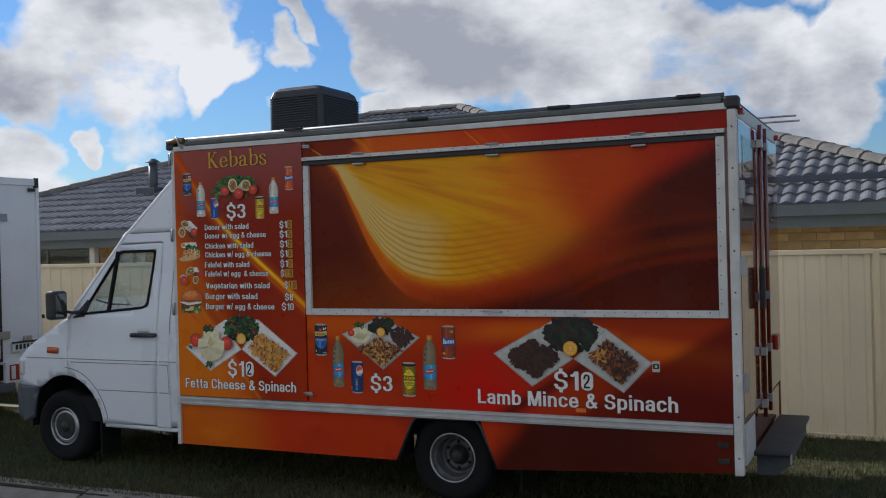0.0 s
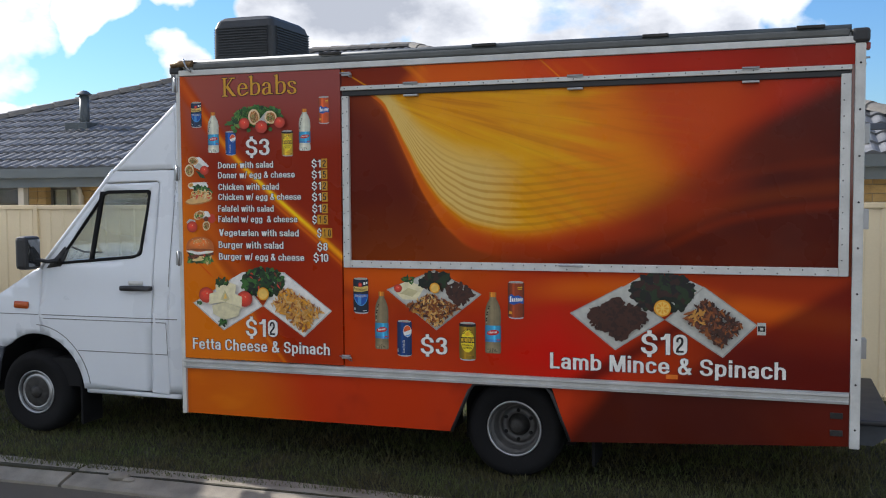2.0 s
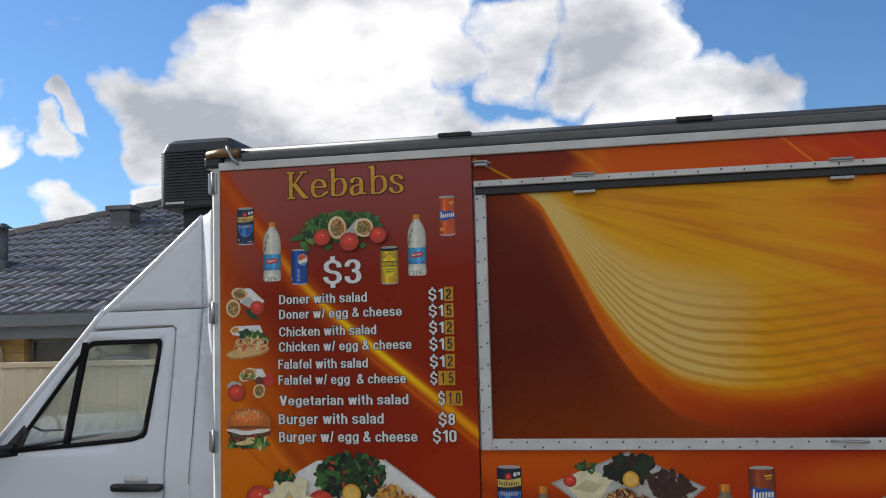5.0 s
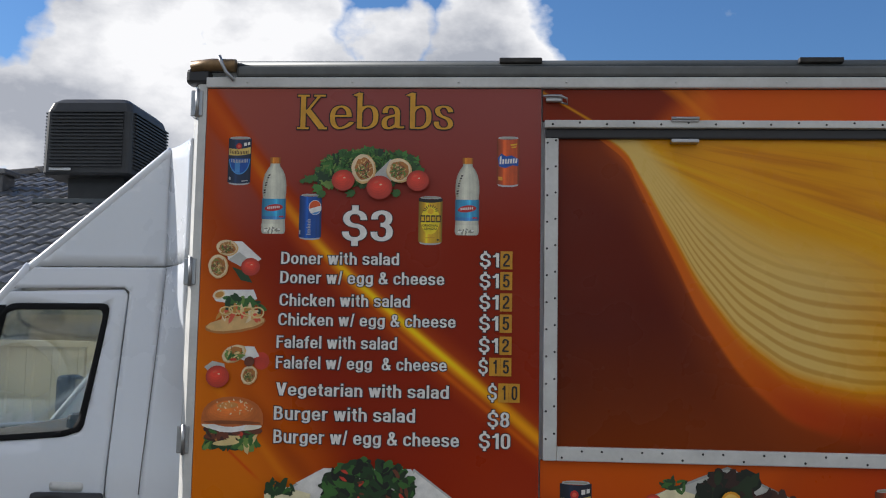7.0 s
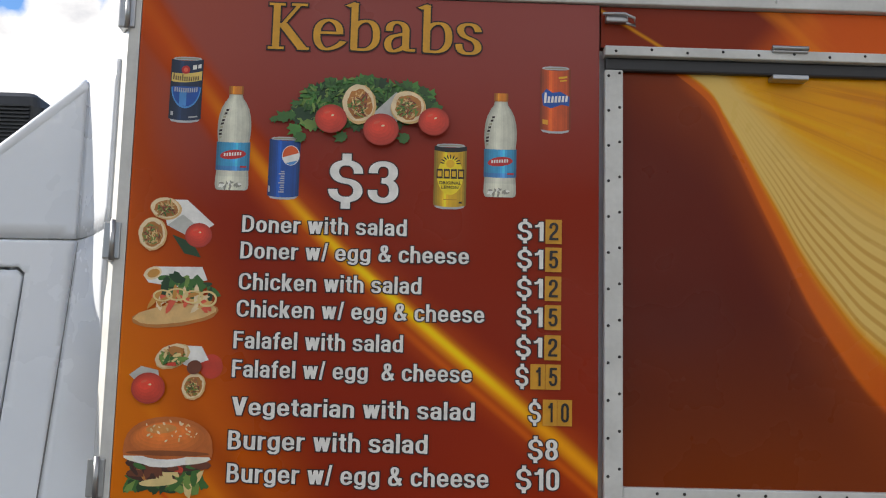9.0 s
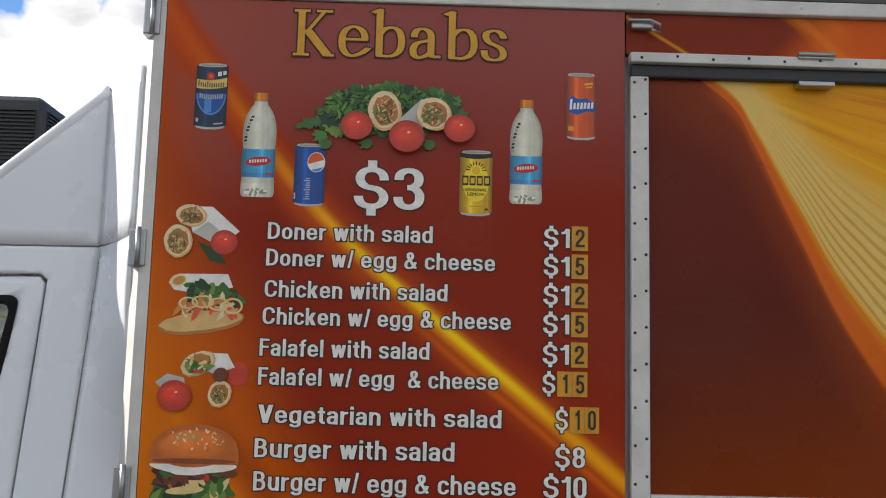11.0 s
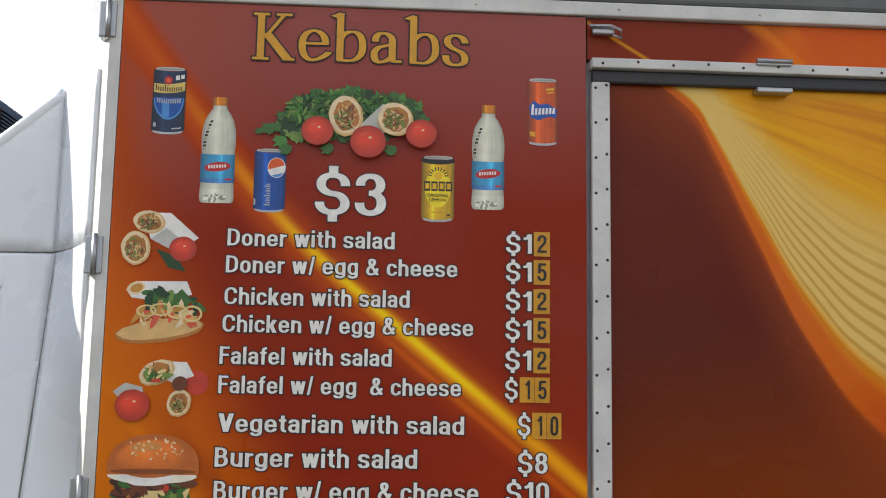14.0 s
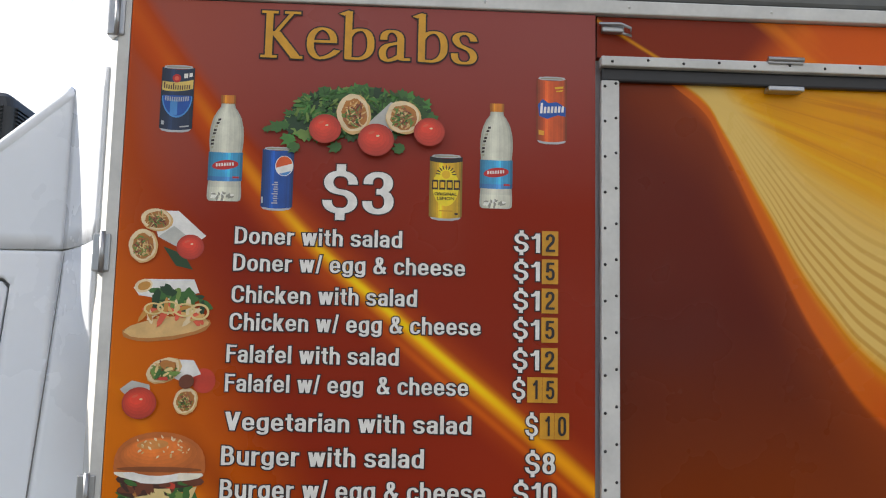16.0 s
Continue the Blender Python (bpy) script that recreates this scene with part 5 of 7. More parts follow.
def fold(name, z0, z1, z2, rows):
    """The strip that turns outward from the pillar's fold line to the box, on both sides."""
    for far in (False, True):
        bm, grid = bmesh.new(), []
        for i in range(rows + 1):
            row = []
            for k in range(9):
                za, zb = z0 + (z1 - z0) * i / rows, z0 + (z2 - z0) * i / rows
                z = za + (zb - za) * k / 8
                xf = -6.342 - max(0.0, 2.10 - min(z, 2.1)) * 0.035
                edge = -6.178 - 0.06 * max(0.0, 0.75 - z)
                x = xf + (edge - xf) * k / 8
                y = side_y(x, z)
                row.append(bm.verts.new((x, 2 * YC - y if far else y, z)))
            grid.append(row)
        for a, b in zip(grid, grid[1:]):
            for k in range(8):
                f = bm.faces.new((a[k], a[k + 1], b[k + 1], b[k]))
                f.smooth = True
                if far:
                    f.normal_flip()
        thicken(part(name, bm, WHITE, truck), 0.015)


def over(name, stations, material, label="", thick=0.025, cols=14):
    """A panel that spans the cab from flank to flank, crowned forward; stations: (x, z, bulge)."""
    bm = bmesh.new()
    grid = []
    for x, z, bulge in stations:
        ya = side_y(x, z) + 0.012
        row = []
        for i in range(cols + 1):
            v = -1 + 2 * i / cols
            y = YC + (YC - ya) * v
            c = 1 - v * v
            row.append(bm.verts.new((x - bulge * c, y, z + 0.05 * c * (0.6 if bulge < 0.12 else 0.2))))
        grid.append(row)
    for a, b in zip(grid, grid[1:]):
        for i in range(cols):
            bm.faces.new((a[i], a[i + 1], b[i + 1], b[i])).smooth = True
    bmesh.ops.recalc_face_normals(bm, faces=bm.faces[:])
    ob = part(name, bm, material, truck, label)
    thicken(ob, thick)
    return ob


def arch(cx, cz, rx, rz, a0, a1, n=12):
    return [(cx + rx * math.cos(radians(a0 + (a1 - a0) * i / n)), cz + rz * math.sin(radians(a0 + (a1 - a0) * i / n))) for i in range(n + 1)]


def build_cab():
    g = 0.005
    wheel_arch = arch(-7.62, 0.36, 0.42, 0.46, 178, 5)
    # front wing: nose, above the wheel, up to the door's leading edge
    wing = [(-8.20, 0.70), (-8.22, 0.80), (-8.20, 0.955), (-8.06, 1.075), (-7.62, 1.325), (-7.545, 1.345), (-7.535 - g, 1.30), (-7.56 - g, 1.05), (-7.575 - g, 0.845)]
    wing += arch(-7.62, 0.36, 0.42, 0.46, 84, 128, 5) + [(-7.93, 0.70)]
    flank("front_wing", wing, (), WHITE, "white front wing", thick=0.02)
    # door with its window
    win = rounded([(-7.40, 1.385), (-6.975, 1.945), (-6.565, 1.950), (-6.583, 1.80), (-6.632, 1.47), (-6.69, 1.445)], 0.035, 4)
    door = [(-7.535, 1.345), (-7.04, 1.955), (-6.985, 2.005), (-6.505, 2.018), (-6.49, 2.0), (-6.515, 1.40), (-6.53, 0.98), (-6.565, 0.405), (-7.155, 0.395)]
    door += arch(-7.62, 0.36, 0.44, 0.462, 4, 84, 9) + [(-7.57, 1.05)]
    d = flank("door", door, (win,), WHITE, "white cab door", thick=0.035)
    seal = [(x + (0.022 if x < -7.0 else -0.012 if x > -6.65 else 0), z + (0.012 if z < 1.5 else -0.012 if z > 1.9 else 0)) for x, z in win]
    flank("window_seal", [(x * 1.0 + (-0.014 if x < -7.0 else 0.012 if x > -6.65 else 0), z + (-0.012 if z < 1.5 else 0.012 if z > 1.9 else 0)) for x, z in win], (seal,), RUBBER, "", d, thick=0.02, push=0.004)
    pane = flank("window_pane", win, (), GLASS, "side window glass", d, thick=0.004, push=-0.012)
    flank("quarter_bar", [(-7.10, 1.41), (-7.065, 1.412), (-6.985, 1.95), (-7.02, 1.95)], (), RUBBER, "", d, thick=0.02, push=0.002)
    for ob in list(truck.children_recursive):
        if ob.name.startswith("window_pane"):
            ob.visible_shadow = False
    # black corner behind the mirror
    flank("mirror_corner", [(-7.50, 1.345), (-7.36, 1.362), (-7.30, 1.49), (-7.33, 1.52)], (), BLACK, "", d, thick=0.015, push=0.004)
    # rear quarter up to the box
    flank("rear_quarter", [(-6.48, 2.01), (-6.505, 1.40), (-6.52, 0.98), (-6.555, 0.405), (-6.545, 0.39), (-6.403, 0.388), (-6.3815, 0.98), (-6.3525, 1.80), (-6.342, 2.110), (-6.90, 2.105), (-6.975, 2.02), (-6.505, 2.030)], (), WHITE, "white rear cab corner", step=0.03, thick=0.02)
    # fairing above
    flank("fairing_side", [(-6.905, 2.112), (-6.342, 2.117), (-6.342, 2.598), (-6.55, 2.420)], (), WHITE, "white roof fairing", step=0.05, thick=0.02)
    # folded-out panels that meet the box
    fold("pillar_fold", 0.40, 2.110, 2.114, 26)
    fold("fairing_fold", 2.117, 2.598, 2.592, 8)
    over("fairing_slope", [(-6.905, 2.115, 0.10), (-6.70, 2.291, 0.10), (-6.45, 2.506, 0.08), (-6.342, 2.599, 0.06), (-6.25, 2.598, 0.05), (-6.178, 2.594, 0.02)], WHITE, "white fairing sloping up to the box")
    # rounded edge where slope and sides meet
    for far in (False, True):
        pts = []
        for k in range(25):
            x = -6.915 + (6.915 - 6.340) * k / 24
            z = 2.115 + (x + 6.905) * 0.860
            yy = side_y(x, z) + 0.016
            pts.append((x, 2 * YC - yy if far else yy, z - 0.010))
        part("fairing_edge", tube(bmesh.new(), pts, 0.022, 12), WHITE, truck)
    for far in (False, True):
        pts = []
        for x, z in ((-7.56, 1.345), (-7.40, 1.532), (-7.22, 1.742), (-7.09, 1.893), (-7.00, 2.000), (-6.955, 2.055), (-6.91, 2.112)):
            yy = side_y(x, z) + 0.014
            pts.append((x, 2 * YC - yy if far else yy, z))
        part("front_pillar", tube(bmesh.new(), pts, 0.022, 12), WHITE, truck)
    over("cab_roof_front", [(-6.99, 2.0, 0.13), (-6.95, 2.05, 0.12), (-6.90, 2.108, 0.10)], WHITE)
    scr = over("windscreen", [(-7.55, 1.352, 0.26), (-7.36, 1.57, 0.22), (-7.17, 1.79, 0.17), (-6.995, 1.995, 0.13)], GLASS, "raked glass windscreen", thick=0.004)
    scr.visible_shadow = False
    over("bonnet", [(-8.20, 0.955, 0.17), (-8.06, 1.078, 0.22), (-7.85, 1.20, 0.25), (-7.62, 1.328, 0.26), (-7.55, 1.350, 0.26)], WHITE, "short white sloping bonnet")
    over("grille_panel", [(-8.20, 0.69, 0.16), (-8.225, 0.82, 0.17), (-8.20, 0.955, 0.17)], BLACK, "dark front grille panel")
    over("front_bumper", [(-8.18, 0.36, 0.14), (-8.25, 0.42, 0.16), (-8.265, 0.60, 0.17), (-8.24, 0.71, 0.16), (-8.20, 0.715, 0.16)], GREY_PLASTIC, "grey plastic front bumper")
    flank("bumper_side", [(-8.255, 0.42), (-8.26, 0.62), (-8.235, 0.712), (-7.935, 0.700), (-7.985, 0.60), (-8.02, 0.45), (-8.03, 0.40), (-8.19, 0.36)], (), GREY_PLASTIC, "", thick=0.03, push=0.012)
    flank("headlight", rounded([(-8.205, 0.80), (-8.20, 0.945), (-8.115, 0.948), (-8.14, 0.80)], 0.02), (), CLEAR_LENS, "clear headlight lens", thick=0.02, push=0.006)
    flank("indicator", rounded([(-7.81, 1.022), (-7.81, 1.078), (-7.672, 1.074), (-7.672, 1.018)], 0.015), (), AMBER, "amber side indicator", thick=0.01, push=0.012)
    # sills and mouldings; flat grey strips stand in for the shade of pressed creases
    flank("sill", [(-7.165, 0.36), (-6.31, 0.355), (-6.30, 0.392), (-7.165, 0.392)], (), WHITE, thick=0.03, push=-0.01)
    for z0, x0, x1 in ((0.974, -8.1, -7.58), (0.974, -7.55, -6.515), (0.974, -6.49, -6.30), (0.945, -7.53, -6.51), (0.698, -7.22, -6.53), (0.698, -6.51, -6.40), (0.945, -6.49, -6.40)):
        flank("crease", [(x0, z0 - 0.003), (x1, z0 - 0.003), (x1, z0 + 0.003), (x0, z0 + 0.003)], (), FRAME_GREY, thick=0.002, push=0.0015)
    flank("filler_line", [(-6.398, 0.70), (-6.402, 0.70), (-6.402, 0.945), (-6.398, 0.945)], (), FRAME_GREY, thick=0.002, push=0.0015)
    flank("pillar_seam", [(-6.331, 2.105), (-6.334, 2.105), (-6.380, 1.22), (-6.376, 1.22)], (), FRAME_GREY, thick=0.002, push=0.0015)
    lip = arch(-7.62, 0.36, 0.505, 0.535, 8, 88, 14) + arch(-7.62, 0.36, 0.499, 0.529, 88, 8, 14)
    flank("arch_crease", lip, (), FRAME_GREY, thick=0.002, push=0.002)
    # door handle
    h = flank("handle", rounded([(-6.795, 1.185), (-6.795, 1.222), (-6.515, 1.224), (-6.515, 1.187)], 0.018), (), BLACK, "black door handle", d, thick=0.03, push=0.035)
    flank("handle_recess", rounded([(-6.735, 1.225), (-6.735, 1.262), (-6.60, 1.262), (-6.60, 1.225)], 0.015), (), ALU_WHITE, "", d, thick=0.004, push=0.002)
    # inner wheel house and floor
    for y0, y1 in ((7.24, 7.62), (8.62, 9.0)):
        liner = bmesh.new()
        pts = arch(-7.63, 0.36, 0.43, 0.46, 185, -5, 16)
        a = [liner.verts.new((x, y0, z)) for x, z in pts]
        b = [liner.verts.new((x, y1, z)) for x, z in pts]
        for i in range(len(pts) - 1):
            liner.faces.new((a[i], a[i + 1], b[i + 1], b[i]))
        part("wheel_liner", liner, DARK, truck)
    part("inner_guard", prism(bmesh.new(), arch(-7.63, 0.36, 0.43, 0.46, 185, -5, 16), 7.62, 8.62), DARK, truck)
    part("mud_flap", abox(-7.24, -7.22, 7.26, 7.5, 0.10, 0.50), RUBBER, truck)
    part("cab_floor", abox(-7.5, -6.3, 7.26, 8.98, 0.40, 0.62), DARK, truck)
    part("cab_back", abox(-6.30, -6.27, 7.28, 8.96, 0.40, 2.08), SEAT, truck)
    part("door_lining", abox(-7.10, -6.5, 7.245, 7.26, 0.5, 1.36), SEAT, truck)
    part("door_lining", abox(-7.10, -6.5, 8.98, 8.995, 0.5, 1.36), SEAT, truck)
    # dash, wheel, seats
    dash = part("dashboard", prism(bmesh.new(), rounded([(-7.62, 0.9), (-7.60, 1.34), (-7.35, 1.39), (-7.12, 1.36), (-7.05, 1.22), (-7.12, 0.9)], 0.05), 7.30, 8.94), SEAT, truck, "dark grey dashboard")
    part("dash_binnacle", abox(-7.20, -7.05, 8.35, 8.75, 1.34, 1.44, bevel=0.03), BLACK, dash)
    sw = bmesh.new()
    cx, cy, cz = -6.98, 8.55, 1.36
    ring = []
    for k in range(25):
        a = 2 * math.pi * k / 24
        ring.append((cx + 0.21 * math.cos(a) * math.sin(radians(38)), cy + 0.21 * math.sin(a), cz + 0.21 * math.cos(a) * math.cos(radians(38))))
    tube(sw, ring, 0.016, 8)
    for a in (0.5 * math.pi, math.pi, 1.5 * math.pi):
        tube(sw, [(cx, cy, cz), (cx + 0.2 * math.cos(a) * math.sin(radians(38)), cy + 0.2 * math.sin(a), cz + 0.2 * math.cos(a) * math.cos(radians(38)))], 0.02, 6)
    tube(sw, [(cx - 0.03, cy, cz), (cx - 0.25, cy, cz - 0.25)], 0.03, 8)
    part("steering_wheel", sw, BLACK, truck, "black steering wheel")
    for y, m in ((7.60, SEAT), (8.60, SEAT)):
        s = part("seat", abox(-6.92, -6.42, y - 0.23, y + 0.23, 0.78, 0.92, bevel=0.05), m, truck, "cab seat")
        b = prism(bmesh.new(), rounded([(-6.52, 0.88), (-6.40, 0.88), (-6.33, 1.42), (-6.36, 1.50), (-6.42, 1.50), (-6.47, 1.42)], 0.04), y - 0.22, y + 0.22)
        part("seat_back", b, m, s)
        part("head_rest", abox(-6.40, -6.32, y - 0.12, y + 0.12, 1.52, 1.68, bevel=0.03), m, s)
        part("seat_base", abox(-6.88, -6.45, y - 0.2, y + 0.2, 0.60, 0.80), BLACK, s)
    # mirrors and wiper
    for sgn in (1, -1):
        yv = lambda y: y if sgn == 1 else 2 * YC - y
        m = bmesh.new()
        box(m, -7.60, -7.49, min(yv(6.98), yv(7.16)), max(yv(6.98), yv(7.16)), 1.345, 1.605, bevel=0.03)
        mo = part("mirror", m, BLACK, truck, "black door mirror housing")
        part("mirror_glass", abox(-7.489, -7.485, min(yv(7.005), yv(7.135)), max(yv(7.005), yv(7.135)), 1.37, 1.58), MIRROR, mo)
        part("mirror_arm", tube(bmesh.new(), [(-7.53, yv(7.14), 1.42), (-7.46, yv(7.19), 1.40), (-7.38, yv(7.22), 1.41)], 0.016, 8), BLACK, mo)
    part("wiper", tube(bmesh.new(), [(-7.78, 8.3, 1.40), (-7.60, 7.8, 1.44), (-7.48, 7.5, 1.50)], 0.008, 6), BLACK, truck)
    part("wash_jet", abox(-8.0, -7.97, 7.55, 7.58, 1.16, 1.18), BLACK, truck)


build_cab()

# ---- printed pictures and vinyl lettering on the truck ----
INK = {}


def ink(name, rgb, rough=0.4, var=0.08):
    if name not in INK:
        INK[name] = mat("print_" + name, srgb(*rgb), rough, var=var, scale=30, fine=160)
    return INK[name]


def tone(name, k):
    """A lighter or darker printing ink of the same hue."""
    key = "%s_%d" % (name, round(k * 100))
    PALETTE.setdefault(key, tuple(min(250, int(c * k)) for c in PALETTE[name]))
    return key


PALETTE = dict(
    white=(240, 238, 232), shade_white=(196, 196, 188), outline=(36, 16, 14), gold=(218, 158, 30), black=(24, 22, 24),
    sticker=(214, 152, 22), leaf=(60, 108, 44), leaf_dark=(30, 66, 30), leaf_light=(116, 148, 66), tomato=(204, 62, 40), tomato_light=(232, 96, 66),
    bread=(226, 184, 120), bread_light=(240, 216, 172), bread_dark=(190, 124, 56), bun=(196, 104, 38), bun_light=(222, 146, 72), meat=(112, 58, 34), meat_dark=(70, 38, 26),
    mince=(70, 40, 30), mince_dark=(54, 30, 24), spinach=(32, 52, 26), spinach_dark=(18, 30, 18), pasta=(206, 146, 62), pasta_dark=(150, 84, 34), pasta_light=(228, 178, 104),
    feta=(236, 226, 184), feta_shade=(206, 196, 148), citrus=(236, 164, 36), citrus_light=(246, 200, 96), can_gold=(226, 196, 104), strip=(176, 104, 66), strip_dark=(128, 66, 44),
    navy=(34, 52, 82), blue=(22, 84, 170), blue_light=(76, 146, 212), sky_blue=(66, 172, 222), silver=(188, 190, 192), cola_red=(196, 38, 34),
    yellow=(236, 186, 28), yellow_dark=(204, 148, 22), can_orange=(226, 92, 30), can_orange_dark=(188, 64, 22), cap=(236, 140, 28),
    clear=(228, 228, 208), clear_dark=(164, 162, 136), tinted=(142, 128, 96), onion=(232, 206, 140), orange_tape=(232, 120, 20), egg=(240, 234, 214))


class Print:
    """A flat picture on a panel, laid up shape over shape in x, z."""

    def __init__(self, y):
        self.bm, self.y, self.slots, self.rng = bmesh.new(), y, [], random.Random(17)

    def poly(self, pts, colour):
        if colour not in self.slots:
            self.slots.append(colour)
        self.y -= 0.00003
        f = self.bm.faces.new([self.bm.verts.new((x, self.y, z)) for x, z in pts])
        f.normal_update()
        if f.normal.y > 0:
            f.normal_flip()
        f.material_index = self.slots.index(colour)

    def oval(self, x, z, rx, rz, colour, turn=0.0, n=20, rough=0.0):
        c, s = math.cos(radians(turn)), math.sin(radians(turn))
        pts = []
        for i in range(n):
            a = 2 * math.pi * i / n
            k = 1 + rough * self.rng.uniform(-1, 1)
            u, v = rx * k * math.cos(a), rz * k * math.sin(a)
            pts.append((x + u * c - v * s, z + u * s + v * c))
        self.poly(pts, colour)

    def rect(self, x0, x1, z0, z1, colour):
        self.poly([(x0, z0), (x1, z0), (x1, z1), (x0, z1)], colour)

    def scatter(self, x, z, rx, rz, n, size, colours, turn=0.0, long=1.6, aim=None):
        """Many small pieces heaped inside an ellipse."""
        c, s = math.cos(radians(turn)), math.sin(radians(turn))
        for _ in range(n):
            a, q = self.rng.uniform(0, 2 * math.pi), math.sqrt(self.rng.random())
            u, v = rx * q * math.cos(a), rz * q * math.sin(a)
            k = size * self.rng.uniform(0.6, 1.25)
            t = self.rng.uniform(0, 180) if aim is None else aim + self.rng.uniform(-35, 35)
            self.oval(x + u * c - v * s, z + u * s + v * c, k * long, k / long, self.rng.choice(colours), t, 8, 0.12 if long > 1.8 else 0.25)

    def square_heap(self, pts, n, size, colours, long=1.6):
        """Pieces heaped over a four-sided plate."""
        (ax, az), (bx, bz), (cx, cz), (dx, dz) = pts
        for _ in range(n):
            u, v = self.rng.random(), self.rng.random()
            x = (1 - u) * (1 - v) * ax + u * (1 - v) * bx + u * v * cx + (1 - u) * v * dx
            z = (1 - u) * (1 - v) * az + u * (1 - v) * bz + u * v * cz + (1 - u) * v * dz
            k = size * self.rng.uniform(0.6, 1.25)
            self.oval(x, z, k * long, k / long, self.rng.choice(colours), self.rng.uniform(0, 180), 8, 0.12 if long > 1.8 else 0.25)

    def done(self, name, parent, label):
        return part(name, self.bm, [ink(c, PALETTE[c]) for c in self.slots], parent, label)


def shrink(pts, k):
    cx, cz = sum(p[0] for p in pts) / len(pts), sum(p[1] for p in pts) / len(pts)
    return [(cx + (x - cx) * k, cz + (z - cz) * k) for x, z in pts]


def barrel(p, x0, x1, z0, z1, colours, sag=0.03, cols=18, glint=0.34, deep=1.0):
    """The lit side of a can or label: upright strips, dark at the flanks, rims bowed; colours: (from, to, ink)."""
    w, h = x1 - x0, z1 - z0
    for v0, v1, name in colours:
        shades, rows = [], []
        for i in range(cols + 1):
            u = i / cols
            bow = sag * h * (1 - (2 * u - 1) ** 2)
            rows.append((p.bm.verts.new((x0 + w * u, p.y, z0 + h * v0 - bow)), p.bm.verts.new((x0 + w * u, p.y, z0 + h * v1 - bow))))
        for i in range(cols):
            u = (i + 0.5) / cols
            k = 0.50 + 0.48 * math.sin(math.pi * u) ** 0.6 + 0.30 * math.exp(-((u - glint) / 0.07) ** 2) + 0.10 * math.exp(-((u - 0.86) / 0.05) ** 2)
            key = tone(name, round(k * deep * 20) / 20)
            if key not in p.slots:
                p.slots.append(key)
            f = p.bm.faces.new((rows[i][0], rows[i + 1][0], rows[i + 1][1], rows[i][1]))
            f.normal_update()
            if f.normal.y > 0:
                f.normal_flip()
            f.material_index = p.slots.index(key)
        p.y -= 0.00004


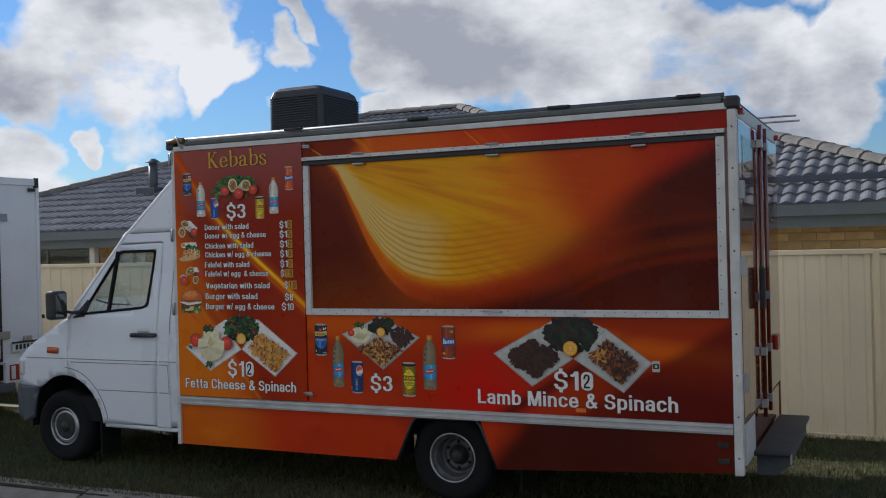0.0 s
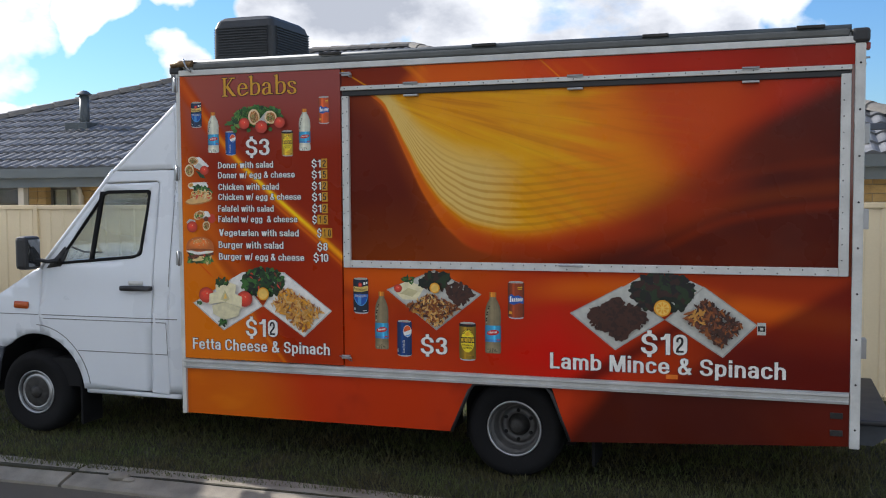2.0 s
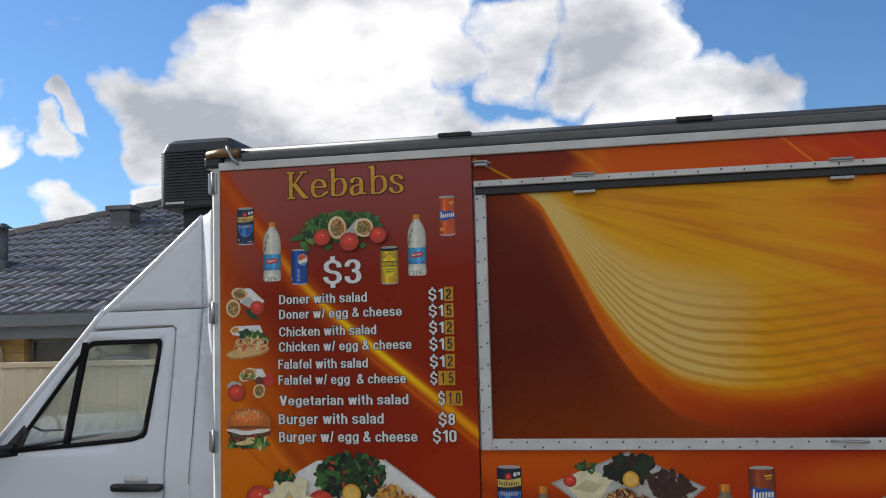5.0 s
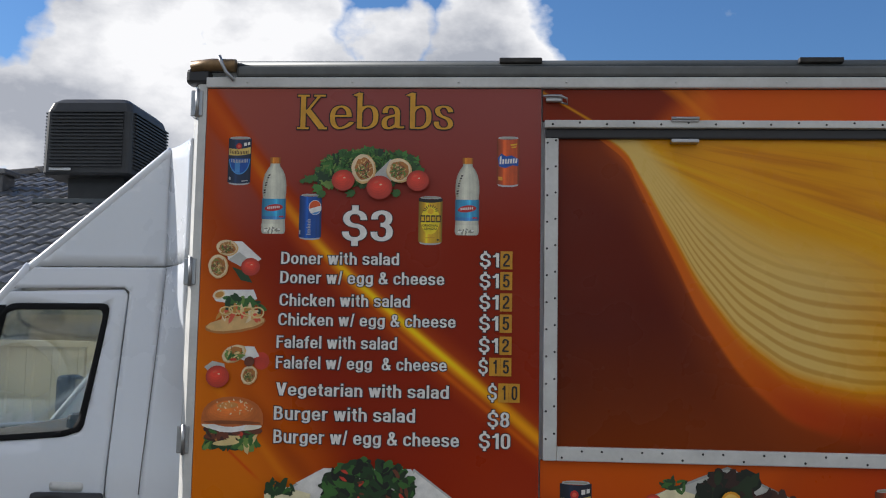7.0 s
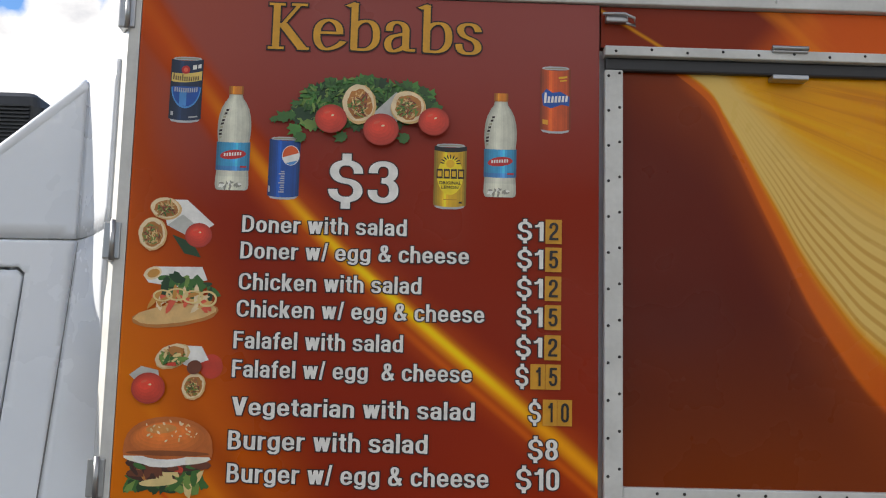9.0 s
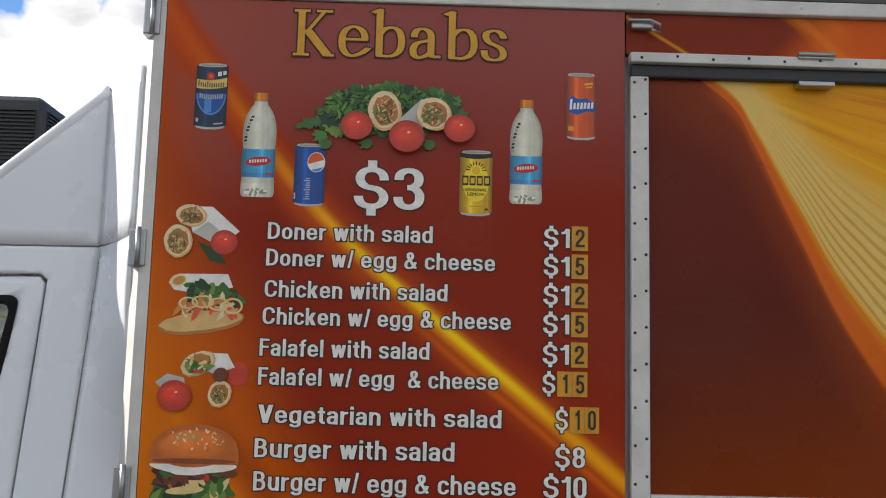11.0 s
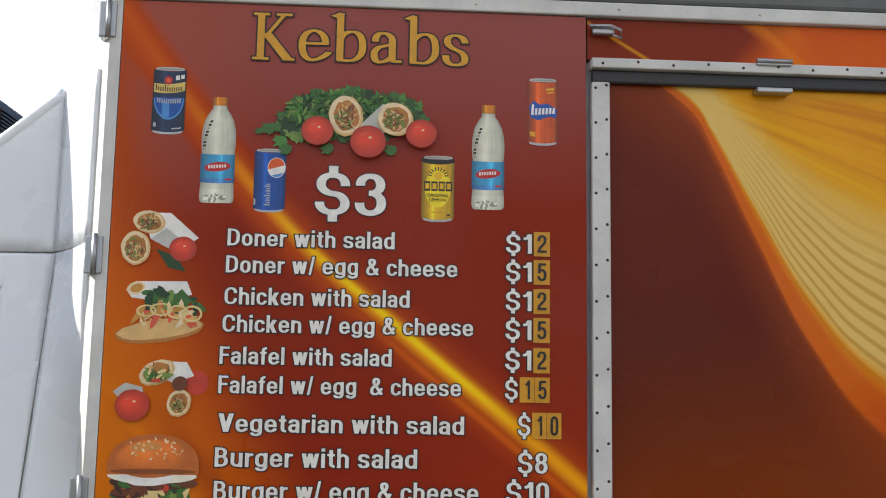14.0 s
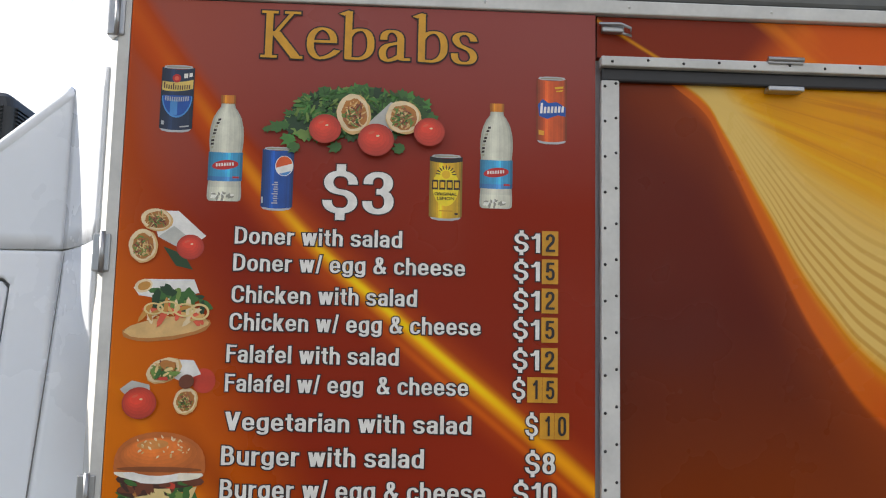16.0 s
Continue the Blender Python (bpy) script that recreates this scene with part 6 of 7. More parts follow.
def can(parent, y, x0, x1, z0, z1, kind, deep=1.0):
    p = Print(y)
    w, h = x1 - x0, z1 - z0
    X = lambda u: x0 + w * u
    Z = lambda v: z0 + h * v
    Zb = lambda u, v: z0 + h * (v - 0.03 * (1 - (2 * u - 1) ** 2))
    band = lambda u0, u1, v0, v1, c, tilt=0.0: p.poly([(X(u0 + (u1 - u0) * k / 8), Zb(u0 + (u1 - u0) * k / 8, v0 + tilt * k / 8)) for k in range(9)] + [(X(u1 - (u1 - u0) * k / 8), Zb(u1 - (u1 - u0) * k / 8, v1 + tilt * (1 - k / 8))) for k in range(9)], c)
    base = {"lemon_blue": "navy", "cola": "blue", "yellow": "yellow", "orange": "can_orange"}[kind]
    # rims, then the barrel over them
    p.poly([(X(0.09), Z(0.0)), (X(0.30), Z(-0.022)), (X(0.70), Z(-0.022)), (X(0.91), Z(0.0)), (X(0.97), Z(0.03)), (X(0.03), Z(0.03))], "silver")
    p.poly([(X(0.03), Z(0.95)), (X(0.97), Z(0.95)), (X(0.91), Z(0.992)), (X(0.70), Z(1.005)), (X(0.30), Z(1.005)), (X(0.09), Z(0.992))], "silver")
    p.poly([(X(0.12), Z(0.965)), (X(0.88), Z(0.965)), (X(0.84), Z(0.985)), (X(0.16), Z(0.985))], "clear_dark")
    if kind == "lemon_blue":
        barrel(p, x0, x1, z0, z1, ((0.04, 0.97, "navy"),), deep=deep)
        p.poly([(X(0.5 + 0.46 * math.cos(a)), Z(0.53 + 0.33 * math.sin(a))) for a in [math.pi + math.pi * k / 16 for k in range(17)]], "blue_light")
        p.poly([(X(0.5 + 0.43 * math.cos(a)), Z(0.54 + 0.31 * math.sin(a))) for a in [math.pi + math.pi * k / 16 for k in range(17)]], "blue")
        band(0.30, 0.52, 0.27, 0.50, "blue_light")
        band(0.03, 0.97, 0.62, 0.76, "can_gold", 0.03)
        for k in range(12):
            band(0.08 + 0.069 * k, 0.115 + 0.069 * k, 0.655, 0.72 + (0.03 if k in (0, 4) else 0), "meat_dark", 0.004)
        for k in range(11):
            band(0.14 + 0.068 * k, 0.175 + 0.068 * k, 0.475, 0.545, "silver")
        p.oval(X(0.46), Z(0.80), w * 0.13, h * 0.065, "cola_red")
        p.oval(X(0.46), Z(0.80), w * 0.07, h * 0.035, "tomato_light")
        band(0.68, 0.80, 0.83, 0.90, "white")
        band(0.84, 0.94, 0.84, 0.90, "white")
        band(0.62, 0.90, 0.08, 0.10, "silver")
        band(0.06, 0.14, 0.10, 0.16, "silver")
    elif kind == "cola":
        barrel(p, x0, x1, z0, z1, ((0.04, 0.97, "blue"),), deep=deep)
        p.oval(X(0.70), Z(0.70), w * 0.285, h * 0.165, "white", n=28)
        p.poly([(X(0.70) + w * 0.26 * math.cos(a), Z(0.705) + h * 0.15 * math.sin(a)) for a in [0.25 + math.pi * k / 12 for k in range(13)]], "can_orange")
        p.poly([(X(0.70) + w * 0.25 * math.cos(a), Z(0.69) + h * 0.145 * math.sin(a)) for a in [-2.2 + 1.7 * k / 12 for k in range(13)]], "blue_light")
        # upright word mark as plain bars
        for k in range(5):
            p.rect(X(0.38 if k % 2 else 0.34), X(0.53), Z(0.09 + 0.074 * k), Z(0.108 + 0.074 * k), "silver")
            p.rect(X(0.40), X(0.52), Z(0.126 + 0.074 * k), Z(0.142 + 0.074 * k), "silver")
        band(0.02, 0.07, 0.10, 0.20, "silver")
    elif kind == "yellow":
        barrel(p, x0, x1, z0, z1, ((0.04, 0.90, "yellow"), (0.90, 0.97, "black")), deep=deep)
        p.oval(X(0.5), Z(0.50), w * 0.40, h * 0.30, tone("yellow", 1.2), n=24)
        p.oval(X(0.5), Z(0.69), w * 0.13, h * 0.065, "yellow", n=18)
        for k in range(9):
            a = radians(5 + k * 21)
            p.oval(X(0.5) + w * 0.25 * math.cos(a), Z(0.685) + h * 0.115 * math.sin(a), w * 0.075, h * 0.010, "outline", math.degrees(a), 8)
        # word mark: dark outlined blocks
        for k in range(4):
            p.rect(X(0.08 + 0.22 * k), X(0.27 + 0.22 * k), Z(0.455), Z(0.605), "outline")
            p.rect(X(0.115 + 0.22 * k), X(0.235 + 0.22 * k), Z(0.485), Z(0.575), "yellow")
        p.rect(X(0.3), X(0.72), Z(0.12), Z(0.135), "yellow_dark")
        p.rect(X(0.78), X(0.88), Z(0.07), Z(0.10), "outline")
    else:
        barrel(p, x0, x1, z0, z1, ((0.04, 0.97, "can_orange"),), deep=deep)
        p.poly([(X(0.05), Z(0.57)), (X(0.20), Z(0.66)), (X(0.40), Z(0.60)), (X(0.66), Z(0.62)), (X(0.96), Z(0.54)), (X(0.95), Z(0.40)), (X(0.70), Z(0.42)), (X(0.36), Z(0.36)), (X(0.10), Z(0.40))], "blue")
        for k in range(7):
            p.poly([(X(0.12 + 0.115 * k), Z(0.44 + 0.004 * k)), (X(0.20 + 0.115 * k), Z(0.44 + 0.004 * k)), (X(0.215 + 0.115 * k), Z((0.60 if k == 0 else 0.54) + 0.003 * k)), (X(0.145 + 0.115 * k), Z((0.60 if k == 0 else 0.54) + 0.003 * k))], "white")
        band(0.60, 0.88, 0.845, 0.875, "yellow")
        band(0.64, 0.86, 0.80, 0.82, "yellow")
        band(0.08, 0.26, 0.13, 0.20, "citrus")
    p.done("can_picture", parent, "printed picture of a drink can")
    if kind == "yellow":
        for word, u, v in (("ORIGINAL", 0.16, 0.365), ("LEMON", 0.24, 0.295)):
            tiny = part("lettering", letters(word, X(u), X(1 - u), Z(v), h * 0.05, p.y - 0.0005, 0.01), ink("outline", PALETTE["outline"]), parent, "tiny dark lettering")
            tiny["kind"] = "stuff"


def bottle(parent, y, x0, x1, z0, z1, liquid="clear"):
    p = Print(y)
    w, h = x1 - x0, z1 - z0
    X = lambda u: x0 + w * u
    Z = lambda v: z0 + h * v
    # body: rows of (half width, height), strips shaded round
    rows = [(0.40, 0.0), (0.46, 0.015), (0.48, 0.05), (0.47, 0.13), (0.455, 0.19), (0.455, 0.47), (0.48, 0.55), (0.48, 0.63), (0.46, 0.70), (0.40, 0.78), (0.30, 0.845), (0.21, 0.885), (0.185, 0.93)]
    cols = 14
    grid = [[p.bm.verts.new((X(0.5 + hw * (2 * i / cols - 1)), p.y, Z(v))) for i in range(cols + 1)] for hw, v in rows]
    for r, (a, b) in enumerate(zip(grid, grid[1:])):
        for i in range(cols):
            u = (i + 0.5) / cols
            k = 0.66 + 0.30 * math.sin(math.pi * u) ** 0.5 + 0.10 * math.exp(-((u - 0.40) / 0.14) ** 2) + (0.06 if r < 3 else 0)
            key = tone(liquid, round(k * 20) / 20)
            if key not in p.slots:
                p.slots.append(key)
            f = p.bm.faces.new((a[i], a[i + 1], b[i + 1], b[i]))
            f.normal_update()
            if f.normal.y > 0:
                f.normal_flip()
            f.material_index = p.slots.index(key)
    p.y -= 0.0001
    # dark marks up the shoulder
    for k in range(9):
        v = 0.49 + 0.033 * k
        u = 0.055 + 0.0028 * k * k
        p.poly([(X(u), Z(v)), (X(u + 0.085), Z(v + 0.004)), (X(u + 0.09), Z(v + 0.024)), (X(u + 0.01), Z(v + 0.021))], "outline" if k % 3 else "clear_dark")
    barrel(p, X(0.02), X(0.98), Z(0.19), Z(0.46), ((0.0, 0.16, "blue_light"), (0.16, 1.0, "sky_blue")), 0.02, 14, 0.6)
    p.poly([(X(0.5 + 0.37 * math.cos(a)), Z(0.335 + 0.050 * math.sin(a) * (1.0 if math.sin(a) > 0 else 0.8) + 0.012 * math.cos(a))) for a in [2 * math.pi * k / 20 for k in range(20)]], "cola_red")
    for k in range(7):
        p.rect(X(0.24 + 0.075 * k), X(0.285 + 0.075 * k), Z(0.322 + 0.002 * k), Z(0.352 + 0.002 * k), "white")
    p.rect(X(0.72), X(0.90), Z(0.215), Z(0.232), "cola_red")
    p.scatter(X(0.5), Z(0.05), w * 0.34, h * 0.03, 16, w * 0.05, [tone(liquid, 0.7), tone(liquid, 1.15)])
    barrel(p, X(0.29), X(0.71), Z(0.92), Z(1.0), ((0.0, 1.0, "cap"),), 0.0, 8, 0.3)
    p.done("bottle_picture", parent, "printed picture of a drink bottle")


def wrap_end(p, x, z, rx, rz, turn=0):
    """A rolled flatbread seen end on, with its filling."""
    p.oval(x, z, rx, rz, "bread", turn, 24, 0.03)
    p.oval(x - rx * 0.06, z + rz * 0.05, rx * 0.93, rz * 0.93, "bread_light", turn, 24, 0.04)
    p.oval(x, z, rx * 0.74, rz * 0.74, "bread_dark", turn, 22, 0.08)
    p.scatter(x, z, rx * 0.60, rz * 0.60, 60, rx * 0.11, ["strip", "strip_dark", "bread", "leaf_light", "bread_dark"], long=2.2)
    p.scatter(x - rx * 0.1, z - rz * 0.15, rx * 0.5, rz * 0.45, 50, rx * 0.075, ["strip", "leaf_light", "leaf_light", "onion", "leaf", "strip_dark"], long=1.9)


def frill(p, x, z, r, colour, turn=0.0):
    """A curly lettuce leaf: jagged lobes round a paler heart."""
    n = 18
    pts = []
    for i in range(n):
        a = 2 * math.pi * i / n
        k = r * ((1.0 if i % 2 else 0.68) + p.rng.uniform(-0.16, 0.16)) * (1.0 + 0.35 * math.cos(a - radians(turn)))
        pts.append((x + k * math.cos(a), z + k * 0.85 * math.sin(a)))
    p.poly(pts, colour)


def tomato(p, x, z, r):
    p.oval(x, z, r, r * 0.92, tone("tomato", 0.86), n=26)
    for k in range(5):
        p.oval(x - r * 0.04 * k, z + r * 0.05 * k, r * (0.93 - 0.14 * k), r * (0.85 - 0.14 * k), tone("tomato", 0.95 + 0.06 * k), n=22)
    p.oval(x - r * 0.25, z + r * 0.40, r * 0.20, r * 0.08, "tomato_light", 20, 10)
    p.oval(x + r * 0.1, z + r * 0.22, r * 0.10, r * 0.06, "bread_light", 10, 8)


def lines(parent, y, text, x0, x1, z0, h, bold=0.0):
    """A line of white vinyl letters with dark keylines."""
    return vinyl(parent, y, text, x0, x1, z0, h, bold=bold)


# ---- vinyl lettering ----
# Grotesque alphabet as pen strokes: capitals are 1 high. Each glyph: width, strokes.
# A stroke is a run of (x, z, corner radius); "loop" closes it; "bar" is a slanting stem with level ends.


def ring(x0, x1, z0, z1, r):
    return ("loop", [(x0, z0, r), (x1, z0, r), (x1, z1, r), (x0, z1, r)])


def run(*pts):
    return ("run", [(p[0], p[1], p[2] if len(p) > 2 else 0.0) for p in pts])


def bar(x0, z0, x1, z1, d=0.105):
    return ("bar", [(x0, z0, d), (x1, z1, d)])


ARCH = run((.11, .42), (.11, .655, .19), (.49, .655, .19), (.49, 0))
BOWL = ring(.11, .51, .07, .66, .21)
S_CAP = run((.57, .68), (.56, .925, .2), (.11, .925, .2), (.11, .54, .18), (.57, .46, .18), (.57, .075, .2), (.10, .075, .2), (.09, .31))
GLYPHS = {
    "D": (.70, [run((.11, 0), (.11, 1)), run((.11, .925), (.59, .925, .3), (.59, .075, .3), (.11, .075))]),
    "C": (.72, [run((.61, .65), (.60, .925, .22), (.11, .925, .27), (.11, .075, .27), (.60, .075, .22), (.62, .36))]),
    "F": (.56, [run((.11, 0), (.11, 1)), run((.11, .925), (.56, .925)), run((.11, .52), (.52, .52))]),
    "B": (.67, [run((.11, 0), (.11, 1)), run((.11, .925), (.50, .925, .19), (.50, .53, .19), (.11, .53)), run((.11, .53), (.55, .53, .2), (.55, .075, .2), (.11, .075))]),
    "V": (.74, [bar(.12, 1, .37, 0, .12), bar(.37, 0, .62, 1, .12)]),
    "L": (.56, [run((.11, 0), (.11, 1)), run((.11, .08), (.56, .08))]),
    "M": (.90, [run((.11, 0), (.11, 1)), run((.79, 0), (.79, 1)), bar(.15, 1, .45, 0), bar(.45, 0, .75, 1)]),
    "S": (.68, [S_CAP]),
    "o": (.62, [ring(.11, .51, .07, .66, .22)]),
    "n": (.60, [run((.11, 0), (.11, .73)), ARCH]),
    "h": (.60, [run((.11, 0), (.11, 1)), ARCH]),
    "m": (.90, [run((.11, 0), (.11, .73)), run((.11, .42), (.11, .655, .17), (.45, .655, .17), (.45, 0)), run((.45, .42), (.45, .655, .17), (.79, .655, .17), (.79, 0))]),
    "u": (.60, [run((.49, 0), (.49, .73)), run((.49, .31), (.49, .075, .19), (.11, .075, .19), (.11, .73))]),
    "r": (.40, [run((.11, 0), (.11, .73)), run((.11, .38), (.11, .64, .2), (.40, .64))]),
    "e": (.62, [run((.11, .365), (.53, .365)), run((.51, .29), (.51, .66, .21), (.11, .66, .21), (.11, .07, .21), (.49, .07, .17), (.54, .22))]),
    "c": (.58, [run((.50, .49), (.48, .66, .16), (.11, .66, .2), (.11, .07, .2), (.48, .07, .16), (.51, .25))]),
    "a": (.57, [run((.11, .51), (.11, .66, .12), (.46, .66, .15), (.46, 0)), run((.46, .40), (.10, .40, .14), (.10, .07, .14), (.40, .07, .14), (.46, .24))]),
    "s": (.57, [run((.47, .52), (.46, .66, .13), (.10, .66, .13), (.10, .40, .12), (.47, .33, .12), (.47, .07, .13), (.10, .07, .13), (.09, .22))]),
    "d": (.62, [run((.51, 0), (.51, 1)), BOWL]),
    "b": (.62, [run((.11, 0), (.11, 1)), BOWL]),
    "p": (.62, [run((.11, -.22), (.11, .73)), BOWL]),
    "g": (.62, [BOWL, run((.51, .73), (.51, -.14, .16), (.13, -.14, .13), (.11, -.02))]),
    "i": (.22, [run((.11, 0), (.11, .73)), run((.11, .84), (.11, 1))]),
    "l": (.22, [run((.11, 0), (.11, 1))]),
    "t": (.38, [run((.19, .92), (.19, .075, .14), (.37, .07)), run((.01, .66), (.37, .66))]),
    "f": (.38, [run((.18, 0), (.18, .93, .15), (.38, .93)), run((.01, .66), (.36, .66))]),
    "k": (.60, [run((.11, 0), (.11, 1)), bar(.22, .28, .47, .73, .12), bar(.27, .42, .48, 0, .12)]),
    "w": (.84, [bar(.105, .73, .25, 0, .10), bar(.25, 0, .42, .73, .10), bar(.42, .73, .59, 0, .10), bar(.59, 0, .735, .73, .10)]),
    "/": (.34, [bar(.07, -.04, .27, 1.03, .07)]),
    "&": (.74, [run((.66, .04), (.23, .68)), run((.24, .66), (.22, .74, .05), (.22, .93, .11), (.47, .93, .11), (.47, .73)), run((.47, .75), (.45, .62, .1), (.11, .42, .14), (.11, .07, .15), (.50, .07, .2), (.65, .42))]),
    "0": (.60, [ring(.11, .49, .07, .93, .2)]),
    "1": (.44, [run((.33, 0), (.33, 1)), run((.04, .76), (.22, .79, .08), (.31, .98))]),
    "2": (.60, [run((.10, .66), (.10, .93, .18), (.49, .93, .19), (.49, .58, .14), (.12, .24, .08), (.11, .10)), run((.01, .08), (.59, .08))]),
    "3": (.60, [run((.10, .70), (.10, .925, .18), (.48, .925, .18), (.48, .53, .18), (.26, .53)), run((.26, .53), (.50, .53, .2), (.50, .075, .2), (.10, .075, .18), (.09, .31))]),
    "5": (.60, [run((.55, .925), (.12, .925)), run((.15, .97), (.12, .44)), run((.12, .47), (.14, .60, .1), (.49, .60, .2), (.49, .07, .2), (.10, .07, .18), (.09, .27))]),
    "8": (.60, [ring(.13, .47, .53, .93, .18), ring(.11, .49, .07, .53, .2)]),
    "$": (.68, [S_CAP, run((.34, 1.14), (.34, .88)), run((.34, .12), (.34, -.14))]),
}
SERIF_GLYPHS = {
    "K": (.86, [run((.17, .02), (.17, .98)), run((.01, .972), (.34, .972)), run((.01, .028), (.34, .028)), bar(.25, .47, .64, .98, .045), run((.47, .972), (.80, .972)), bar(.29, .56, .74, .0, .105), run((.62, .024), (.86, .024))]),
    "e": (.66, [run((.14, .385), (.58, .385)), run((.57, .36), (.57, .66, .24), (.10, .66, .28), (.10, .03, .29), (.50, .03, .22), (.65, .21))]),
    "b": (.72, [run((.16, .04), (.16, 1.05)), run((.01, .97), (.20, 1.05)), run((.16, .50), (.26, .66, .12), (.62, .66, .27), (.62, .03, .28), (.11, .05))]),
    "a": (.68, [run((.11, .47), (.12, .655, .13), (.46, .655, .17), (.46, .06, .05), (.66, .06)), run((.46, .42), (.09, .33, .13), (.09, .03, .15), (.30, .03, .12), (.46, .15))]),
    "s": (.54, [run((.46, .50), (.44, .66, .15), (.09, .66, .15), (.09, .43, .12), (.46, .28, .12), (.46, .03, .15), (.08, .03, .14), (.06, .23))]),
}


def softened(pts, closed):
    """Round the corners of a run of (x, z, radius)."""
    m, out = len(pts), []
    for i, (x, z, r) in enumerate(pts):
        p = Vector((x, z))
        if r == 0 or (not closed and i in (0, m - 1)):
            out.append(p)
            continue
        a, b = Vector(pts[i - 1][:2]) - p, Vector(pts[(i + 1) % m][:2]) - p
        ka = min(r, a.length * (0.5 if closed or 0 < i - 1 else 0.98))
        kb = min(r, b.length * (0.5 if closed or i + 1 < m - 1 else 0.98))
        s, e = p + a.normalized() * ka, p + b.normalized() * kb
        c1, c2 = s.lerp(p, 0.56), e.lerp(p, 0.56)
        for j in range(8):
            t = j / 7
            out.append((1 - t) ** 3 * s + 3 * t * (1 - t) ** 2 * c1 + 3 * t * t * (1 - t) * c2 + t ** 3 * e)
    clean = [out[0]]
    for p in out[1:]:
        if (p - clean[-1]).length > 1e-4:
            clean.append(p)
    if closed and (clean[0] - clean[-1]).length < 1e-4:
        clean.pop()
    return clean


def stroke(bm, kind, pts, pen, grow, place, mi):
    """One pen stroke as a flat ribbon; pen: half widths and slant of an oval nib."""
    pa, pb, slant = pen[0] + grow, pen[1] + grow, radians(pen[2])
    if kind == "bar":
        (x0, z0, d), (x1, z1, _) = pts
        if z0 > z1:
            x0, z0, x1, z1 = x1, z1, x0, z0
        lean = (x1 - x0) / (z1 - z0)
        d += grow * math.hypot(1, lean)
        x0, z0, x1, z1 = x0 - lean * grow, z0 - grow, x1 + lean * grow, z1 + grow
        bm.faces.new([bm.verts.new(place(u, v)) for u, v in ((x0 - d, z0), (x0 + d, z0), (x1 + d, z1), (x1 - d, z1))]).material_index = mi
        return
    closed = kind == "loop"
    line = softened(pts, closed)
    if not closed and grow:
        line[0] = line[0] + (line[0] - line[1]).normalized() * grow
        line[-1] = line[-1] + (line[-1] - line[-2]).normalized() * grow
    n, left, right = len(line), [], []
    c, s = math.cos(slant), math.sin(slant)
    for i, p in enumerate(line):
        a = line[i - 1] if (closed or i) else p
        b = line[(i + 1) % n] if (closed or i < n - 1) else p
        d = (b - a).normalized()
        u, v = -d.y * c + d.x * s, d.y * s + d.x * c
        k = math.hypot(pa * u, pb * v)
        ou, ov = pa * pa * u / k, pb * pb * v / k
        off = Vector((ou * c + ov * s, -ou * s + ov * c))
        left.append(bm.verts.new(place(*(p + off))))
        right.append(bm.verts.new(place(*(p - off))))
    for i in range(n if closed else n - 1):
        j = (i + 1) % n
        bm.faces.new((left[i], left[j], right[j], right[i])).material_index = mi


SANS_PEN, SERIF_PEN = (0.088, 0.062, 0.0), (0.072, 0.027, 0.0)


def vinyl(parent, y, text, x0, x1, z0, h, fill="white", edge="outline", rim=0.0028, bold=0.0, font=None, pen=SANS_PEN, gap=0.075, name="letter"):
    """Cut letters from x0 to x1 on the baseline z0, each with its keyline: one part a letter."""
    font = font or GLYPHS
    widths = [0.26 if ch == " " else font[ch][0] for ch in text]
    total = sum(widths) + gap * (len(text) - 1)
    sx, x = (x1 - x0) / total, x0
    pen, odd = (pen[0] + bold, pen[1] + bold, pen[2]), 0
    rim /= h
    for ch, w in zip(text, widths):
        if ch != " ":
            odd = 1 - odd
            bm, depth = bmesh.new(), 5 * odd
            for grow, base, mi in (((rim, 0.0008, 0), (0.0, 0.0022, 1)) if rim else ((0.0, 0.0022, 0),)):
                for kind, pts in font[ch][1]:
                    depth += 1
                    yy = y - base - 0.00005 * depth
                    stroke(bm, kind, pts, pen, grow, lambda u, v: (x + u * sx, yy, z0 + v * h), mi)
            bm.normal_update()
            for f in bm.faces:
                if f.normal.y > 0:
                    f.normal_flip()
            part(name, bm, [ink(edge, PALETTE[edge]), ink(fill, PALETTE[fill])] if rim else ink(fill, PALETTE[fill]), parent)
        x += (w + gap) * sx
    return parent


def price(parent, y, x0, x1, z0, z1, white, sticky):
    """Price with the last figures on small yellow stickers."""
    h = z1 - z0
    if not sticky:
        vinyl(parent, y, white, x0, x1, z0, h, name="figure")
        return
    per = (x1 - x0) / (len(white) + len(sticky))
    w1 = x0 + per * (1.86 if len(white) > 1 else 0.92)
    vinyl(parent, y, white, x0, w1, z0, h, name="figure")
    s0 = w1 + per * 0.10
    each = (x1 + 0.004 - s0) / len(sticky)
    for i, ch in enumerate(sticky):
        a = s0 + i * each
        st = Print(y - 0.0030)
        st.rect(a, a + each - (0.001 if i + 1 < len(sticky) else 0), z0 - 0.007, z1 + 0.007, "sticker")
        st.done("price_sticker", parent, "yellow price sticker")
        pad = each * (0.22 if ch != "1" else 0.34)
        vinyl(parent, y - 0.0032, ch, a + pad, a + each - pad * 0.9, z0 + h * 0.04, h * 0.94, "black", rim=0, name="figure")


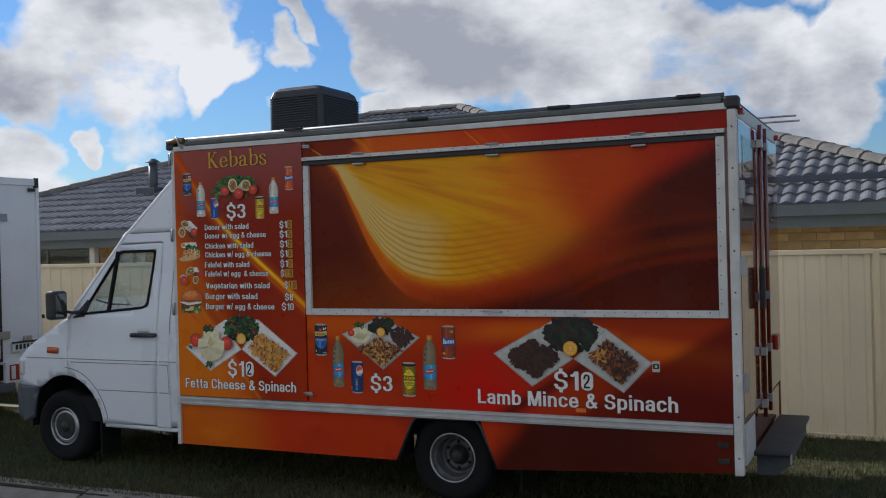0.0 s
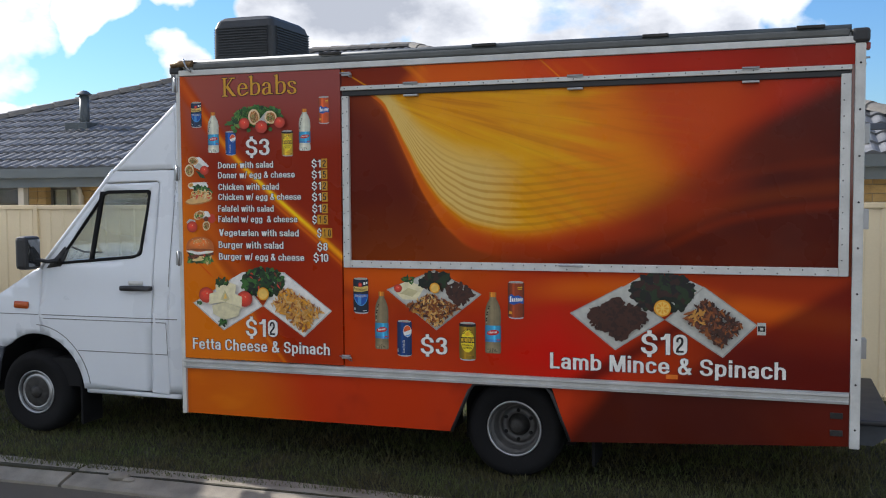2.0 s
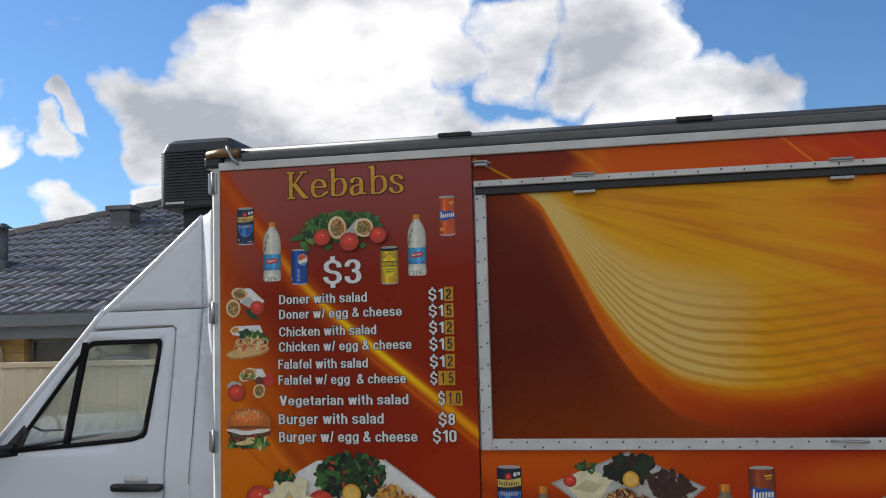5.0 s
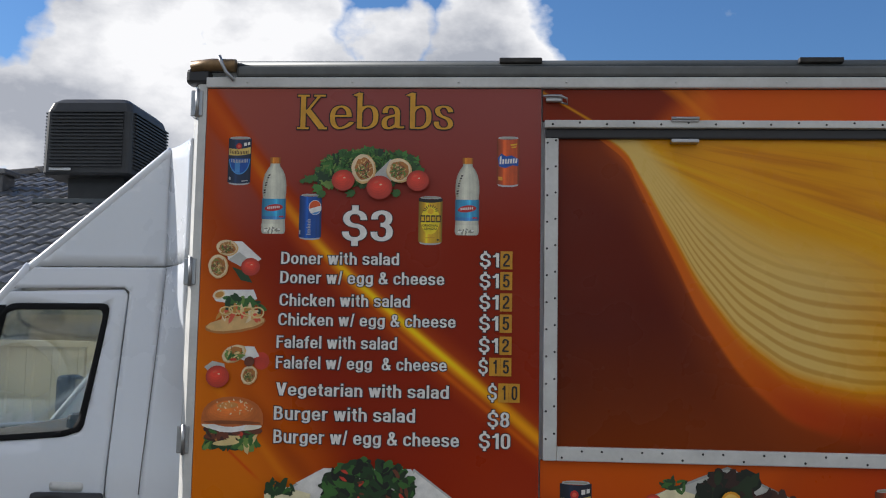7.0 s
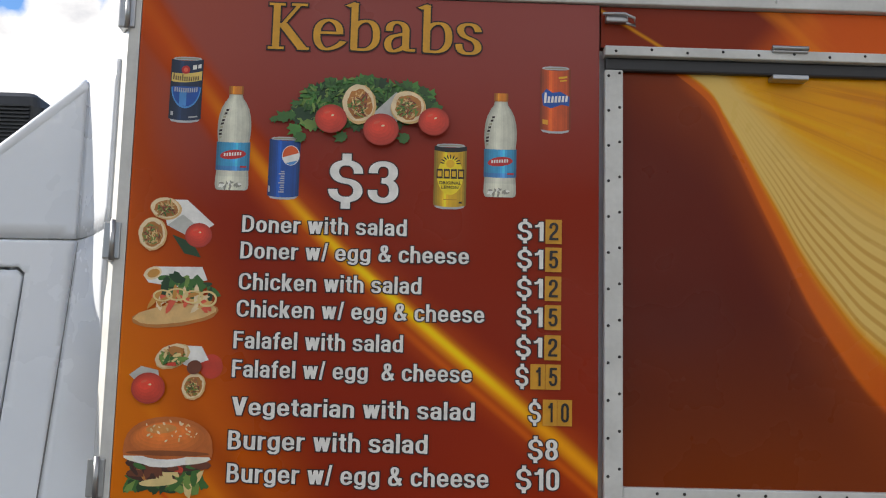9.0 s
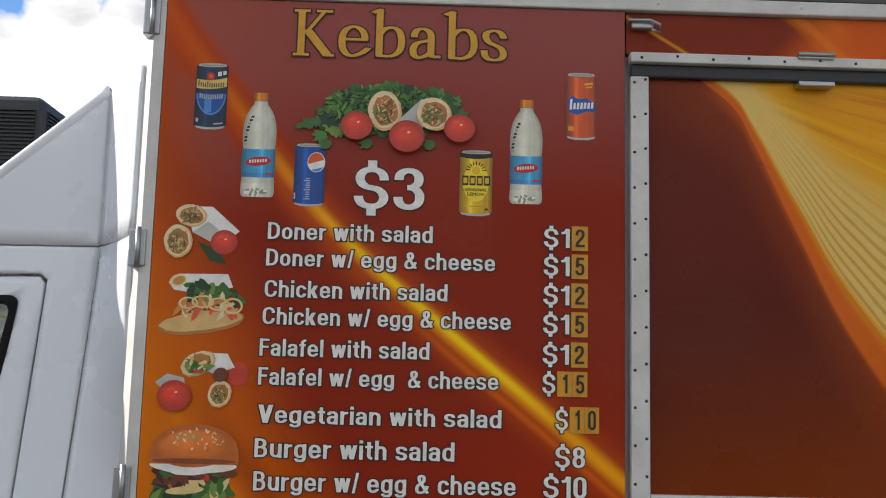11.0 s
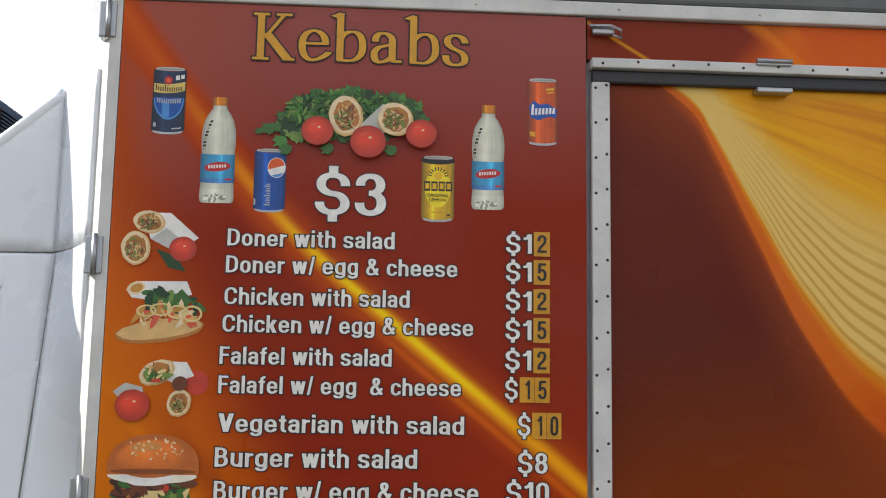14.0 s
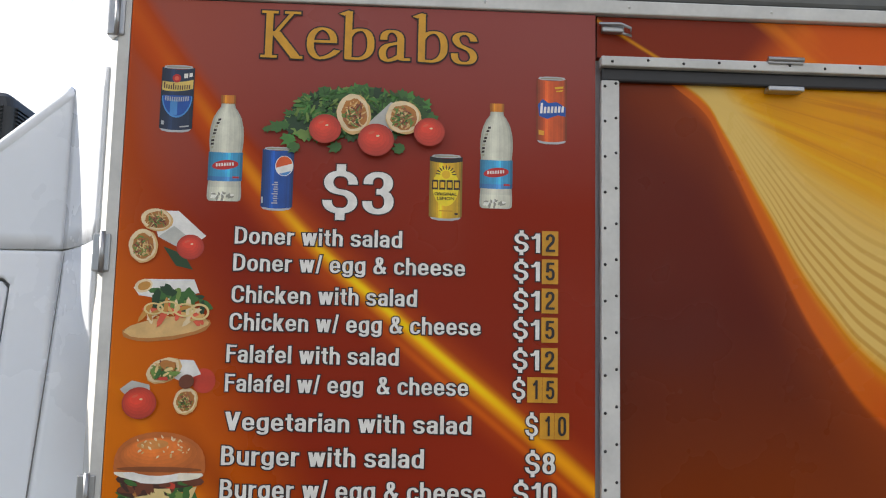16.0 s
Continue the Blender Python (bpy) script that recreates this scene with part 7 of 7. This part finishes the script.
def big_price(parent, y, x0, x1, z0, h):
    """$10 with a dark 2 stuck over the nought."""
    vinyl(parent, y, "$10", x0, x1, z0, h, name="figure")
    w = x1 - x0
    p = Print(y - 0.0034)
    p.oval(x1 - w * 0.165, z0 + h * 0.5, w * 0.135, h * 0.47, "white")
    p.done("price_sticker", parent, "pale patch over the nought")
    vinyl(parent, y - 0.0036, "2", x1 - w * 0.250, x1 - w * 0.085, z0 + h * 0.12, h * 0.76, "black", rim=0, name="figure")


def build_menu():
    P, y = menu_panel, YB - 0.0135
    vinyl(P, y, "Kebabs", -5.757, -5.168, 2.616, 0.132, "gold", rim=0.0042, font=SERIF_GLYPHS, pen=SERIF_PEN, gap=0.05)
    can(P, y, -6.015, -5.928, 2.406, 2.586, "lemon_blue")
    bottle(P, y, -5.882, -5.788, 2.220, 2.508)
    can(P, y, -5.738, -5.654, 2.202, 2.370, "cola")
    can(P, y, -5.291, -5.203, 2.188, 2.364, "yellow")
    bottle(P, y, -5.158, -5.066, 2.221, 2.510)
    can(P, y, -5.005, -4.921, 2.406, 2.590, "orange")
    # salad with two wraps and three tomatoes
    leaf_a, leaf_b = tone("leaf", 1.25), tone("leaf", 0.8)
    p = Print(y)
    for k in range(150):
        a, q = p.rng.uniform(0, 2 * math.pi), p.rng.random() ** 0.5
        u, v = -5.47 + 0.175 * q * math.cos(a), 2.472 + 0.066 * q * math.sin(a)
        frill(p, u, v, p.rng.uniform(0.014, 0.030), p.rng.choice(["leaf", "leaf_dark", leaf_b, "leaf", leaf_a]), p.rng.uniform(0, 360))
    for k in range(46):
        frill(p, p.rng.uniform(-5.67, -5.575), p.rng.uniform(2.385, 2.50), p.rng.uniform(0.012, 0.026), p.rng.choice(["leaf", leaf_a, "leaf_light", "leaf_dark"]), p.rng.uniform(90, 270))
    for u, v, r in ((-5.70, 2.425, 0.022), (-5.68, 2.43, 0.018), (-5.725, 2.418, 0.012), (-5.65, 2.37, 0.02), (-5.54, 2.375, 0.022), (-5.37, 2.375, 0.02)):
        frill(p, u, v, r, "leaf", 180)
    p.scatter(-5.49, 2.475, 0.17, 0.062, 260, 0.0065, ["leaf_light", leaf_a, "leaf", leaf_b], long=1.8)
    p.poly([(-5.46, 2.44), (-5.40, 2.50), (-5.34, 2.49), (-5.41, 2.40)], "shade_white")
    wrap_end(p, -5.498, 2.464, 0.046, 0.056, 10)
    wrap_end(p, -5.365, 2.458, 0.048, 0.046, -20)
    for x, z, r in ((-5.573, 2.420, 0.043), (-5.295, 2.420, 0.042), (-5.437, 2.394, 0.048)):
        tomato(p, x, z, r)
    p.done("food_picture", P, "printed picture of wraps, salad and tomatoes")
    vinyl(P, y, "$3", -5.575, -5.384, 2.194, 0.118, name="figure")
    rows = (("Doner with salad", -5.801, -5.359, 2.107, "$1", "2"), ("Doner w/ egg & cheese", -5.802, -5.191, 2.0355, "$1", "5"), ("Chicken with salad", -5.802, -5.316, 1.952, "$1", "2"),
            ("Chicken w/ egg & cheese", -5.804, -5.147, 1.880, "$1", "5"), ("Falafel with salad", -5.808, -5.360, 1.797, "$1", "2"), ("Falafel w/ egg  & cheese", -5.808, -5.177, 1.722, "$", "15"))
    for k, (text, x0, x1, z, a, b) in enumerate(rows):
        lines(P, y, text, x0, x1, z, 0.0455)
        zz = (2.104, 2.028, 1.950, 1.873, 1.793, 1.716)[k]
        price(P, y, -5.062, -4.947, zz, zz + 0.052, a, b)
    lines(P, y, "Vegetarian with salad", -5.803, -5.167, 1.6235, 0.047)
    price(P, y, -5.027, -4.916, 1.622, 1.676, "$", "10")
    lines(P, y, "Burger with salad", -5.809, -5.288, 1.5355, 0.049)
    price(P, y, -5.027, -4.947, 1.526, 1.580, "$8", "")
    lines(P, y, "Burger w/ egg & cheese", -5.808, -5.128, 1.4515, 0.049)
    price(P, y, -5.057, -4.943, 1.449, 1.504, "$10", "")
    # two cut wraps with a tomato
    p = Print(y)
    p.poly([(-6.02, 2.19), (-5.95, 2.19), (-5.875, 2.125), (-5.93, 2.085), (-6.0, 2.12)], "white")
    p.poly([(-6.0, 2.12), (-5.93, 2.085), (-5.90, 2.105), (-5.96, 2.15)], "shade_white")
    p.poly([(-5.985, 2.095), (-5.95, 2.045), (-5.905, 2.035), (-5.93, 2.075)], "leaf_dark")
    tomato(p, -5.915, 2.095, 0.036)
    wrap_end(p, -6.005, 2.165, 0.042, 0.030, -8)
    wrap_end(p, -6.036, 2.095, 0.038, 0.045, 5)
    p.done("food_picture", P, "printed picture of two cut wraps")
    # open sandwich with onion rings
    p = Print(y)
    p.oval(-5.965, 1.880, 0.115, 0.030, "bread_dark", 8, 22, 0.03)
    p.oval(-5.965, 1.884, 0.108, 0.025, "bread", 8, 22, 0.03)
    p.poly([(-6.055, 1.985), (-6.03, 2.008), (-5.90, 2.01), (-5.885, 1.975), (-5.96, 1.955), (-6.04, 1.965)], "white")
    p.oval(-6.03, 1.99, 0.024, 0.017, "bread_light", 20)
    p.oval(-6.028, 1.99, 0.017, 0.011, "pasta", 20)
    p.scatter(-5.935, 1.955, 0.075, 0.022, 40, 0.014, ["leaf", "leaf_dark", "leaf_light"], -12)
    p.scatter(-5.955, 1.922, 0.080, 0.018, 24, 0.014, ["pasta_light", "tomato_light", "bread_light", "pasta"], -4, 2.0)
    for dx, dz, rx, rz in ((-0.05, 0.006, 0.026, 0.016), (-0.012, 0.010, 0.030, 0.017), (0.03, 0.004, 0.028, 0.018), (0.068, 0.0, 0.026, 0.022)):
        n = 20
        for a in range(n):
            t0, t1 = 2 * math.pi * a / n, 2 * math.pi * (a + 1) / n
            p.poly([(-5.95 + dx + q * math.cos(t), 1.925 + dz + s * math.sin(t)) for q, s, t in ((rx, rz, t0), (rx, rz, t1), (rx * 0.78, rz * 0.74, t1), (rx * 0.78, rz * 0.74, t0))], "onion")
    p.done("food_picture", P, "printed picture of an open sandwich")
    # falafel wrap
    p = Print(y)
    p.oval(-5.862, 1.748, 0.030, 0.032, "tomato", 0, 18)
    p.poly([(-6.075, 1.722), (-6.045, 1.745), (-6.0, 1.735), (-5.995, 1.70), (-6.04, 1.690)], "shade_white")
    p.poly([(-6.0, 1.78), (-5.96, 1.802), (-5.89, 1.80), (-5.87, 1.765), (-5.92, 1.745)], "white")
    wrap_end(p, -5.965, 1.772, 0.048, 0.030, 25)
    wrap_end(p, -5.905, 1.695, 0.030, 0.036, -20)
    p.oval(-5.905, 1.745, 0.020, 0.018, "meat", 30)
    p.oval(-5.955, 1.785, 0.020, 0.013, "bread_dark", -20)
    tomato(p, -6.022, 1.688, 0.044)
    p.scatter(-5.962, 1.765, 0.030, 0.014, 14, 0.008, ["leaf", "leaf_light", "onion", "tomato"])
    p.done("food_picture", P, "printed picture of a falafel wrap")
    # burger
    p = Print(y)
    x, z = -5.962, 1.428
    p.scatter(x, z + 0.022, 0.100, 0.018, 30, 0.018, ["leaf", "leaf_dark", "leaf_light"])
    p.oval(x - 0.01, z + 0.040, 0.095, 0.022, "meat_dark")
    p.scatter(x - 0.01, z + 0.042, 0.085, 0.014, 20, 0.014, ["meat", "meat_dark", "bread_dark"])
    p.scatter(x + 0.035, z + 0.030, 0.06, 0.018, 20, 0.016, ["leaf", "leaf_light", "onion", "leaf_dark"])
    p.oval(x - 0.02, z + 0.020, 0.05, 0.010, "onion", 5)
    p.oval(x, z + 0.068, 0.108, 0.022, "meat_dark")
    p.scatter(x, z + 0.060, 0.095, 0.010, 14, 0.013, ["tomato", "meat", "leaf"])
    p.oval(x, z + 0.088, 0.112, 0.026, "egg", 0, 22, 0.05)
    p.oval(x - 0.02, z + 0.078, 0.07, 0.020, "white", -3, 20, 0.06)
    dome = [(x + 0.116 * math.cos(a), z + 0.098 + 0.090 * max(0.0, math.sin(a)) ** 0.75 - (0.012 if math.sin(a) < 0 else 0)) for a in [2 * math.pi * k / 30 for k in range(30)]]
    p.poly(dome, "bun")
    for k in range(7):
        p.oval(x - 0.003 * k, z + 0.128 + 0.004 * k, 0.106 - 0.010 * k, 0.050 - 0.0055 * k, tone("bun", 0.98 + 0.055 * k), 3, 24)
    p.oval(x - 0.02, z + 0.156, 0.040, 0.012, "bun_light", 4)
    p.oval(x, z + 0.094, 0.108, 0.007, tone("bun", 0.72), 0, 22)
    p.scatter(x, z + 0.150, 0.085, 0.028, 26, 0.0035, ["bread_light", "bread"], long=1.4)
    p.done("food_picture", P, "printed picture of a burger with egg")
    # feta and spinach plates
    a_plate = [(-6.03, 1.133), (-5.655, 1.345), (-5.46, 1.125), (-5.779, 0.939)]
    b_plate = [(-5.46, 1.125), (-5.290, 1.372), (-4.922, 1.106), (-5.138, 0.913)]
    p = Print(y)
    for q in (a_plate, b_plate):
        p.poly(q, "shade_white")
        p.poly(shrink(q, 0.95), "white")
    p.poly([(-5.72, 1.31), (-5.62, 1.365), (-5.30, 1.37), (-5.26, 1.30), (-5.46, 1.17)], "white")
    p.scatter(-5.455, 1.295, 0.165, 0.095, 260, 0.019, ["spinach", "leaf_dark", "spinach_dark", "leaf"], long=1.4)
    p.scatter(-5.45, 1.30, 0.14, 0.08, 12, 0.010, ["tomato", "meat"])
    p.square_heap([(-5.385, 1.135), (-5.275, 1.270), (-4.99, 1.105), (-5.130, 0.955)], 420, 0.013, ["pasta", "pasta_light", "pasta_dark", "pasta_light", "pasta", "citrus"], 1.9)
    tomato(p, -5.905, 1.195, 0.062)
    tomato(p, -5.595, 1.175, 0.062)
    p.poly([(-5.83, 1.27), (-5.76, 1.30), (-5.66, 1.275), (-5.67, 1.21), (-5.82, 1.20)], "feta")
    p.poly([(-5.88, 1.205), (-5.755, 1.235), (-5.615, 1.19), (-5.62, 1.11), (-5.75, 1.15), (-5.885, 1.13)], "feta")
    p.poly([(-5.86, 1.12), (-5.75, 1.15), (-5.63, 1.11), (-5.65, 1.05), (-5.76, 1.02), (-5.85, 1.06)], tone("feta", 0.94))
    p.poly([(-5.755, 1.235), (-5.715, 1.17), (-5.75, 1.15), (-5.79, 1.165)], "feta_shade")
    p.poly([(-5.75, 1.215), (-5.735, 1.175), (-5.765, 1.17)], "citrus_light")
    p.scatter(-5.77, 1.29, 0.05, 0.025, 22, 0.015, ["leaf_dark", "leaf", "spinach"])
    p.scatter(-5.77, 0.995, 0.035, 0.022, 16, 0.012, ["leaf_dark", "leaf", "spinach"])
    p.scatter(-5.96, 1.135, 0.025, 0.012, 9, 0.010, ["leaf_dark", "leaf"])
    p.oval(-5.445, 1.215, 0.046, 0.046, "citrus", n=22)
    p.oval(-5.445, 1.215, 0.036, 0.036, "citrus_light", n=22)
    p.done("food_picture", P, "printed picture of feta, spinach and chicken on white plates")
    big_price(P, y, -5.600, -5.342, 0.905, 0.125)
    lines(P, y, "Fetta Cheese & Spinach", -6.040, -4.940, 0.795, 0.082)


def build_lower_prints():
    P, y = lower_panel, YB - 0.0015
    can(P, y, -4.765, -4.652, 1.098, 1.341, "lemon_blue", 0.7)
    bottle(P, y, -4.608, -4.504, 0.853, 1.250, "tinted")
    can(P, y, -4.443, -4.338, 0.815, 1.057, "cola", 0.7)
    can(P, y, -4.000, -3.884, 0.807, 1.060, "yellow", 0.7)
    bottle(P, y, -3.823, -3.709, 0.859, 1.265, "tinted")
    can(P, y, -3.665, -3.554, 1.098, 1.340, "orange", 0.7)
    # plates greyer than the menu's: dust and the dimmer light low down, in the ink
    q = [(-4.519, 1.265), (-4.173, 1.405), (-3.844, 1.249), (-4.160, 0.997)]
    p = Print(y)
    p.poly(q, tone("shade_white", 0.86))
    p.poly(shrink(q, 0.95), "shade_white")
    p.poly([(-4.47, 1.27), (-4.37, 1.33), (-4.24, 1.29), (-4.30, 1.20), (-4.40, 1.20)], "feta")
    p.poly([(-4.42, 1.24), (-4.36, 1.28), (-4.29, 1.26), (-4.33, 1.22)], "feta_shade")
    tomato(p, -4.435, 1.275, 0.030)
    p.scatter(-4.36, 1.335, 0.04, 0.02, 16, 0.012, ["leaf_dark", "leaf"])
    p.square_heap([(-4.275, 1.31), (-4.20, 1.385), (-4.05, 1.365), (-4.12, 1.26)], 80, 0.022, ["spinach", "spinach_dark", "mince_dark"], 1.4)
    p.square_heap([(-4.10, 1.265), (-4.03, 1.335), (-3.89, 1.25), (-4.00, 1.165)], 80, 0.019, ["mince", "mince_dark", "meat_dark"], 1.4)
    p.square_heap([(-4.38, 1.16), (-4.20, 1.245), (-3.985, 1.155), (-4.16, 1.02)], 420, 0.010, ["pasta", "pasta_dark", "meat", "pasta_dark", "meat_dark", "pasta_light"], 1.8)
    p.oval(-4.165, 1.285, 0.036, 0.036, "citrus", n=20)
    p.oval(-4.165, 1.285, 0.027, 0.027, "citrus_light", n=20)
    p.done("food_picture", P, "printed picture of a mixed plate")
    vinyl(P, y, "$3", -4.273, -4.082, 0.834, 0.118, name="figure")
    a = [(-3.254, 1.144), (-2.920, 1.325), (-2.654, 1.120), (-2.962, 0.915)]
    b = [(-2.654, 1.120), (-2.420, 1.335), (-2.100, 1.104), (-2.302, 0.895)]
    p = Print(y)
    for q in (a, b):
        p.poly(q, tone("shade_white", 0.86))
        p.poly(shrink(q, 0.95), "shade_white")
    p.poly([(-2.93, 1.31), (-2.80, 1.39), (-2.56, 1.395), (-2.42, 1.33), (-2.65, 1.15)], "shade_white")
    p.scatter(-2.672, 1.29, 0.185, 0.110, 190, 0.027, ["spinach_dark", "spinach", "mince_dark", "black"], long=1.4)
    p.square_heap([(-3.13, 1.135), (-2.95, 1.245), (-2.755, 1.125), (-2.95, 0.985)], 170, 0.027, ["mince", "mince", "mince_dark"], 1.3)
    p.scatter(-2.945, 1.12, 0.17, 0.105, 260, 0.013, ["mince", "mince_dark", "meat_dark"], long=1.3)
    p.square_heap([(-2.52, 1.135), (-2.41, 1.255), (-2.185, 1.105), (-2.315, 0.960)], 420, 0.012, ["meat_dark", "meat", "mince_dark", "pasta_dark", "mince"], 1.8)
    p.scatter(-2.46, 1.14, 0.06, 0.05, 24, 0.013, ["pasta_dark", "pasta"], long=1.8)
    p.oval(-2.665, 1.195, 0.052, 0.052, "citrus", n=24)
    p.oval(-2.665, 1.195, 0.042, 0.042, "citrus_light", n=24)
    for k in range(8):
        t = radians(45 * k)
        p.oval(-2.665 + 0.024 * math.cos(t), 1.195 + 0.024 * math.sin(t), 0.014, 0.006, "citrus", 45 * k, 8)
    p.done("food_picture", P, "printed picture of lamb mince and spinach on white plates")
    big_price(P, y, -2.800, -2.512, 0.900, 0.132)
    lines(P, y, "Lamb Mince & Spinach", -3.385, -1.932, 0.778, 0.105)
    t = Print(y)
    t.rect(-2.645, -2.572, 0.748, 0.776, "orange_tape")
    t.done("tape_patch", P, "strip of orange tape")
    t = Print(y)
    t.rect(-2.102, -2.052, 1.045, 1.120, "shade_white")
    t.rect(-2.098, -2.056, 1.066, 1.100, "black")
    t.rect(-2.085, -2.068, 1.074, 1.090, "shade_white")
    t.done("small_label", P, "small black and white label")


build_menu()
build_lower_prints()
